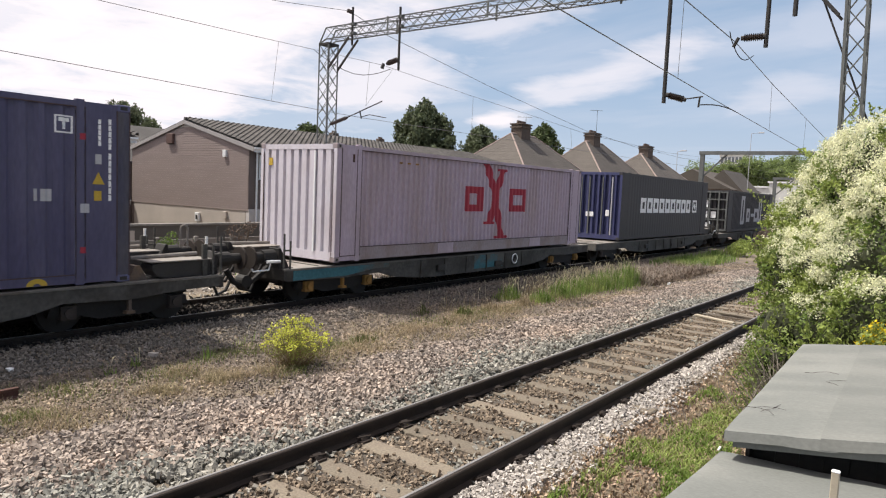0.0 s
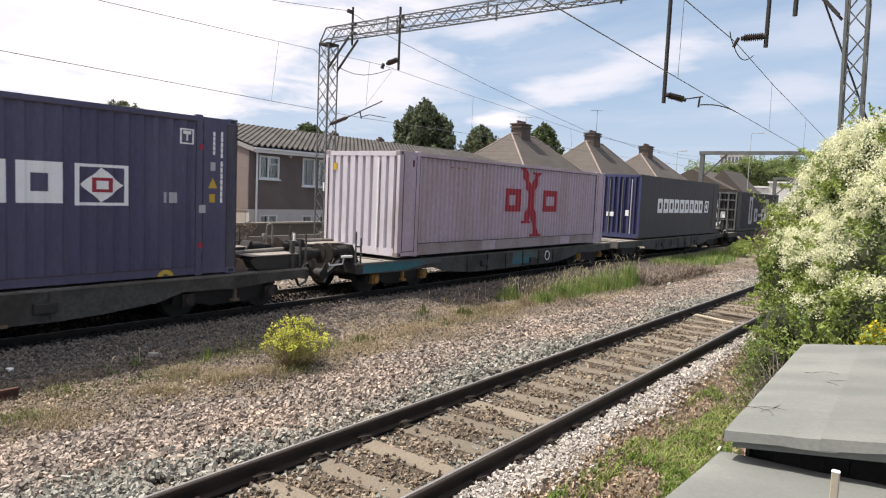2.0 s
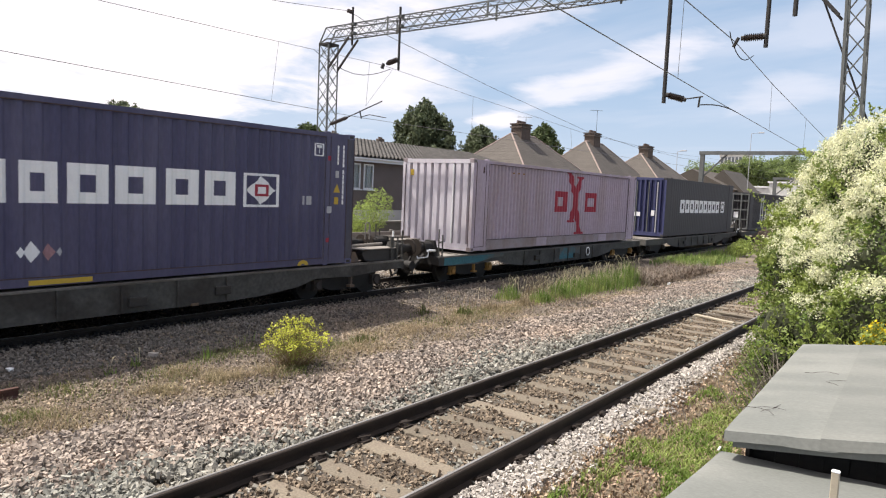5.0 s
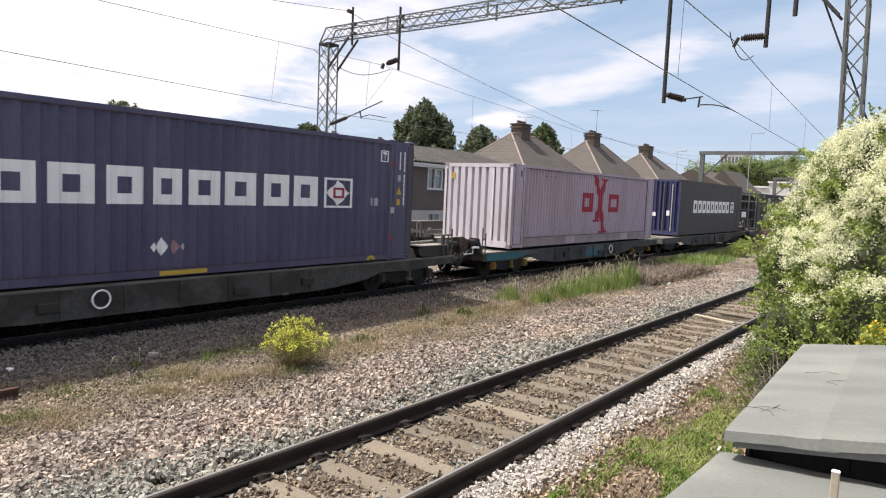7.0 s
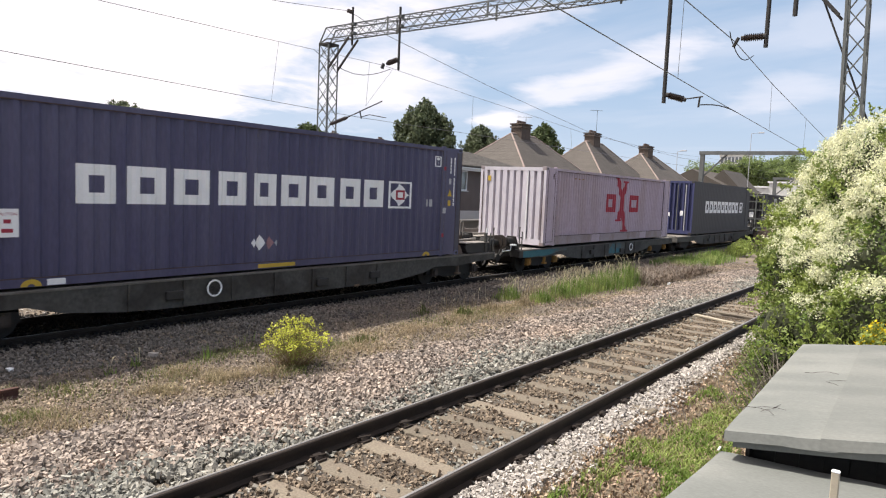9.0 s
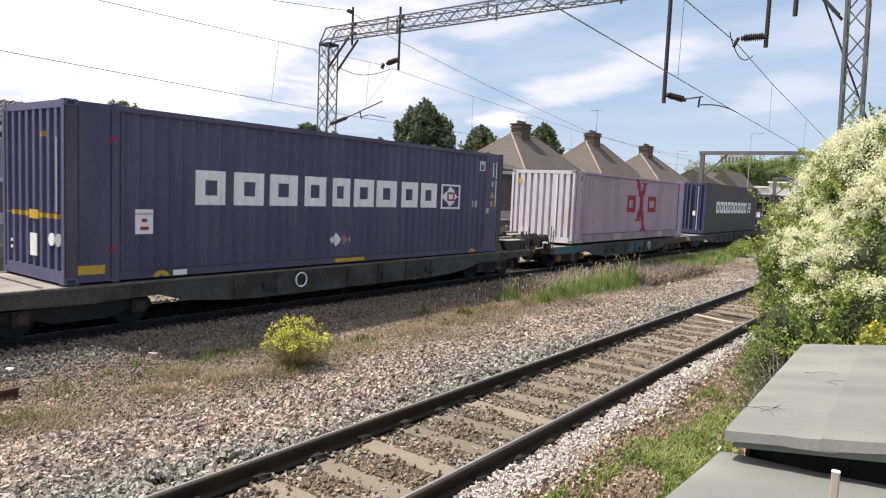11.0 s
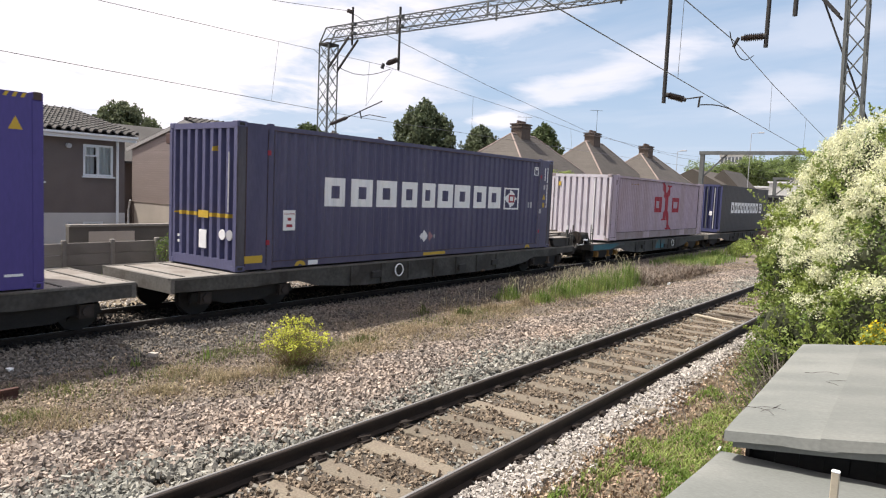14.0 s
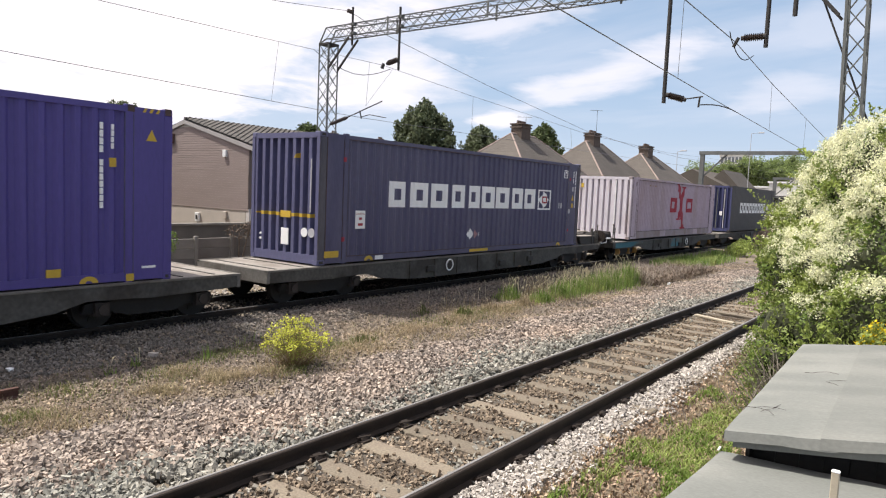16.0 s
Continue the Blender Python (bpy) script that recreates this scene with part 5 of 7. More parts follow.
            if s > 0 or sx < 0:
                bm = bmesh.new()
                prism(bm, [(y_in, 0.97), (y_in + s * 0.10, 0.84), (y_in + s * 0.35, 0.80), (y_out, 0.80), (y_out, 1.10), (y_in + s * 0.2, 1.10), (y_in, 1.06)], "x", xb - 0.20, xb + 0.20)
                part("end_box", bm, M_dark_steel, w, "grimy raised end box", bevel=0.012)
                block("walkway_plate", xb - 0.24, xb + 0.24, min(y_in - s * 0.05, y_out), max(y_in - s * 0.05, y_out), 1.10, 1.125, M_wagon_top, w, "pale worn plate", bevel=0.006)
                bm = bmesh.new()
                prism(bm, [(y_in - s * 0.42, 0.80), (y_in - s * 0.05, 0.80), (y_in - s * 0.16, 0.98), (y_in - s * 0.2, 1.06), (y_in - s * 0.3, 1.06)], "x", xb - 0.16, xb + 0.16)
                part("end_gusset", bm, M_rusty_plate, w, "rusty folded bracket")
                bm = bmesh.new()
                bar(bm, (xb - 0.28, e - s * 1.55, 1.15), (xb - 0.28, e - s * 0.2, 1.18), 0.04, 8)
                part("pipe", bm, M_wagon_top, w)
            if s > 0:
                block("bracket", sx * 1.1 - 0.03, sx * 1.1 + 0.03, e - s * 0.34 - 0.05, e - s * 0.34 + 0.05, 0.8, 1.40, M_wagon, w)
                block("tag", sx * 1.1 - 0.02, sx * 1.1 + 0.02, e - s * 0.30 - 0.02, e - s * 0.30 + 0.02, 1.38, 1.55, M_white_paint, w, "small white tag")
            bm = bmesh.new()
            bar(bm, (sx * 1.18, e - s * 0.03, 0.6), (sx * 1.18, e - s * 0.03, 1.56), 0.022, 6)
            bar(bm, (sx * 1.18, e - s * 0.20, 0.6), (sx * 1.18, e - s * 0.20, 1.40), 0.022, 6)
            bar(bm, (sx * 1.18, e - s * 0.03, 1.2), (sx * 1.18, e - s * 0.20, 1.2), 0.02, 6)
            bar(bm, (sx * 1.18, e - s * 0.03, 0.75), (sx * 1.18, e - s * 0.20, 0.75), 0.02, 6)
            part("step_post", bm, M_wagon, w, "grimy shunter's handrail")
            if s < 0:
                bm = bmesh.new()
                bar(bm, (sx * 1.06, e - 0.32, 0.97), (sx * 1.06, e + 0.02, 0.96), 0.035, 8)
                bar(bm, (sx * 0.95, e - 0.16, 1.0), (sx * 1.06, e - 0.16, 0.97), 0.025, 6)
                part("air_cock", bm, M_white_paint, w, "white painted pipe end")
                bm = bmesh.new()
                bar(bm, (sx * 1.0, e - 0.16, 1.0), (sx * 1.02, e - 0.24, 0.79), 0.018, 6)
                bar(bm, (sx * 1.02, e - 0.24, 0.79), (sx * 0.96, e - 0.60, 0.77), 0.018, 6)
                bar(bm, (sx * 0.96, e - 0.60, 0.77), (sx * 0.93, e - 0.63, 0.90), 0.018, 6)
                part("shunter_handle", bm, M_white_paint, w, "white painted handle")
        if s > 0:
            bm = bmesh.new()
            tube(bm, [(0.0, e - 0.16, 1.24)] + [(0.0, e - 0.08 - 0.08 * math.cos(math.pi * k / 8), 1.61 + 0.08 * math.sin(math.pi * k / 8)) for k in range(9)] + [(0.0, e, 1.24)], 0.02, 8)
            part("grab_hoop", bm, M_wagon_top, w, "pale hooped handrail")
        bm = bmesh.new()
        bar(bm, (0, e, 1.0), (0, e + s * 0.45, 0.98), 0.05, 8)
        bar(bm, (0, e + s * 0.45, 0.98), (0, e + s * 0.74, 0.80), 0.04, 8)
        for hx, low_z in ((0.32, 0.42), (0.55, 0.30), (-0.35, 0.40)):
            tube(bm, [(hx, e + s * 0.02, 0.90), (hx, e + s * 0.14, 0.70), (hx, e + s * 0.34, low_z), (hx * 0.9, e + s * 0.58, low_z + 0.06), (hx * 0.8, e + s * 0.73, low_z + 0.25)], 0.032, 8)
        if s < 0:
            bar(bm, (0.55, e - 0.62, 0.55), (0.80, e - 0.62, 0.55), 0.13, 14)
            tube(bm, [(0.70, e - 0.02, 0.80), (0.72, e - 0.3, 0.62), (0.70, e - 0.62, 0.42), (0.66, e - 0.86, 0.55), (0.6, e - 1.0, 0.8)], 0.06, 8)
        part("coupling", bm, M_soot, w, "dark screw coupling and hoses")
    return w


def add_wagon(label, u0, u1, mat, **k):
    return on_train(wagon(label, u0, u1, mat, **k), TRAIN_X, u0, TRAIN_RAIL_Z)


add_wagon("grimy grey low flat wagon under the royal blue container", -19.0, -1.95, M_wagon, near_buffers=True)
navy_wagon = add_wagon("grimy grey low flat wagon under the navy container", -1.30, 14.95, M_wagon, far_buffers=True)
teal_wagon = add_wagon("flat wagon with a faded teal solebar under the lilac container", 16.45, 31.3, M_wagon, near_buffers=True, teal=True)
add_wagon("dark flat wagon under the charcoal container", 32.0, 48.0, M_wagon, far_buffers=True)
add_wagon("dark flat wagon under the far grey container", 49.1, 64.5, M_wagon, near_buffers=True)


def brake_wheel(wagon_ob, y, z):
    bm = bmesh.new()
    for k in range(20):
        a, b = k * math.tau / 20, (k + 1) * math.tau / 20
        bar(bm, (1.30, y + 0.15 * math.cos(a), z + 0.15 * math.sin(a)), (1.30, y + 0.15 * math.cos(b), z + 0.15 * math.sin(b)), 0.018, 6)
    rim = part("brake_wheel", bm, M_white_paint, wagon_ob, "white handbrake wheel rim")
    bm = bmesh.new()
    for k in range(3):
        a = k * math.tau / 6
        bar(bm, (1.30, y - 0.15 * math.cos(a), z - 0.15 * math.sin(a)), (1.30, y + 0.15 * math.cos(a), z + 0.15 * math.sin(a)), 0.008, 6)
    bar(bm, (1.18, y, z), (1.31, y, z), 0.03, 8)
    part("spokes", bm, M_dark_steel, rim)


for wg, ys, mt in ((navy_wagon, (14.36, 10.2), M_rusty_plate), (teal_wagon, (1.75,), M_rust_orange)):
    for y in ys:
        bm = bmesh.new()
        box(bm, 1.14, 1.22, y, y + 0.05, 0.30, 0.56)
        box(bm, 1.12, 1.25, y - 0.05, y + 0.10, 0.26, 0.31)
        part("lashing_bracket", bm, mt, wg, "rusty hanging bracket")
brake_wheel(navy_wagon, 6.28, 0.57)
brake_wheel(teal_wagon, 9.33, 0.56)

# ---------------------------------------------------------------- houses
GLASS = bpy.data.materials.new("clear pane")
GLASS.use_nodes = True
gb = GLASS.node_tree.nodes["Principled BSDF"]
gb.inputs["Base Color"].default_value = (0.9, 0.93, 0.93, 1)
gb.inputs["Roughness"].default_value, gb.inputs["Transmission Weight"].default_value, gb.inputs["IOR"].default_value = 0.02, 1.0, 1.3


def open_wall(bm, y0, y1, z0, z1, holes, thick=0.25, x=0.0):
    """A wall in the plane x with openings cut through it; holes are (y0, y1, z0, z1)."""
    ys = sorted({y0, y1, *[v for h in holes for v in h[:2] if y0 < v < y1]})
    zs = sorted({z0, z1, *[v for h in holes for v in h[2:] if z0 < v < z1]})
    for a, b in zip(ys, ys[1:]):
        for c, d_ in zip(zs, zs[1:]):
            m, n = (a + b) / 2, (c + d_) / 2
            if not any(h[0] < m < h[1] and h[2] < n < h[3] for h in holes):
                box(bm, x - thick, x, a, b, c, d_)


def window(parent, y0, y1, z0, z1, bars_at=(), opener=None, curtain=True):
    """A white plastic window set in its opening: frame, panes, sill, and a curtain behind."""
    w = part("window", ring_box(y0, y1, z0, z1, 0.075, -0.10, 0.015), M_upvc, parent, "white plastic window")
    for b in bars_at:
        block("mullion", -0.09, 0.010, y0 + b * (y1 - y0) - 0.035, y0 + b * (y1 - y0) + 0.035, z0 + 0.07, z1 - 0.07, M_upvc, w)
    if opener:
        a, b = y0 + opener[0] * (y1 - y0), y0 + opener[1] * (y1 - y0)
        zt = z1 - 0.38 * (z1 - z0)
        part("opener", ring_box(a + 0.04, b - 0.04, zt, z1 - 0.05, 0.06, -0.04, 0.045), M_upvc, w)
    pane = block("pane", -0.06, -0.05, y0 + 0.06, y1 - 0.06, z0 + 0.06, z1 - 0.06, GLASS, w)
    pane.visible_shadow = False
    block("window_sill", -0.05, 0.10, y0 - 0.05, y1 + 0.05, z0 - 0.06, z0 - 0.002, M_upvc, w)
    if curtain:
        bm = bmesh.new()
        n = 24
        prev = None
        for k in range(n + 1):
            y = y0 + (y1 - y0) * k / n
            x = -0.14 + 0.025 * math.sin(k * 1.9)
            col = [bm.verts.new((x, y, z)) for z in (z0 - 0.02, z1 + 0.02)]
            if prev and not (0.44 < k / n < 0.52):
                bm.faces.new((prev[0], col[0], col[1], prev[1]))
            prev = col
        part("curtain", bm, M_curtain, w, "pale net curtain")
    return w


def ring_box(y0, y1, z0, z1, t, x0, x1):
    bm = bmesh.new()
    box(bm, x0, x1, y0, y0 + t, z0, z1)
    box(bm, x0, x1, y1 - t, y1, z0, z1)
    box(bm, x0, x1, y0 + t, y1 - t, z0, z0 + t)
    box(bm, x0, x1, y0 + t, y1 - t, z1 - t, z1)
    return bm


def pantiles(parent, xe, ze, xr, zr, y0, y1, rng, pitch=0.32, course=0.33):
    """Overlapping curved roof tiles from the eave (xe, ze) to the ridge (xr, zr)."""
    slope = math.hypot(xr - xe, zr - ze)
    d = np.array([(xr - xe) / slope, 0, (zr - ze) / slope])
    nrm = np.array([-d[2], 0, d[0]]) * (1 if d[0] < 0 else -1)
    nrm = nrm if nrm[2] > 0 else -nrm
    sec = [(0.0, 0.0), (0.10, -0.01), (0.14, 0.06), (0.20, 0.115), (0.27, 0.10), (0.335, 0.0)]
    vs, fs = [], []
    rows, cols = int(slope / course), int((y1 - y0) / pitch)
    for r in range(rows + 1):
        a, b = r * course - 0.03, min(slope, (r + 1) * course + 0.05)
        for c in range(cols + 1):
            j = rng.uniform(-0.008, 0.008)
            base = len(vs)
            for s, lift in ((a, 0.055), (b, 0.0)):
                for p, q in sec:
                    y = min(y1, y0 + c * pitch + p)
                    vs.append(np.array([xe, y, ze]) + d * (s + j) + nrm * (q + lift))
            m = len(sec)
            for k in range(m - 1):
                fs.append((base + k, base + k + 1, base + m + k + 1, base + m + k))
            low = len(vs)
            for p, q in sec:
                vs.append(np.array([xe, min(y1, y0 + c * pitch + p), ze]) + d * (a + j) + nrm * (q - 0.0))
            for k in range(m - 1):
                fs.append((base + k + 1, base + k, low + k, low + k + 1))
    ob = fast_quads("roof_tiles", np.array(vs), np.array(fs), M_roof_tile, parent)
    return tagged(ob, "lichened grey-brown pantiles", kind="stuff")


def terrace(y0, y1, split, windows, label, seed, boarded):
    gz = -1.2
    h = thing("terraced_house", (-26.0, y0, gz), label, "house", "houses behind the railway")
    D, n, E, R = 10.2, y1 - y0, (4.12 if boarded else 4.06) - gz, (5.42 if boarded else 5.17) - gz
    holes = [(a - y0, b - y0, c - gz, e - gz) for a, b, c, e, *_ in windows]
    bm = bmesh.new()
    open_wall(bm, 0, n, 0, split - gz, holes, x=0.03)
    part("lower_wall", bm, M_grey_render, h, "grey rendered lower wall")
    bm = bmesh.new()
    open_wall(bm, 0, n, split - gz, E + 0.05, holes)
    part("upper_wall", bm, M_brick_dark, h, "dark brown tile-hung upper wall")
    block("back_wall", -D, -D + 0.25, 0, n, 0, E, M_brick_dark, h)
    block("inner_floor", -D + 0.25, -0.26, 0.3, n - 0.3, split - gz - 0.15, split - gz + 0.15, M_brick_dark, h)
    oh = 0.08 if boarded else 0.28
    for a, b in ((0, 0.25), (n - 0.25, n)):
        bm = bmesh.new()
        prism(bm, [(-D + 0.25, 0), (-0.25, 0), (-0.25, E), (-D / 2, R - 0.06), (-D + 0.25, E)], "y", a + 0.001, b - 0.001)
        part("gable_wall", bm, M_brick_dark if not boarded else M_render, h, "pale rendered gable wall" if boarded else "dark gable wall")
    for c, e in ((0.42, 1), (-D - 0.42, -1)):
        bm = bmesh.new()
        prism(bm, [(-D / 2, R + 0.02), (c, E - 0.06), (c, E + 0.02), (-D / 2, R + 0.10)], "y", -oh, n + oh)
        part("roof", bm, M_roof_tile, h)
    pantiles(h, 0.46, E + 0.03, -D / 2, R + 0.11, -oh - 0.02, n + oh + 0.02, np.random.default_rng(seed))
    bm = bmesh.new()
    bar(bm, (0, 0, 0), (0, 0.44, 0.01), 0.10, 8)
    ridge = mesh_of(bm, "ridge_tile", M_roof_tile)
    for k in range(int(n / 0.45) + 1):
        tile = new("ridge_tile", ridge)
        tile.parent = h
        tile.matrix_basis = pose(-D / 2, k * 0.45 - oh, R + 0.12)
    block("fascia", 0.38, 0.41, -oh + 0.03, n + oh - 0.03, E - 0.22, E - 0.04, M_upvc, h, "white eaves board")
    bm = bmesh.new()
    bar(bm, (0.46, -oh, E - 0.05), (0.46, n + oh, E - 0.05), 0.055, 8)
    part("gutter", bm, M_upvc, h, "white gutter")
    for s in (0, 1):
        bm = bmesh.new()
        prism(bm, [(-D / 2, R - 0.12), (0.42, E - 0.20), (0.42, E + 0.0), (-D / 2, R + 0.05)] if s == 0 else [(-D / 2, R - 0.12), (-D - 0.42, E - 0.20), (-D - 0.42, E), (-D / 2, R + 0.05)], "y", -oh - 0.03, -oh - 0.005)
        part("barge_board", bm, M_barge, h, "pale barge board")
    for a, b, c, e, bars_at, op in windows:
        window(h, a - y0, b - y0, c - gz, e - gz, bars_at, op)
    return h, E, R, D, gz


near_windows = [(8.95, 9.93, 2.25, 3.67, (), None), (10.23, 10.88, 2.25, 3.67, (), None), (12.27, 13.38, 2.50, 3.67, (0.5,), (0.0, 0.5)),
                (8.95, 9.90, -0.25, 0.82, (), None), (10.22, 10.82, -0.25, 0.82, (), None), (12.25, 13.0, -0.1, 0.80, (), None)]
far_windows = [(20.24, 21.42, 2.72, 3.80, (0.45,), (0.45, 1.0)), (22.86, 23.66, 2.46, 3.84, (), None), (23.92, 24.75, 2.44, 3.82, (), None), (26.15, 26.95, 2.43, 3.81, (), None),
               (27.19, 27.98, 2.43, 3.81, (), None), (32.8, 34.3, 2.62, 3.9, (0.5,), (0.5, 1.0)), (36.0, 37.0, 2.62, 3.9, (), None), (39.4, 41.0, 2.62, 3.9, (0.5,), None),
               (20.30, 21.36, 0.3, 1.05, (0.5,), None), (22.88, 23.58, 0.4, 1.02, (), None), (24.0, 24.7, 0.4, 1.02, (), None), (26.2, 27.0, 0.4, 1.02, (), None), (32.9, 34.2, 0.1, 1.15, (0.5,), None)]
house_a, E, R, D, gz = terrace(-6.0, 13.85, 1.13, near_windows, "dark brown two-storey house with white windows and pantile roof", 21, False)
bm = bmesh.new()
bar(bm, (0.12, 19.5, 4.0 - gz), (0.12, 19.5, 0.0), 0.05, 8)
bar(bm, (0.12, 19.5, 4.0 - gz), (0.46, 19.5, E - 0.05), 0.05, 8)
part("downpipe", bm, M_upvc, house_a, "white downpipe")
bm = bmesh.new()
bar(bm, (0.0, 17.73, 3.58 - gz), (0.12, 17.73, 3.56 - gz), 0.09, 10)
part("wall_lamp", bm, M_grey_paint, house_a, "pale round wall lamp")
bm = bmesh.new()
bar(bm, (0.03, 17.73, 0.72 - gz), (0.12, 17.73, 0.70 - gz), 0.09, 10)
part("vent", bm, M_grey_paint, house_a, "pale round vent")

house_b, E, R, D, gz = terrace(19.7, 44.0, 1.30, far_windows, "two-storey house with boarded brown gable end and white windows", 22, True)
bm = bmesh.new()
bar(bm, (0.12, 0.33, 4.05 - gz), (0.12, 0.33, 0.0), 0.05, 8)
bar(bm, (0.12, 0.33, 4.05 - gz), (0.46, 0.33, E - 0.05), 0.05, 8)
part("downpipe", bm, M_upvc, house_b, "white downpipe")
bm = bmesh.new()
bar(bm, (0.0, 2.3, 3.86 - gz), (0.14, 2.3, 3.84 - gz), 0.08, 10)
box(bm, 0.02, 0.1, 2.1, 2.5, 3.90 - gz, 3.94 - gz)
part("wall_lamp", bm, M_grey_paint, house_b, "white twin wall lamp")
# lap boards of the gable end
z, k = 1.22 - gz, 0
while z < R - 0.3:
    hgt = 0.115
    top = z + hgt
    half = D / 2 if top < E else D / 2 * (R - top) / (R - E) + 0.02
    bm = bmesh.new()
    prism(bm, [(0.0, z), (-0.024, z), (-0.013, z + hgt - 0.004), (0.0, z + hgt - 0.004)], "x", -D / 2 - half + 0.04, -D / 2 + half - 0.04)
    part("lap_board", bm, M_siding, house_b)
    z += hgt
    k += 1
for x, zc, w_, h_, dp, m, nm in ((-32.35, 4.58, 0.58, 0.50, 0.15, M_siding_dark, "alarm_box"), (-27.78, 3.83, 0.26, 0.34, 0.12, M_upvc, "vent_box"), (-29.95, 0.72, 0.34, 0.44, 0.10, M_upvc, "meter_box"), (-27.7, 0.94, 0.24, 0.34, 0.10, M_render, "meter_box")):
    bm = bmesh.new()
    box(bm, x + 26 - w_ / 2, x + 26 + w_ / 2, -dp, 0.0, zc - h_ / 2 - gz, zc + h_ / 2 - gz)
    bx_ = part(nm, bm, m, house_b, bevel=0.02)
    if nm == "meter_box" and w_ > 0.3:
        block("meter_door", x + 26 - 0.08, x + 26 + 0.08, -dp - 0.01, -dp, zc - 0.11 - gz, zc + 0.1 - gz, M_dark_steel, bx_)
for y, s in ((10.1, 0.5), (14.3, 0.5)):
    bm = bmesh.new()
    box(bm, -D / 2 - 0.35 * s, -D / 2 + 0.35 * s, y - 0.5 * s, y + 0.5 * s, R - 0.5, R + 0.75 * s)
    ch = part("chimney", bm, M_brick, house_b, "brown brick chimney", bevel=0.02)
    for q in (-0.28, 0.0, 0.28):
        bm = bmesh.new()
        bar(bm, (-D / 2, y + q * s, R + 0.75 * s), (-D / 2, y + q * s, R + 1.0 * s), 0.11 * s, 10, 0.09 * s)
        part("chimney_pot", bm, M_pot, ch)

rear = thing("rear_house", (-37.6, 12.0, -1.2), "tile-roofed house behind the terraced houses", "house", "houses behind the railway")
block("wall", -9.0, 0.0, 0.0, 15.0, 0.0, 4.5, M_brick_dark, rear, "dark brown wall")
bm = bmesh.new()
prism(bm, [(-4.5, 6.85), (0.4, 4.5), (0.4, 4.62), (-4.5, 7.0), (-9.4, 4.62), (-9.4, 4.5)], "y", -0.3, 15.3)
part("roof", bm, M_roof_tile, rear, "grey-brown tiled roof")
bm = bmesh.new()
bar(bm, (-36.4, 19.6, -1.0), (-36.4, 19.6, 0.75), 0.06, 8)
bar(bm, (-36.4, 19.6, 0.75), (-36.1, 19.55, 1.3), 0.05, 8)
tagged(part("vent_pipe", bm, M_upvc), "white bent plastic pipe beside the gable", "pipe")


def aerial(parent, x, y, z, h, turn):
    bm = bmesh.new()
    bar(bm, (x, y, z), (x, y, z + h), 0.02, 6)
    c, s = math.cos(turn), math.sin(turn)
    bar(bm, (x - 0.7 * c, y - 0.7 * s, z + h), (x + 0.5 * c, y + 0.5 * s, z + h), 0.015, 5)
    for k in range(6):
        t = -0.6 + 0.2 * k
        bar(bm, (x + t * c - 0.22 * s, y + t * s + 0.22 * c, z + h), (x + t * c + 0.22 * s, y + t * s - 0.22 * c, z + h), 0.008, 5)
    part("aerial", bm, M_steel, parent, "thin television aerial")


rng_roof = np.random.default_rng(91)


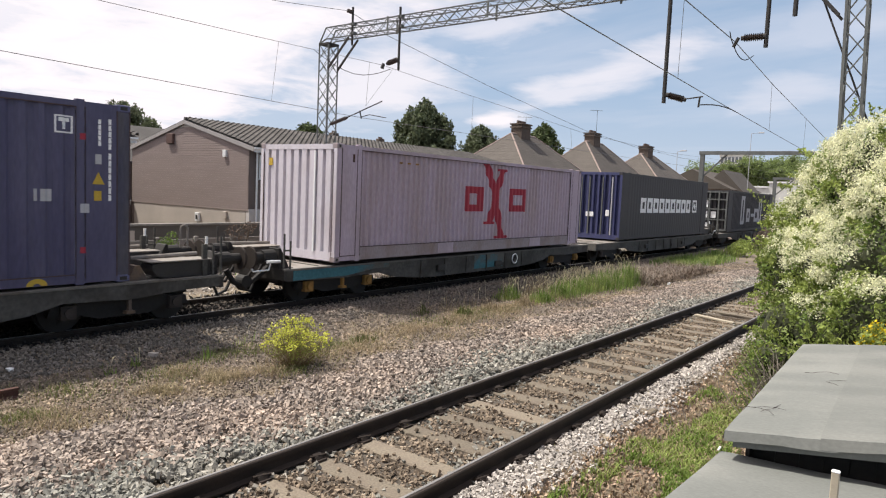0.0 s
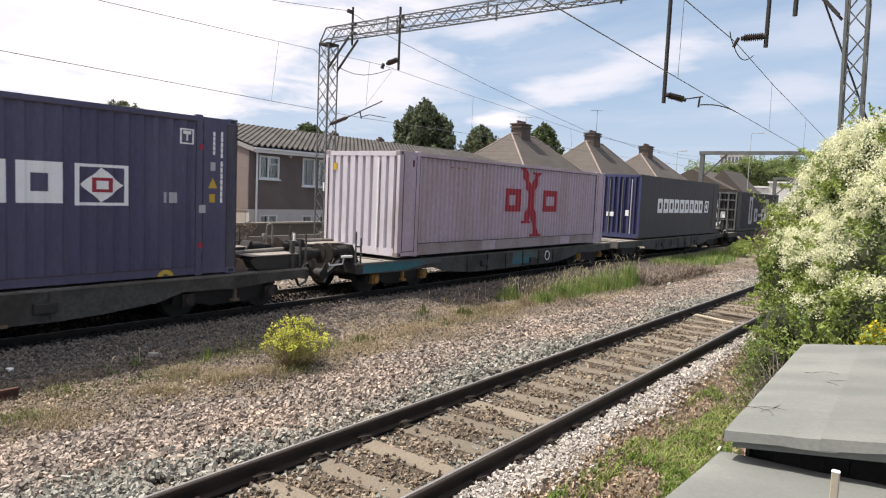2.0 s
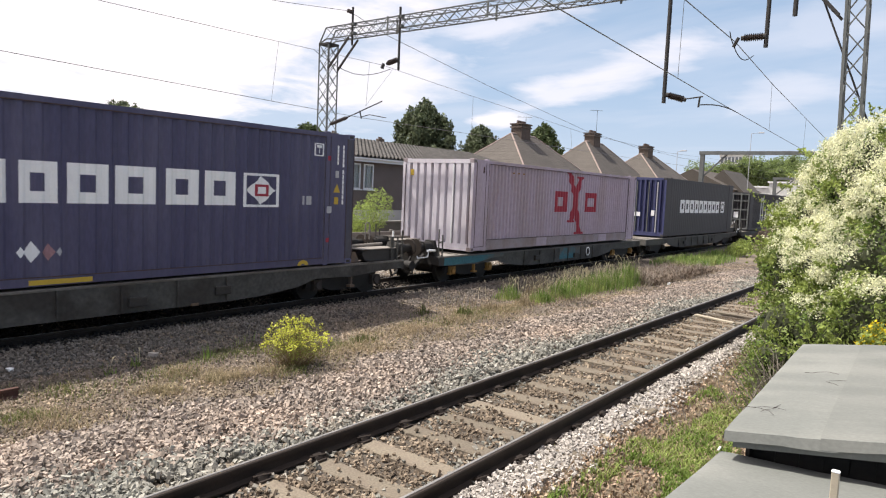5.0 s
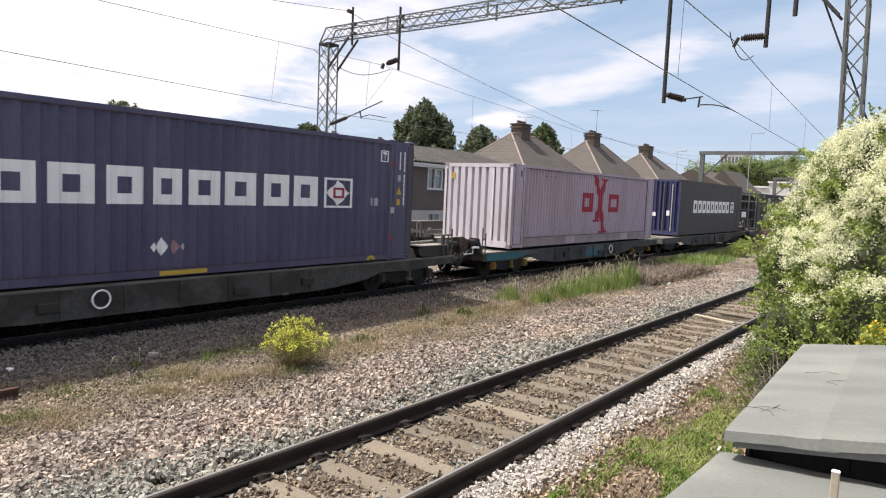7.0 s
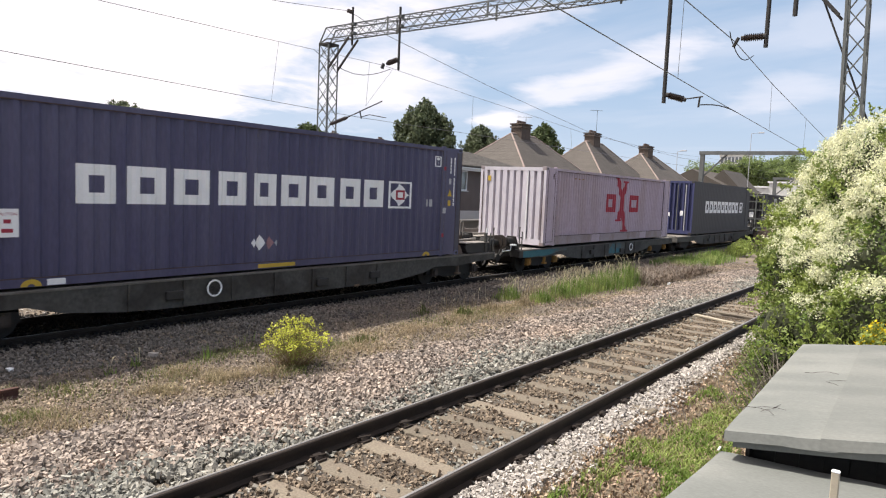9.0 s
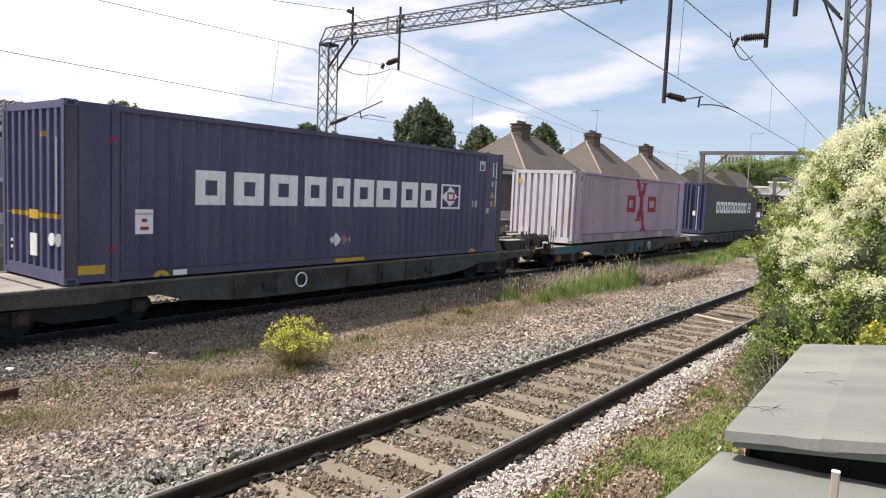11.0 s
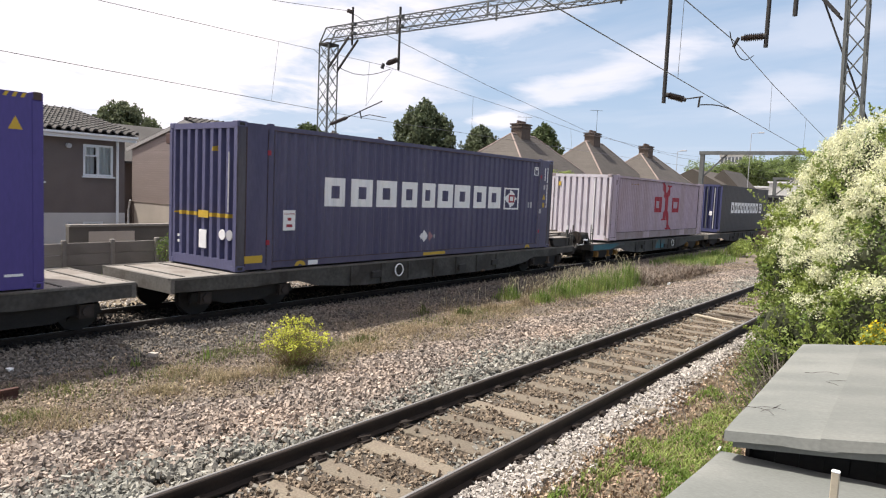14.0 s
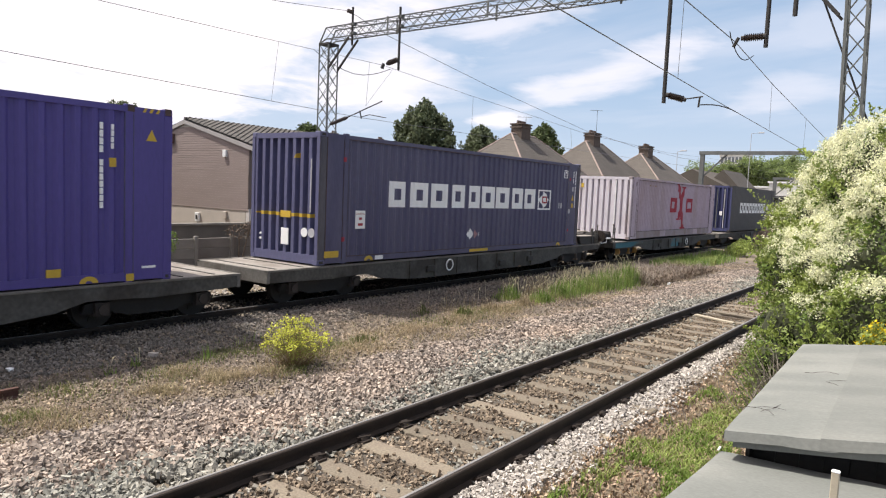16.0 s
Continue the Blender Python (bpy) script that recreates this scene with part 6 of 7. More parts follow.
def hipped_house(x, y, T, label, stretch=3.8, mast=1.2):
    gz = -1.2
    h = thing("semi_detached_house", (x, y, gz), label, "house", "hipped houses")
    E, o = 4.6, 4.6
    T = T - gz
    L_, C_ = stretch, 1.45                      # ridge length, chimney along it
    bm = bmesh.new()
    open_wall(bm, -4.0, L_ + 4.0, 0, E, [(-2.6, -1.1, 2.7, 3.9), (L_ + 1.0, L_ + 2.5, 2.7, 3.9)], x=4.1)
    part("wall", bm, M_render, h, "pale rendered wall")
    block("wall_side", -4.1, 3.84, -4.0, -3.75, 0, E, M_render, h)
    block("wall_back", -4.1, -3.85, -3.74, L_ + 3.74, 0, E, M_render, h)
    block("wall_side", -4.1, 3.84, L_ + 3.75, L_ + 4.0, 0, E, M_render, h)
    for a in (-2.6, L_ + 1.0):
        w = window(h, a, a + 1.5, 2.7, 3.9, (0.5,), None, False)
        w.location = (4.1, 0, 0)
    bm = bmesh.new()
    a = [bm.verts.new(p) for p in ((-o, -o, E), (o, -o, E), (o, L_ + o, E), (-o, L_ + o, E), (0, 0, T), (0, L_, T))]
    for f in ((0, 1, 4), (1, 2, 5, 4), (2, 3, 5), (3, 0, 4, 5), (3, 2, 1, 0)):
        bm.faces.new([a[i] for i in f])
    part("roof", bm, M_slate, h, "brown tiled hipped roof")
    # courses of tiles, each lapping the one below
    cv, cf = [], []
    for c0, c1, t0, t1 in (((-o, -o, E), (o, -o, E), (0, 0, T), (0, 0, T)), ((o, -o, E), (o, L_ + o, E), (0, 0, T), (0, L_, T)), ((o, L_ + o, E), (-o, L_ + o, E), (0, L_, T), (0, L_, T))):
        c0, c1, t0, t1 = (np.array(v, float) for v in (c0, c1, t0, t1))
        nrm = np.cross(c1 - c0, t0 - c0)
        nrm /= np.linalg.norm(nrm)
        n_c = 30
        for k in range(n_c):
            a_, b_ = k / n_c, (k + 1.0) / n_c
            base = len(cv)
            jog = rng_roof.uniform(0.016, 0.020)
            cv += [c0 + (t0 - c0) * a_ + nrm * jog, c1 + (t1 - c1) * a_ + nrm * jog, c1 + (t1 - c1) * b_ + nrm * 0.012, c0 + (t0 - c0) * b_ + nrm * 0.012,
                   c0 + (t0 - c0) * a_ + nrm * 0.005, c1 + (t1 - c1) * a_ + nrm * 0.005]
            cf += [(base, base + 1, base + 2, base + 3), (base + 4, base + 5, base + 1, base)]
    tagged(fast_quads("tile_mass", np.array(cv), np.array(cf), M_hip_face, h), "weathered brown roof tiles", kind="stuff")
    for p, q in (((o, -o, E), (0, 0, T)), ((-o, -o, E), (0, 0, T)), ((o, L_ + o, E), (0, L_, T)), ((0, 0, T), (0, L_, T))):
        bm = bmesh.new()
        p, q = Vector(p), Vector(q)
        m = max(1, round((q - p).length / 0.4))
        for k in range(m):
            bar(bm, p.lerp(q, k / m), p.lerp(q, (k + 0.96) / m), 0.075, 6)
        part("hip_tiles", bm, M_hip, h, "pale mortared hip tiles")
    bm = bmesh.new()
    box(bm, -0.5, 0.5, C_ - 0.72, C_ + 0.72, T - 1.4, T + 0.78)
    ch = part("chimney", bm, M_brick, h, "brown brick chimney stack")
    bm = bmesh.new()
    box(bm, -0.58, 0.58, C_ - 0.8, C_ + 0.8, T + 0.52, T + 0.64)
    box(bm, -0.6, 0.6, C_ - 0.82, C_ + 0.82, T + 0.78, T + 0.88)
    part("corbel", bm, M_brick, ch)
    for q in (-0.5, -0.17, 0.17, 0.5):
        bm = bmesh.new()
        bar(bm, (0, C_ + q, T + 0.88), (0, C_ + q, T + 1.12), 0.14, 8, 0.12)
        part("chimney_pot", bm, M_pot, ch)
    if mast:
        aerial(h, 0.1, C_ + 0.55, T + 0.5, mast, 0.6)
    return h


hipped_house(-29.3, 47.6, 7.4, "pale semi-detached house with brown hipped roof and chimney", 3.8, 1.0)
hipped_house(-28.9, 60.4, 7.85, "semi-detached house with tall television aerial on the chimney", 3.8, 2.6)
hipped_house(-27.0, 69.6, 7.3, "plain semi-detached house with brown hipped roof", 3.8, 0)

# ---------------------------------------------------------------- boundary walls
fence = thing("concrete_fence", (-18.0, 0, 0), "weathered grey concrete panel fence behind the train", "fence", kind="structure")
bm = bmesh.new()
box(bm, -0.025, 0.025, -0.565, 0.565, 0, 0.292)
bmesh.ops.bevel(bm, geom=list(bm.edges), offset=0.012, segments=1, affect="EDGES", profile=0.5)
PANEL = mesh_of(bm, "panel", M_concrete)
bm = bmesh.new()
box(bm, -0.06, 0.06, -0.055, 0.055, -1.2, 0.84)
bmesh.ops.bevel(bm, geom=list(bm.edges), offset=0.015, segments=1, affect="EDGES", profile=0.5)
POST = mesh_of(bm, "post", M_concrete)
for k in range(-4, 32):
    y = 6.76 + 1.25 * k
    top = 0.0 + 0.006 * max(0, k)
    o = new("post", POST)
    o.parent = fence
    o.matrix_basis = pose(0.0, y, top, random.uniform(-1, 1), random.uniform(-1, 1), 0)
    for r in range(6):
        o = new("panel", PANEL)
        o.parent = fence
        o.matrix_basis = pose(random.uniform(-0.006, 0.006), y + 0.625, 0.478 + top - 0.3 * r, 0, random.uniform(-1.0, 1.0), 0)

wall = thing("garden_wall", (-22.0, 9.9, -1.2), "dark stained garden wall with pale coping", "wall", kind="structure")
block("wall_face", -0.1, 0.1, 0, 32, 0, 2.10, M_dark_wall, wall)
bm = bmesh.new()
for k in range(53):
    box(bm, -0.16, 0.16, k * 0.6, k * 0.6 + 0.59, 2.10, 2.17)
part("coping", bm, M_concrete, wall, "pale coping stones")
block("rendered_panel", 0.1, 0.13, 0.6, 2.1, 1.55, 1.95, M_render, wall, "pinkish rendered patch")

# ---------------------------------------------------------------- sheds in the foreground


def shed(label, x0, x1, y0, y1, top, thick, seam, fall=0.0, turn=0.0):
    """A low store with a felted roof: sheets with a lapped seam, turned down over the edges, above dark boards."""
    s = thing("felt_roofed_shed", (x0, y0, 0), label, "shed", "sheds by the line", turn=turn)
    w, d_ = x1 - x0, y1 - y0
    rng = np.random.default_rng(int(100 * y0))

    def felt(a, b, lift, name):
        bm = bmesh.new()
        nx, ny = 30, 34
        def z_at(x, y):
            edge = min(x, y, d_ - y) if a == 0 else min(y, d_ - y)
            return top + lift + 0.010 * noise.noise(Vector((x * 1.7, y * 1.5, y0))) + 0.0035 * noise.noise(Vector((x * 9, y * 2.5, 3 + y0))) - 0.012 * max(0, 1 - edge / 0.04) + fall * x
        g = [[bm.verts.new((a + (b - a) * i / nx, d_ * j / ny, z_at(a + (b - a) * i / nx, d_ * j / ny))) for j in range(ny + 1)] for i in range(nx + 1)]
        for i in range(nx):
            for j in range(ny):
                bm.faces.new((g[i][j], g[i + 1][j], g[i + 1][j + 1], g[i][j + 1]))
        again = lambda vs: [bm.verts.new(v.co) for v in vs]
        rim = again([g[i][0] for i in range(nx + 1)])
        low = [bm.verts.new((v.co.x, v.co.y - 0.012 - 0.004 * noise.noise(v.co * 6), v.co.z - thick * (0.92 + 0.12 * noise.noise(v.co * 3)))) for v in rim]
        for p, q, r, t in zip(rim, rim[1:], low[1:], low):
            bm.faces.new((p, t, r, q))
        rim = again([g[i][ny] for i in range(nx + 1)])
        low = [bm.verts.new((v.co.x, v.co.y + 0.012, v.co.z - thick)) for v in rim]
        for p, q, r, t in zip(rim, rim[1:], low[1:], low):
            bm.faces.new((p, q, r, t))
        if a == 0:
            rim = again([g[0][j] for j in range(ny + 1)])
            low = [bm.verts.new((v.co.x - 0.012, v.co.y, v.co.z - thick)) for v in rim]
            for p, q, r, t in zip(rim, rim[1:], low[1:], low):
                bm.faces.new((p, q, r, t))
        return part(name, bm, M_felt, s, "grey-green mineral felt", smooth=True)

    felt(0.0, seam + 0.08, 0.0, "felt_sheet")
    felt(seam, w, 0.006, "felt_sheet")
    bm = bmesh.new()
    prism(bm, [(0.02, top - thick + 0.03), (w, top - thick + 0.03 + fall * w), (w, top - 0.03 + fall * w), (0.02, top - 0.03)], "y", 0.02, d_ - 0.02)
    part("roof_board", bm, M_shed, s)
    bm = bmesh.new()
    prism(bm, [(0.04, top - thick - 0.045), (w, top - thick - 0.045 + fall * w), (w, top - thick + 0.028 + fall * w), (0.04, top - thick + 0.028)], "y", 0.03, 0.055)
    part("under_fascia", bm, M_felt, s, "felted lower edge under the roof")
    # boards coloured near black to hold the shade under the roof
    for k in range(int(w / 0.12)):
        block("board", 0.09 + k * 0.12, 0.205 + k * 0.12, 0.34, 0.36, -0.45, top - thick + 0.02, M_shed, s)
    for k in range(int((d_ - 0.45) / 0.12)):
        block("board", 0.07, 0.09, 0.36 + k * 0.12, 0.235 + k * 0.12, -0.45, top - thick + 0.02, M_shed, s)
    block("lining", 0.09, w, 0.36, d_ - 0.05, -0.45, top - thick, M_shed, s)
    return s


shed_a = shed("low shed with a grey-green felt roof beside the vine", -0.905, 2.2, 3.80, 6.73, 1.30, 0.058, 0.45, 0.14, 2.0)
shed_b = shed("low shed with a grey-green felt roof below the other roof", -1.096, 2.2, 0.707, 3.977, 1.12, 0.06, 0.80, 0.06, -2.4)
stake = thing("wooden_stake", (-0.29, 2.94, 1.10), "pale sawn stake standing on the felt roof", "stake")
bm = bmesh.new()
box(bm, -0.014, 0.014, -0.012, 0.012, 0.0, 0.40)
part("shaft", bm, M_pale_wood, stake, bevel=0.003)
bm = bmesh.new()
box(bm, -0.015, 0.015, -0.013, 0.013, 0.40, 0.407)
part("cap", bm, M_white_paint, stake, "white cap", bevel=0.003)
bm = bmesh.new()
bar(bm, (-0.968, 3.950, 1.118), (-0.960, 3.968, 1.136), 0.006, 6)
tagged(part("roof_clip", bm, M_white_paint), "small white clip at the corner of the felt roof", "clip")
rng = np.random.default_rng(77)
for cx, cy, n in ((-0.84, 4.2, 3), (-0.70, 5.2, 3)):
    bm = bmesh.new()
    for k in range(n):
        a = rng.uniform(-0.6, 0.6) + (0 if k % 2 else 1.0)
        p = Vector((cx + rng.uniform(-0.1, 0.15), cy + rng.uniform(-0.12, 0.12), 1.322 + 0.13 * (cx + 0.95)))
        for j in range(4):
            q = p + Vector((0.06 * math.cos(a), 0.06 * math.sin(a), rng.uniform(-0.004, 0.006)))
            bar(bm, p, q, 0.0016, 4, 0.001)
            p = q
            a += rng.uniform(-0.7, 0.7)
    tagged(part("dry_twig", bm, M_twig), "thin dry vine twigs on the felt roof", "twig", "twigs")

# ---------------------------------------------------------------- plants


def shell_points(rng, n, lobes, grow=1.0, deep=0.12):
    """Points in the outer shells of several uneven ellipsoids (x, y, z, rx, ry, rz)."""
    out = []
    vol = np.array([l[3] * l[5] + l[4] * l[5] for l in lobes])
    for l, k in zip(lobes, np.ceil(n * vol / vol.sum()).astype(int)):
        d = rng.normal(size=(k, 3))
        d /= np.linalg.norm(d, axis=1)[:, None]
        lump = 0.10 * np.sin(d[:, :1] * 7 + 2 * l[0]) * np.sin(d[:, 1:2] * 6 + l[1]) + 0.07 * np.sin(d[:, 2:] * 9 + 3 * l[2] + d[:, :1] * 5)
        r = grow * (1 + lump) - np.abs(rng.normal(0, deep, size=(k, 1)))
        out.append(np.array(l[:3]) + d * r * np.array(l[3:]))
    return np.concatenate(out)


# near-black filler added inside foliage; the shade of the hollows is its colour
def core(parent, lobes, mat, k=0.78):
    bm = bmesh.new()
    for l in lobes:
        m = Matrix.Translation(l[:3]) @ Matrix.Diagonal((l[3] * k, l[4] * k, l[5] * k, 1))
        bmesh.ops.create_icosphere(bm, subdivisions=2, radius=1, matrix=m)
    return part("woody_core", bm, mat, parent, "dark added filler for the shade inside the foliage")


def blades(name, mat, x, y, z, height, rng, parent=None, width=0.006, lean=0.35):
    """Grass blades, each bent once."""
    n = len(x)
    a = rng.uniform(0, math.tau, n)
    d = np.stack([np.cos(a), np.sin(a), np.zeros(n)], 1)
    s = np.stack([-np.sin(a), np.cos(a), np.zeros(n)], 1) * (width * rng.uniform(0.6, 1.4, n))[:, None]
    h = np.asarray(height)[:, None]
    l = (rng.uniform(0.2, 1.0, n) * lean)[:, None]
    b = np.stack([x, y, z], 1)
    up = np.array([0, 0, 1.0])
    m = b + up * h * 0.6 + d * h * l * 0.35
    t = b + up * h * 0.98 + d * h * l
    v = np.stack([b - s, b + s, m + s * 0.8, m - s * 0.8, t + s * 0.1, t - s * 0.1], 1).reshape(-1, 3)
    i = np.arange(n)[:, None] * 6
    f = np.concatenate([i + np.array([[0, 1, 2, 3]]), i + np.array([[3, 2, 4, 5]])])
    return fast_quads(name, v, f, mat, parent)


def vine():
    rng = np.random.default_rng(5)
    v = thing("flowering_vine", (0, 0, 0), "large climbing vine smothered in cream blossom", "bush")
    lobes = [(-2.80, 15.37, 2.05, 0.60, 0.8, 0.62), (-2.15, 14.64, 2.40, 0.78, 0.9, 0.78), (-1.55, 13.9, 2.85, 0.88, 0.9, 0.86), (-0.95, 13.1, 2.95, 1.02, 1.0, 1.02),
             (-2.88, 14.64, 1.30, 0.36, 0.5, 0.40), (-2.2, 13.9, 1.33, 0.86, 0.9, 0.88), (-1.35, 12.7, 1.5, 1.0, 1.0, 1.0), (-0.77, 11.9, 1.6, 0.92, 0.9, 0.92),
             (-2.21, 12.6, 0.45, 0.57, 0.7, 0.62), (-1.5, 11.85, 0.6, 0.70, 0.7, 0.70), (-0.82, 11.1, 0.85, 0.64, 0.6, 0.66), (-2.30, 11.9, 0.0, 0.40, 0.5, 0.40), (-0.2, 12.4, 2.3, 1.25, 1.2, 1.25),
             (0.2, 11.0, 1.2, 0.9, 0.8, 1.0), (-1.55, 10.9, 0.1, 0.42, 0.55, 0.45), (-1.15, 10.2, 0.25, 0.35, 0.5, 0.45)]
    lobes = [(l[0] + (0.32 if l[2] > 2.0 and l[0] < -2.0 else 0.13 if l[0] < -2.0 else 0.12 if l[0] < -1.3 else 0.0), *l[1:]) for l in lobes]
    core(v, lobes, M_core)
    p = shell_points(rng, 56000, lobes, 0.98)
    gap = np.array([noise.noise(Vector(q) * 2.4) for q in p])
    p = p[(p[:, 2] > -0.3) & (gap > -0.30)]
    leaves("foliage", M_leaf, p, rng.uniform(0.035, 0.085, len(p)), rng, v, up=np.array([-0.2, -0.1, -0.6]))
    # leafy young shoots that stand out of the mass on the track side and along the top
    young = []
    shoots = shell_points(rng, 420, lobes, 0.98, 0.05)
    shoots = np.concatenate([shoots[shoots[:, 2] > 0.2], np.array([-2.70, 14.85, 2.4]) + rng.normal(size=(14, 3)) * 0.16, np.array([-2.70, 14.9, 2.0]) + rng.normal(size=(14, 3)) * 0.2,
                             np.array([-2.86, 14.64, 1.45]) + rng.normal(size=(20, 3)) * 0.16, np.array([-2.62, 14.4, 0.7]) + rng.normal(size=(14, 3)) * 0.13])
    for q in shoots:
        d = rng.normal(size=(1, 3)) * 0.6 + np.array([-0.3, -0.2, 0.25])
        k = rng.random((70, 1))
        young.append(q + d * k * 0.34 + rng.normal(size=(70, 3)) * 0.07 * (1.1 - k))
    young = np.concatenate(young)
    leaves("young_foliage", M_young_leaf, young, rng.uniform(0.04, 0.085, len(young)), rng, v, up=np.array([-0.2, -0.1, -0.6]))
    # cream blossom in frothy drifts over the sunny upper faces, with leafy hollows between
    vol = np.array([l[3] * l[5] for l in lobes])
    heads = []
    for l, k in zip(lobes, np.ceil(8600 * vol / vol.sum()).astype(int)):
        d = rng.normal(size=(k, 3))
        d /= np.linalg.norm(d, axis=1)[:, None]
        q = np.array(l[:3]) + d * np.array(l[3:]) * rng.uniform(0.93, 1.08, (k, 1))
        sunny = d @ np.array([-0.50, -0.30, 0.81])
        drift = np.array([noise.noise(Vector((a * 1.15, b * 1.15, c * 1.15 + 4))) for a, b, c in q])
        fine = np.array([noise.noise(Vector((a * 5.0, b * 5.0, c * 5.0 + 9))) for a, b, c in q])
        mid = np.array([noise.noise(Vector((a * 2.7 + 5, b * 2.7, c * 2.7))) for a, b, c in q])
        keep = (1.0 * sunny + 1.6 * drift + 1.5 * mid + 0.3 * fine + 0.12 * (q[:, 2] - 1.6) - 0.16 * (q[:, 0] + 1.6) > 0.72) & (q[:, 2] > 0.85 + 0.9 * drift + 0.25 * rng.random(k))
        heads.append(q[keep])
    heads = np.concatenate(heads)
    trail = rng.normal(size=(len(heads), 1, 3)) * 0.06 + np.array([-0.02, -0.02, 0.0])
    spray = trail * rng.uniform(-1, 1, (len(heads), 60, 1)) + rng.normal(size=(len(heads), 60, 3)) * np.array([0.040, 0.040, 0.034])
    bloom = (heads[:, None] + spray).reshape(-1, 3)
    leaves("blossom", M_flower, bloom, rng.uniform(0.024, 0.046, len(bloom)), rng, v, aspect=0.5, up=np.array([-0.4, -0.2, 0.0]))
    # bare stems low down on the track side
    bm = bmesh.new()
    for _ in range(170):
        a = Vector((rng.uniform(-2.1, -1.2), rng.uniform(9.4, 11.6), -0.35))
        b = a + Vector((rng.uniform(-0.5, 0.4), rng.uniform(-0.6, 0.4), rng.uniform(0.3, 0.95)))
        m = a.lerp(b, 0.5) + Vector(rng.uniform(-0.15, 0.15, 3))
        bar(bm, a, m, 0.008, 4, 0.006, caps=False)
        bar(bm, m, b, 0.006, 4, 0.003, caps=False)
    part("bare_tangle", bm, M_hoary, v, "tangled bare grey stems")
    return v


vine()

rng = np.random.default_rng(8)
yb = thing("yellow_flowers", (-0.66, 9.9, 0.72), "cluster of bright yellow flowers among the vine", "flowers")
lobes = [(0, 0, 0.1, 0.24, 0.24, 0.30), (0.35, 0.1, 0.25, 0.26, 0.2, 0.28)]
p = shell_points(rng, 500, lobes, 1.0, 0.2)
leaves("petal_mass", M_yellow_flower, p, rng.uniform(0.03, 0.06, len(p)), rng, yb, aspect=0.95)
p = shell_points(rng, 1200, lobes, 0.95, 0.3)
leaves("foliage", M_young_leaf, p, rng.uniform(0.05, 0.09, len(p)), rng, yb)
bm = bmesh.new()
for k in range(24):
    a = Vector((rng.uniform(-0.15, 0.45), rng.uniform(-0.1, 0.15), -1.1))
    bar(bm, a, a + Vector((rng.uniform(-0.1, 0.1), rng.uniform(-0.1, 0.1), 1.25)), 0.006, 4, 0.003, caps=False)
part("stem_mass", bm, M_dead, yb)


def ragwort():
    """A rounded clump of thin stems with yellow heads on top."""
    rng = np.random.default_rng(9)
    b = thing("yellow_bush", (-8.02, 7.0, float(ground_z(-8.02, 7.0))), "bushy yellow-flowered weed on the gravel", "bush")
    bm = bmesh.new()
    tips = []
    for k in range(210):
        a, r = rng.uniform(0, math.tau), 0.56 * rng.random() ** 0.6
        h = 0.74 * math.sqrt(max(0.1, 1 - (r / 0.66) ** 2)) * rng.uniform(0.5, 1.12)
        base = Vector((0.10 * math.cos(a) * r * 2, 0.10 * math.sin(a) * r * 2, 0))
        tip = Vector((math.cos(a) * r, math.sin(a) * r, h))
        mid = base.lerp(tip, 0.5) + Vector((0, 0, -0.02)) + Vector(rng.uniform(-0.03, 0.03, 3))
        bar(bm, base, mid, 0.004, 3, 0.003, caps=False)
        bar(bm, mid, tip, 0.003, 3, 0.002, caps=False)
        tips.append(tip)
    part("stem_mass", bm, M_olive, b, "olive brown stems")
    tips = np.array(tips)
    q = np.repeat(tips, 13, 0) * rng.uniform(0.45, 1.0, (len(tips) * 13, 1)) + rng.normal(size=(len(tips) * 13, 3)) * 0.03
    leaves("foliage", M_olive_leaf, q, rng.uniform(0.02, 0.05, len(q)), rng, b, aspect=0.35)
    q = np.repeat(tips[tips[:, 2] > 0.34], 11, 0)
    q = q + rng.normal(size=q.shape) * 0.022
    leaves("flower_mass", M_yellow_leaf, q, rng.uniform(0.018, 0.036, len(q)), rng, b, aspect=0.95)
    return b


ragwort()


def grass_field(name, label, mat, n, x0, x1, y0, y1, h0, h1, seed, width=0.006, lean=0.4, lumps=0.0, lump_scale=0.9, lean_y=1.4):
    rng = np.random.default_rng(seed)
    x, y = spread(rng, n, x0, x1, y0, y1, lean_y)
    if lumps:
        g = np.array([noise.noise(Vector((a * lump_scale, b * lump_scale * 0.7, seed))) for a, b in zip(x, y)])
        keep = g > lumps + 0.12 * rng.normal(size=len(g))
        x, y = x[keep], y[keep]
    ob = blades(name, mat, x, y, ground_z(x, y), rng.uniform(h0, h1, len(x)), rng, None, width, lean)
    return tagged(ob, label, "grass", kind="stuff")


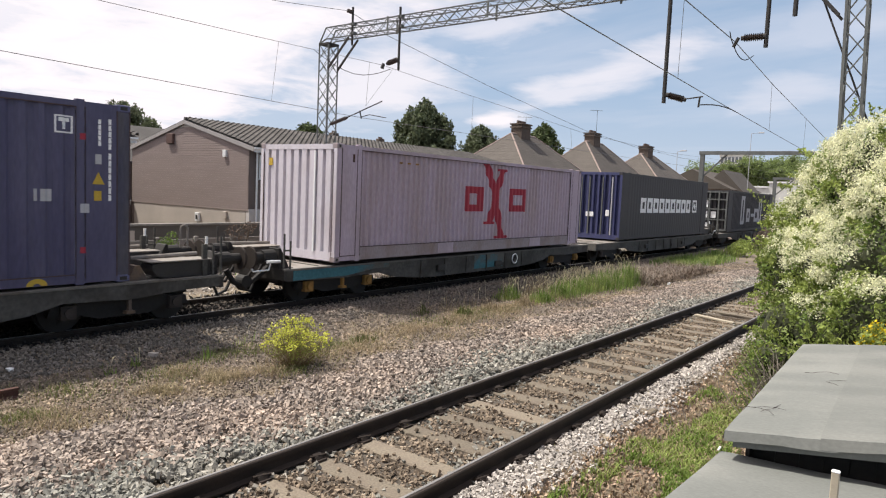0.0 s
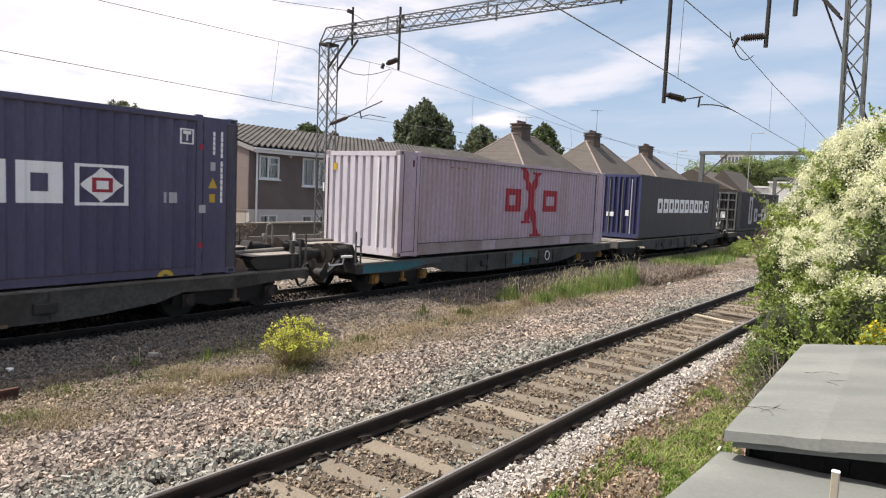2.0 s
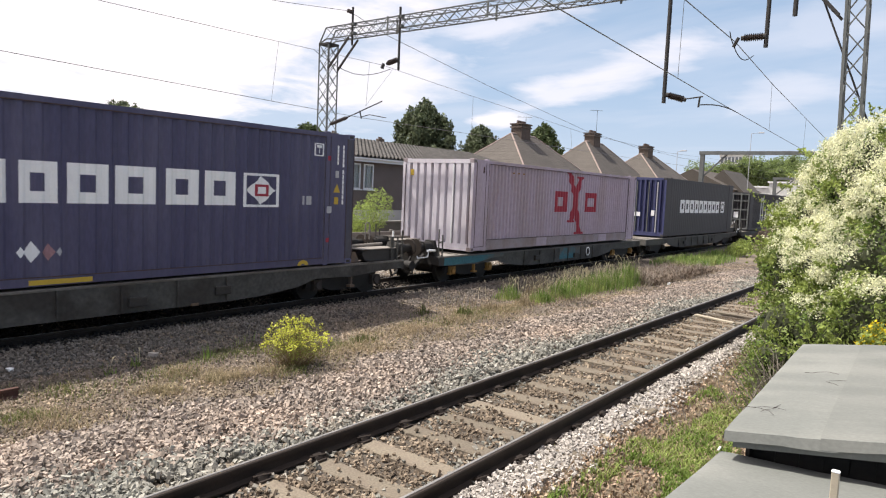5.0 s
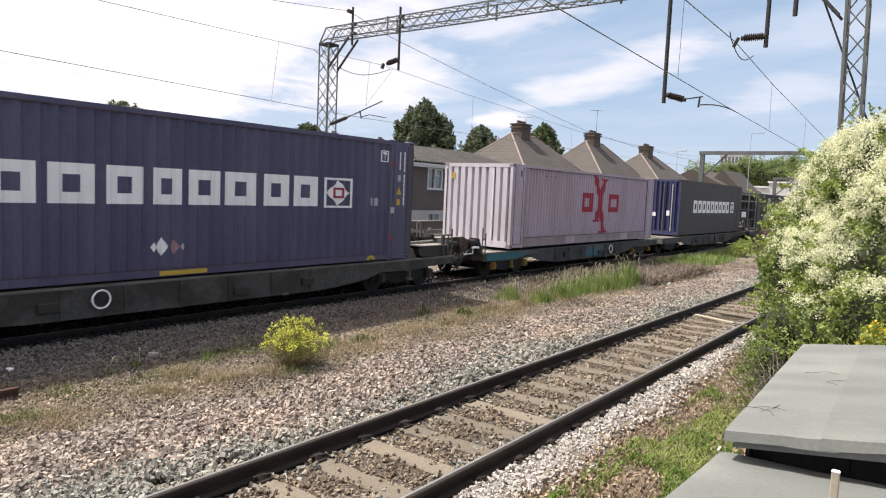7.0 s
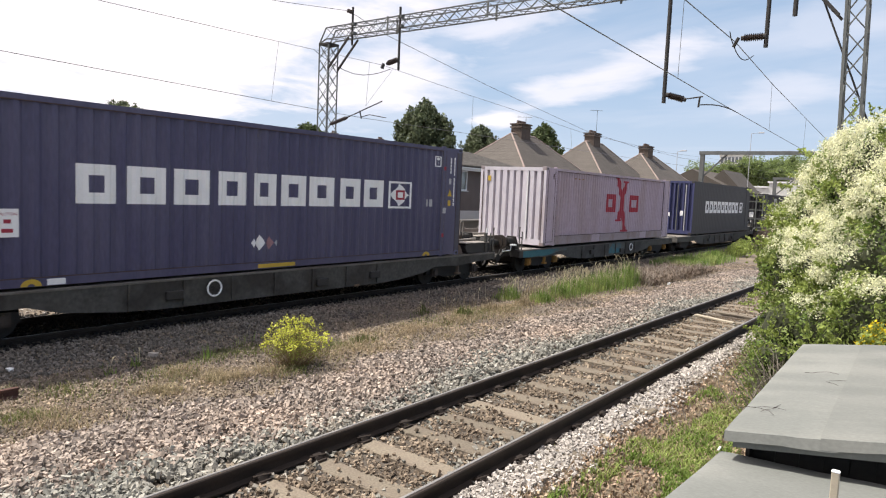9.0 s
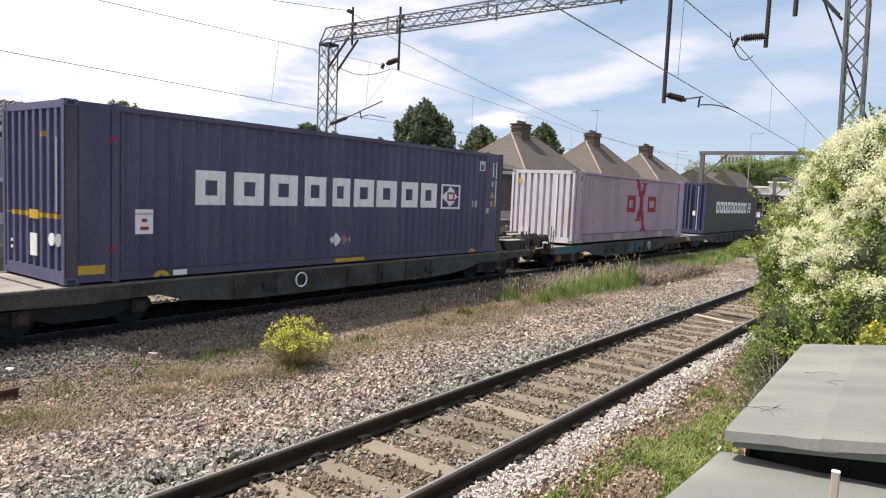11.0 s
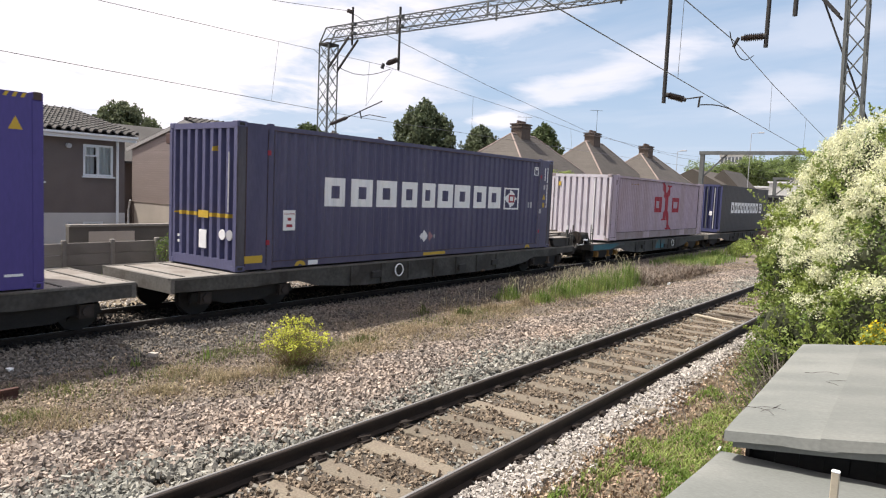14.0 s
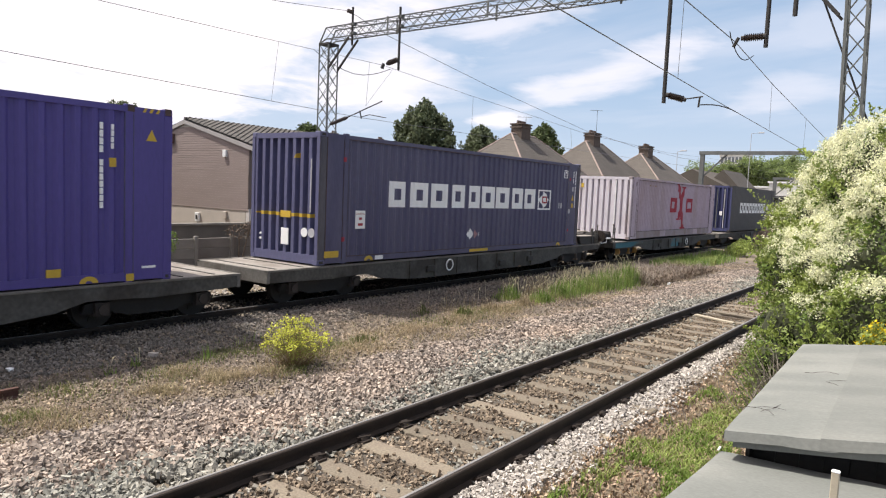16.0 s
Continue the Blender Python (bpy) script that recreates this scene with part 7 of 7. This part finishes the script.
def plumes(x, y, height, rng, parent):
    """Thin grass stalks that bend over at the top, each ending in a feathery seed head."""
    n = len(x)
    a = rng.uniform(0, math.tau, n)
    d = np.stack([np.cos(a), np.sin(a), np.zeros(n)], 1)
    h, l = height[:, None], rng.uniform(0.05, 0.28, n)[:, None]
    rows = []
    for k in (0.0, 0.35, 0.7, 0.88, 1.0, 1.1):
        rows.append(np.stack([x, y, np.zeros(n)], 1) + d * h * l * k ** 2.2 + np.array([0, 0, 1.0]) * h * (k - 0.16 * k ** 5))
    side = np.stack([-np.sin(a), np.cos(a), np.zeros(n)], 1)
    across = np.array([0.42, 0.91, 0]) * 0.5 + side * 0.5
    width = (0.003, 0.003, 0.003, 0.016, 0.013, 0.002)
    v = np.stack([p + across * w * e for p, w in zip(rows, width) for e in (-1, 1)], 1).reshape(-1, 3)
    i = np.arange(n)[:, None] * 12
    f = np.concatenate([i + np.array([[2 * k, 2 * k + 1, 2 * k + 3, 2 * k + 2]]) for k in range(5)])
    return fast_quads("seed_stalk_mass", v, f, M_straw, parent)


def tuft(x, y, n, r, h, seed, mat, label, seed_heads=0):
    rng = np.random.default_rng(seed)
    t = thing("grass_tuft", (x, y, float(ground_z(x, y))), label, "grass", "grass tufts")
    px_, py_ = rng.normal(0, 0.55 * r, n), rng.normal(0, 1.05 * r, n)
    hh = h * rng.uniform(0.2, 1.15, n) * np.exp(-0.5 * (px_ / r) ** 2 - 0.3 * (py_ / r) ** 2)
    blades("blade_mass", mat, px_, py_, np.zeros(n), hh, rng, t, 0.007, 0.45)
    if seed_heads:
        i = rng.integers(0, n, seed_heads)
        plumes(px_[i], py_[i], h * rng.uniform(0.95, 1.55, seed_heads), rng, t)
    return t


for k, (x, y, n, r, h, m, sh) in enumerate((
        (-8.75, 17.2, 650, 0.42, 0.46, M_grass, 70), (-8.95, 18.3, 900, 0.55, 0.52, M_grass, 110), (-8.80, 19.5, 1300, 0.62, 0.56, M_grass, 120), (-8.75, 20.6, 1300, 0.6, 0.60, M_grass, 100),
        (-8.60, 21.6, 900, 0.42, 0.80, M_grass, 40), (-9.3, 19.4, 160, 0.7, 0.50, M_dry_grass, 70), (-9.4, 17.2, 120, 0.5, 0.45, M_dry_grass, 50), (-9.42, 15.6, 300, 0.28, 0.50, M_grass, 34),
        (-8.63, 15.9, 420, 0.28, 0.38, M_grass, 16), (-8.64, 15.1, 200, 0.22, 0.30, M_dry_grass, 14), (-9.0, 16.4, 260, 0.4, 0.4, M_dry_grass, 40), (-8.77, 12.6, 220, 0.17, 0.30, M_grass_low, 5),
        (-8.75, 13.7, 260, 0.28, 0.26, M_dry_grass, 12), (-9.5, 13.4, 60, 0.5, 0.36, M_dry_grass, 12), (-9.5, 12.0, 90, 0.12, 0.30, M_grass_low, 3), (-8.5, 9.0, 140, 0.2, 0.18, M_grass_low, 6),
        (-9.3, 6.3, 24, 0.05, 0.34, M_grass, 2), (-9.6, 5.3, 24, 0.05, 0.30, M_grass, 3), (-9.4, 4.8, 20, 0.06, 0.22, M_grass, 2), (-9.2, 8.1, 40, 0.1, 0.22, M_grass, 3), (-9.8, 7.4, 40, 0.3, 0.22, M_grass, 6))):
    tuft(x, y, n, r, h, 200 + k, m, "tall green grass with pale seed heads beside the track" if h > 0.5 and m is M_grass else ("dry pale grass tuft on the gravel" if m is M_dry_grass else "small green grass tuft on the gravel"), sh)
def patch_field(name, label, mat, patches, h0, h1, seed, width, lean, stray):
    """Thin grass in uneven patches (x, y, half width, half length, blades) and strays between them."""
    rng = np.random.default_rng(seed)
    xs, ys = [rng.uniform(-9.9, -7.2, stray)], [2.5 + 26 * rng.random(stray) ** 1.4]
    for cx, cy, rx, ry, n in patches:
        lump = rng.normal(size=(9, 2)) * np.array([rx, ry]) * 0.55
        at = lump[rng.integers(0, 9, n)] + rng.normal(size=(n, 2)) * np.array([rx, ry]) * 0.33
        xs.append(cx + at[:, 0])
        ys.append(cy + at[:, 1])
    x, y = np.concatenate(xs), np.concatenate(ys)
    ob = blades(name, mat, x, y, ground_z(x, y), rng.uniform(h0, h1, len(x)), rng, None, width, lean)
    return tagged(ob, label, "grass", kind="stuff")


patch_field("dry_grass", "thin dry straw-coloured grass in patches on the path", M_dry_grass,
            ((-8.15, 5.75, 0.30, 0.4, 1300), (-8.25, 4.95, 0.25, 0.35, 600), (-8.67, 5.5, 0.3, 0.4, 600), (-7.95, 6.6, 0.3, 0.4, 700), (-8.2, 8.4, 0.5, 0.8, 1300), (-8.4, 10.5, 0.5, 0.9, 2000),
             (-8.6, 12.4, 0.5, 1.0, 2200), (-8.7, 14.2, 0.5, 1.0, 2400), (-8.6, 16.5, 0.5, 1.3, 2400), (-7.9, 3.4, 0.4, 0.4, 700)), 0.03, 0.12, 31, 0.0035, 1.5, 3500)
patch_field("thin_grass", "thin low green grass in patches on the path", M_grass_low,
            ((-8.28, 3.23, 0.22, 0.25, 500), (-7.9, 6.8, 0.3, 0.5, 600), (-8.9, 5.2, 0.4, 0.5, 500), (-9.3, 6.6, 0.4, 0.7, 700), (-9.0, 4.0, 0.5, 0.6, 500), (-8.6, 8.0, 0.4, 0.6, 800),
             (-8.7, 11.8, 0.5, 0.8, 700), (-8.8, 13.6, 0.5, 0.8, 800)), 0.03, 0.10, 32, 0.004, 1.1, 1500)
grass_field("grass", "bright green grass along the far trackside", M_grass, 9000, -10.4, -8.5, 28.5, 60.0, 0.18, 0.42, 33, 0.012, 0.5, -0.1, 0.3)
grass_field("scrub", "grey-brown dead scrub beside the track", M_dead, 5200, -9.6, -7.7, 21.8, 29.0, 0.10, 0.40, 34, 0.007, 2.2, -0.25, 0.5, 1.0)
grass_field("scrub", "pale dead grass stalks among the scrub", M_hoary, 2600, -9.8, -7.8, 21.5, 29.0, 0.15, 0.45, 38, 0.006, 1.6, -0.2, 0.5, 1.0)
rng = np.random.default_rng(35)
x, y = spread(rng, 74000, -2.75, -0.85, 4.0, 12.5)
g = np.array([noise.noise(Vector((a * 1.5, b * 1.05, 35))) for a, b in zip(x, y)]) + 0.12 * rng.normal(size=len(x))
thick_turf = ((y > 5.7) & (y < 7.6) & (x > -2.62)) | (x > -1.95) | ((y > 8.6) & (y < 9.8) & (x > -2.45))
keep = g > np.where(thick_turf, -0.22, 0.16)
x, y = x[keep], y[keep]
bank = blades("grass", M_bank_grass, x, y, ground_z(x, y), rng.uniform(0.03, 0.09, len(x)), rng, None, 0.0065, 1.1)
tagged(bank, "green grass in patches on the bank beside the sheds", "grass", kind="stuff")
grass_field("dry_grass", "dry litter and straw on the bank", M_dry_grass, 9000, -2.95, -1.4, 4.0, 14.0, 0.03, 0.10, 36, 0.005, 1.4, -0.05, 1.1)
grass_field("grass", "rough grass behind the train", M_grass, 5000, -20.5, -16.6, 4.0, 40.0, 0.1, 0.35, 37, 0.012, 0.6, -0.05, 0.4)
rng = np.random.default_rng(41)
x, y = spread(rng, 15000, -3.0, -1.2, 4.0, 14.0)
lt = leaves("leaf_litter", M_litter, np.stack([x, y, ground_z(x, y) + rng.uniform(0.005, 0.04, len(x))], 1), rng.uniform(0.03, 0.07, len(x)), rng, aspect=0.6, up=None)
tagged(lt, "brown fallen leaves on the bank", "leaves", kind="stuff")


def shrub(x, y, lobes, label, mat, seed, n=5000, leaf=0.09):
    rng = np.random.default_rng(seed)
    s = thing("shrub", (x, y, float(ground_z(x, y))), label, "shrub", "garden shrubs")
    p = shell_points(rng, n, lobes, 1.0, 0.25)
    leaves("foliage", mat, p, rng.uniform(0.6, 1.2, len(p)) * leaf, rng, s)
    bm = bmesh.new()
    for l in lobes:
        bar(bm, (0, 0, 0), l[:3], 0.03, 5, 0.01)
    part("stem_mass", bm, M_bark, s)
    return s


shrub(-19.6, 20.2, [(0.0, -0.6, 1.7, 0.6, 0.7, 0.6), (0, 0.4, 2.0, 0.7, 0.8, 0.7), (0, 1.2, 2.4, 0.6, 0.7, 0.9), (0, 0.3, 1.2, 0.7, 0.9, 0.8)], "bright yellow-green garden shrub behind the fence", M_shrub, 51)
shrub(-17.6, 10.55, [(0, 0, 0.85, 0.2, 0.3, 0.35), (0, 0.2, 1.1, 0.15, 0.2, 0.25)], "small weed growing against the concrete fence", M_leaf, 52, 500, 0.07)
shrub(-17.6, 13.0, [(0, 0, 1.3, 0.25, 0.5, 0.25), (0, 0.4, 1.45, 0.15, 0.3, 0.15)], "dry climbing weed over the concrete fence", M_dead, 53, 500, 0.06)
shrub(-17.2, 31.0, [(0, 0, 1.2, 1.0, 1.3, 1.2), (0.2, 1.0, 1.8, 0.9, 1.1, 1.1), (0, 2.2, 1.4, 1.0, 1.2, 1.0)], "green shrub behind the train", M_light_leaf, 54, 5000, 0.12)
shrub(-24.0, 46.0, [(0, 0, 4.0, 1.2, 1.4, 1.3), (0, 1.5, 4.3, 1.1, 1.2, 1.1)], "tall light green shrub before the hipped houses", M_young_leaf, 55, 3500, 0.16)


shrub(-9.3, 38.5, [(0, 0, 0.35, 0.5, 0.7, 0.4), (0.1, 0.8, 0.5, 0.4, 0.5, 0.45)], "low yellow-green weed beside the train", M_young_leaf, 56, 2500, 0.09)
shrub(-9.4, 47.0, [(0, 0, 0.7, 0.8, 2.4, 0.8), (0.3, 2.5, 0.8, 0.7, 2.2, 0.9)], "brown tangled bramble beside the far wagons", M_dead, 57, 4500, 0.12)


shrub(-2.30, 11.2, [(0, 0, 0.22, 0.26, 0.5, 0.30), (-0.16, 1.0, 0.28, 0.32, 0.5, 0.36), (0.16, -0.9, 0.16, 0.2, 0.4, 0.24), (-0.34, 2.0, 0.25, 0.28, 0.5, 0.36)], "straggling green weeds on the bank below the vine", M_leaf, 58, 2600, 0.05)


def tree(x, y, z0, top, rx, label, mat, seed, n=11000, leaf=0.32, low=0.50):
    """A trunk with limbs under a domed crown of many leafy clumps, with a ragged outline."""
    rng = np.random.default_rng(seed)
    t = thing("tree", (x, y, z0), label, "tree", "background trees")
    h = top - z0
    bm = bmesh.new()
    bar(bm, (0, 0, 0), (0, 0, h * 0.8), 0.3, 8, 0.08)
    lobes, inner = [], []
    for k in range(110):
        f = (k + 0.5) / 110
        a = k * 2.39996 + rng.uniform(-0.4, 0.4)
        r = rx * (max(0.0, 1 - ((f - 0.25) / 0.75) ** 2.4) ** 0.52 if f > 0.25 else 0.94 + 0.06 * f / 0.25)
        s = rx * rng.uniform(0.09, 0.22)
        r = max(0.0, r - s) * (rng.uniform(0.72, 1.0) if rng.random() < 0.75 else rng.uniform(1.04, 1.2))
        c = (math.cos(a) * r, math.sin(a) * r, h * low + h * (1 - low) * f * 0.94)
        lobes.append((*c, s, s, s * rng.uniform(0.9, 1.7)))
        if k % 4 == 0:
            bar(bm, (0, 0, max(h * 0.25, c[2] - h * 0.16)), c, 0.07, 5, 0.02)
    part("trunk", bm, M_bark, t)
    for f, q in ((0.2, 0.58), (0.42, 0.50), (0.60, 0.32)):
        inner.append((0, 0, h * low + h * (1 - low) * f, rx * q, rx * q, h * (1 - low) * 0.24))
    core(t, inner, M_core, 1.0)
    p = shell_points(rng, n, lobes, 1.04, 0.35)
    leaves("crown", mat, p, rng.uniform(0.45, 1.3, len(p)) * leaf, rng, t, up=np.array([0, 0, 0.7]))
    return t


tree(-38.4, 47.8, -1.2, 10.1, 2.95, "dark green rounded tree behind the roofs", M_tree_leaf, 1, 15000, 0.34)
tree(-45.4, 67.1, -1.2, 10.2, 2.9, "dark green tree behind the roofs", M_tree_leaf, 2)
tree(-41.2, 74.2, -1.2, 11.0, 2.8, "lighter green tree behind a chimney", M_mid_leaf, 3, 11000, 0.36)
tree(-54.3, 28.7, -1.2, 8.3, 3.2, "mid green spreading tree behind the terraced roofs", M_hazy_leaf, 4, 13000)
tree(-44.2, 39.4, -1.2, 7.7, 2.0, "dark green tree behind the terraced roofs", M_mid_leaf, 5, 9000)
tree(-41.0, 83.0, -1.2, 8.9, 2.2, "dark tree between the hipped roofs", M_tree_leaf, 6, 8000)

# ---------------------------------------------------------------- distance
rng = np.random.default_rng(61)
lobes = []
for k in range(330):
    x = -51.5 + 59.5 * rng.random()
    y = 175 + 25 * rng.random() + (x + 30) * 0.5
    top = 13.0 + 1.7 * min(1, max(0, (x + 44.5) / 3)) + 0.9 * noise.noise(Vector((x * 0.16, 0, 3))) + 0.45 * rng.normal()
    s = rng.uniform(1.1, 2.9)
    lobes.append((x, y, (top - s) * rng.uniform(0.45, 1.0) ** 0.5, s, s, s * rng.uniform(0.8, 1.2)))
p = shell_points(rng, 120000, lobes, 1.0, 0.25)
ob = leaves("far_woods", M_hill, p, rng.uniform(0.25, 0.6, len(p)), rng)
tagged(ob, "sunlit green belt of trees far down the line", "trees", kind="stuff")
# filler spheres added inside the far leaves, darker than them, and some trunks
bm = bmesh.new()
for l in lobes:
    bmesh.ops.create_icosphere(bm, subdivisions=1, radius=1, matrix=Matrix.Translation(l[:3]) @ Matrix.Diagonal((l[3] * 0.5, l[4] * 0.5, l[5] * 0.5, 1)))
for l in lobes[:60]:
    bar(bm, (l[0], l[1], -1.5), (l[0], l[1], l[2]), 0.3, 5, 0.2)
tagged(part("far_wood_stems", bm, M_mid_leaf), "added green filler spheres and trunks inside the far belt of trees", "trees", kind="stuff")

tower = thing("tower_block", (-80.0, 318.0, -2.0), "pale grey tower block far away above the trees", "building")
block("wall", -5.6, 5.6, -5, 5, 0, 25.4, M_far_wall, tower)
for r in range(8):
    for c in range(7):
        block("window", -5.1 + 1.5 * c, -3.95 + 1.5 * c, -5.05, -5.0, 1.2 + 3.0 * r, 3.7 + 3.0 * r, M_pane, tower)
block("roof_parapet", -5.8, 5.8, -5.2, 5.2, 25.4, 26.1, M_far_wall, tower)

ware = thing("warehouse", (-23.0, 122.0, -1.5), "low white industrial shed far down the line", "building")
block("wall", 1.5, 17.0, -4, 14, 0, 8.5, M_far_wall, ware)
block("wing", -1.4, 1.496, -4, 10, 0, 7.6, M_far_wall, ware)
block("annex", -3.7, -1.404, -4, 6, 0, 6.8, M_far_wall, ware)
for x0, x1, y1, z in ((1.3, 17.2, 14.2, 8.5), (-1.6, 1.29, 10.2, 7.6), (-3.9, -1.61, 6.2, 6.8)):
    block("parapet", x0, x1, -4.2, y1, z, z + 0.22, M_white_paint, ware, "white flat roof edge")
for k in range(6):
    block("roof_light", 3.0 + 2.2 * k, 4.4 + 2.2 * k, -3, 8, 8.72, 8.9, M_far_wall, ware)


def far_house(x, y, w, d_, e, r, label):
    h = thing("far_house", (x, y, -1.2), label, "house", "far houses")
    block("wall", -w / 2, w / 2, 0, d_, 0, e, M_far_brick, h, "brown wall")
    bm = bmesh.new()
    prism(bm, [(-w / 2 - 0.3, e - 0.1), (w / 2 + 0.3, e - 0.1), (0, r)], "y", -0.3, d_ + 0.3)
    part("roof", bm, M_slate, h, "brown pitched roof")
    return h


far_house(-28.0, 90.5, 9.5, 16.0, 5.6, 8.0, "brown roofed house far behind the train")
far_house(-25.0, 93.5, 5.0, 9.0, 5.3, 8.1, "brown roofed house with gable end far behind the train")


def street_lamp(x, y, z0, top, arm, label):
    s = thing("street_lamp", (x, y, z0), label, "street lamp", "street lamps")
    bm = bmesh.new()
    bar(bm, (0, 0, 0), (0, 0, top - z0), 0.05, 8, 0.03)
    part("column", bm, M_grey_paint, s)
    bm = bmesh.new()
    bar(bm, (0, 0, top - z0), (arm * 0.8, arm * 0.6, top - z0 + 0.15), 0.03, 6)
    part("arm", bm, M_grey_paint, s)
    bm = bmesh.new()
    box(bm, arm * 0.8 - 0.35, arm * 0.8 + 0.35, arm * 0.6 - 0.15, arm * 0.6 + 0.15, top - z0 + 0.08, top - z0 + 0.22)
    part("lantern", bm, M_grey_paint, s, bevel=0.03)
    return s


street_lamp(-22.7, 96.9, -1.0, 11.85, 1.3, "tall grey street lamp far behind the train")
street_lamp(-26.9, 80.8, -1.0, 8.3, 0.7, "grey street lamp behind the hipped houses")

# ---------------------------------------------------------------- movement


def motions():
    for ob, x, u, z in TRAIN:
        walk(ob, [(t, pose(x, S0 + V * t + u, z)) for t in (0.0, 4.0, 8.0, 12.0, 16.0)])
    for ws in WHEELS:
        at = ws.matrix_basis.translation.copy()
        walk(ws, [(0.2 * k, pose(at.x, at.y, at.z, -math.degrees(V * 0.2 * k / 0.365))) for k in range(81)])


motions()
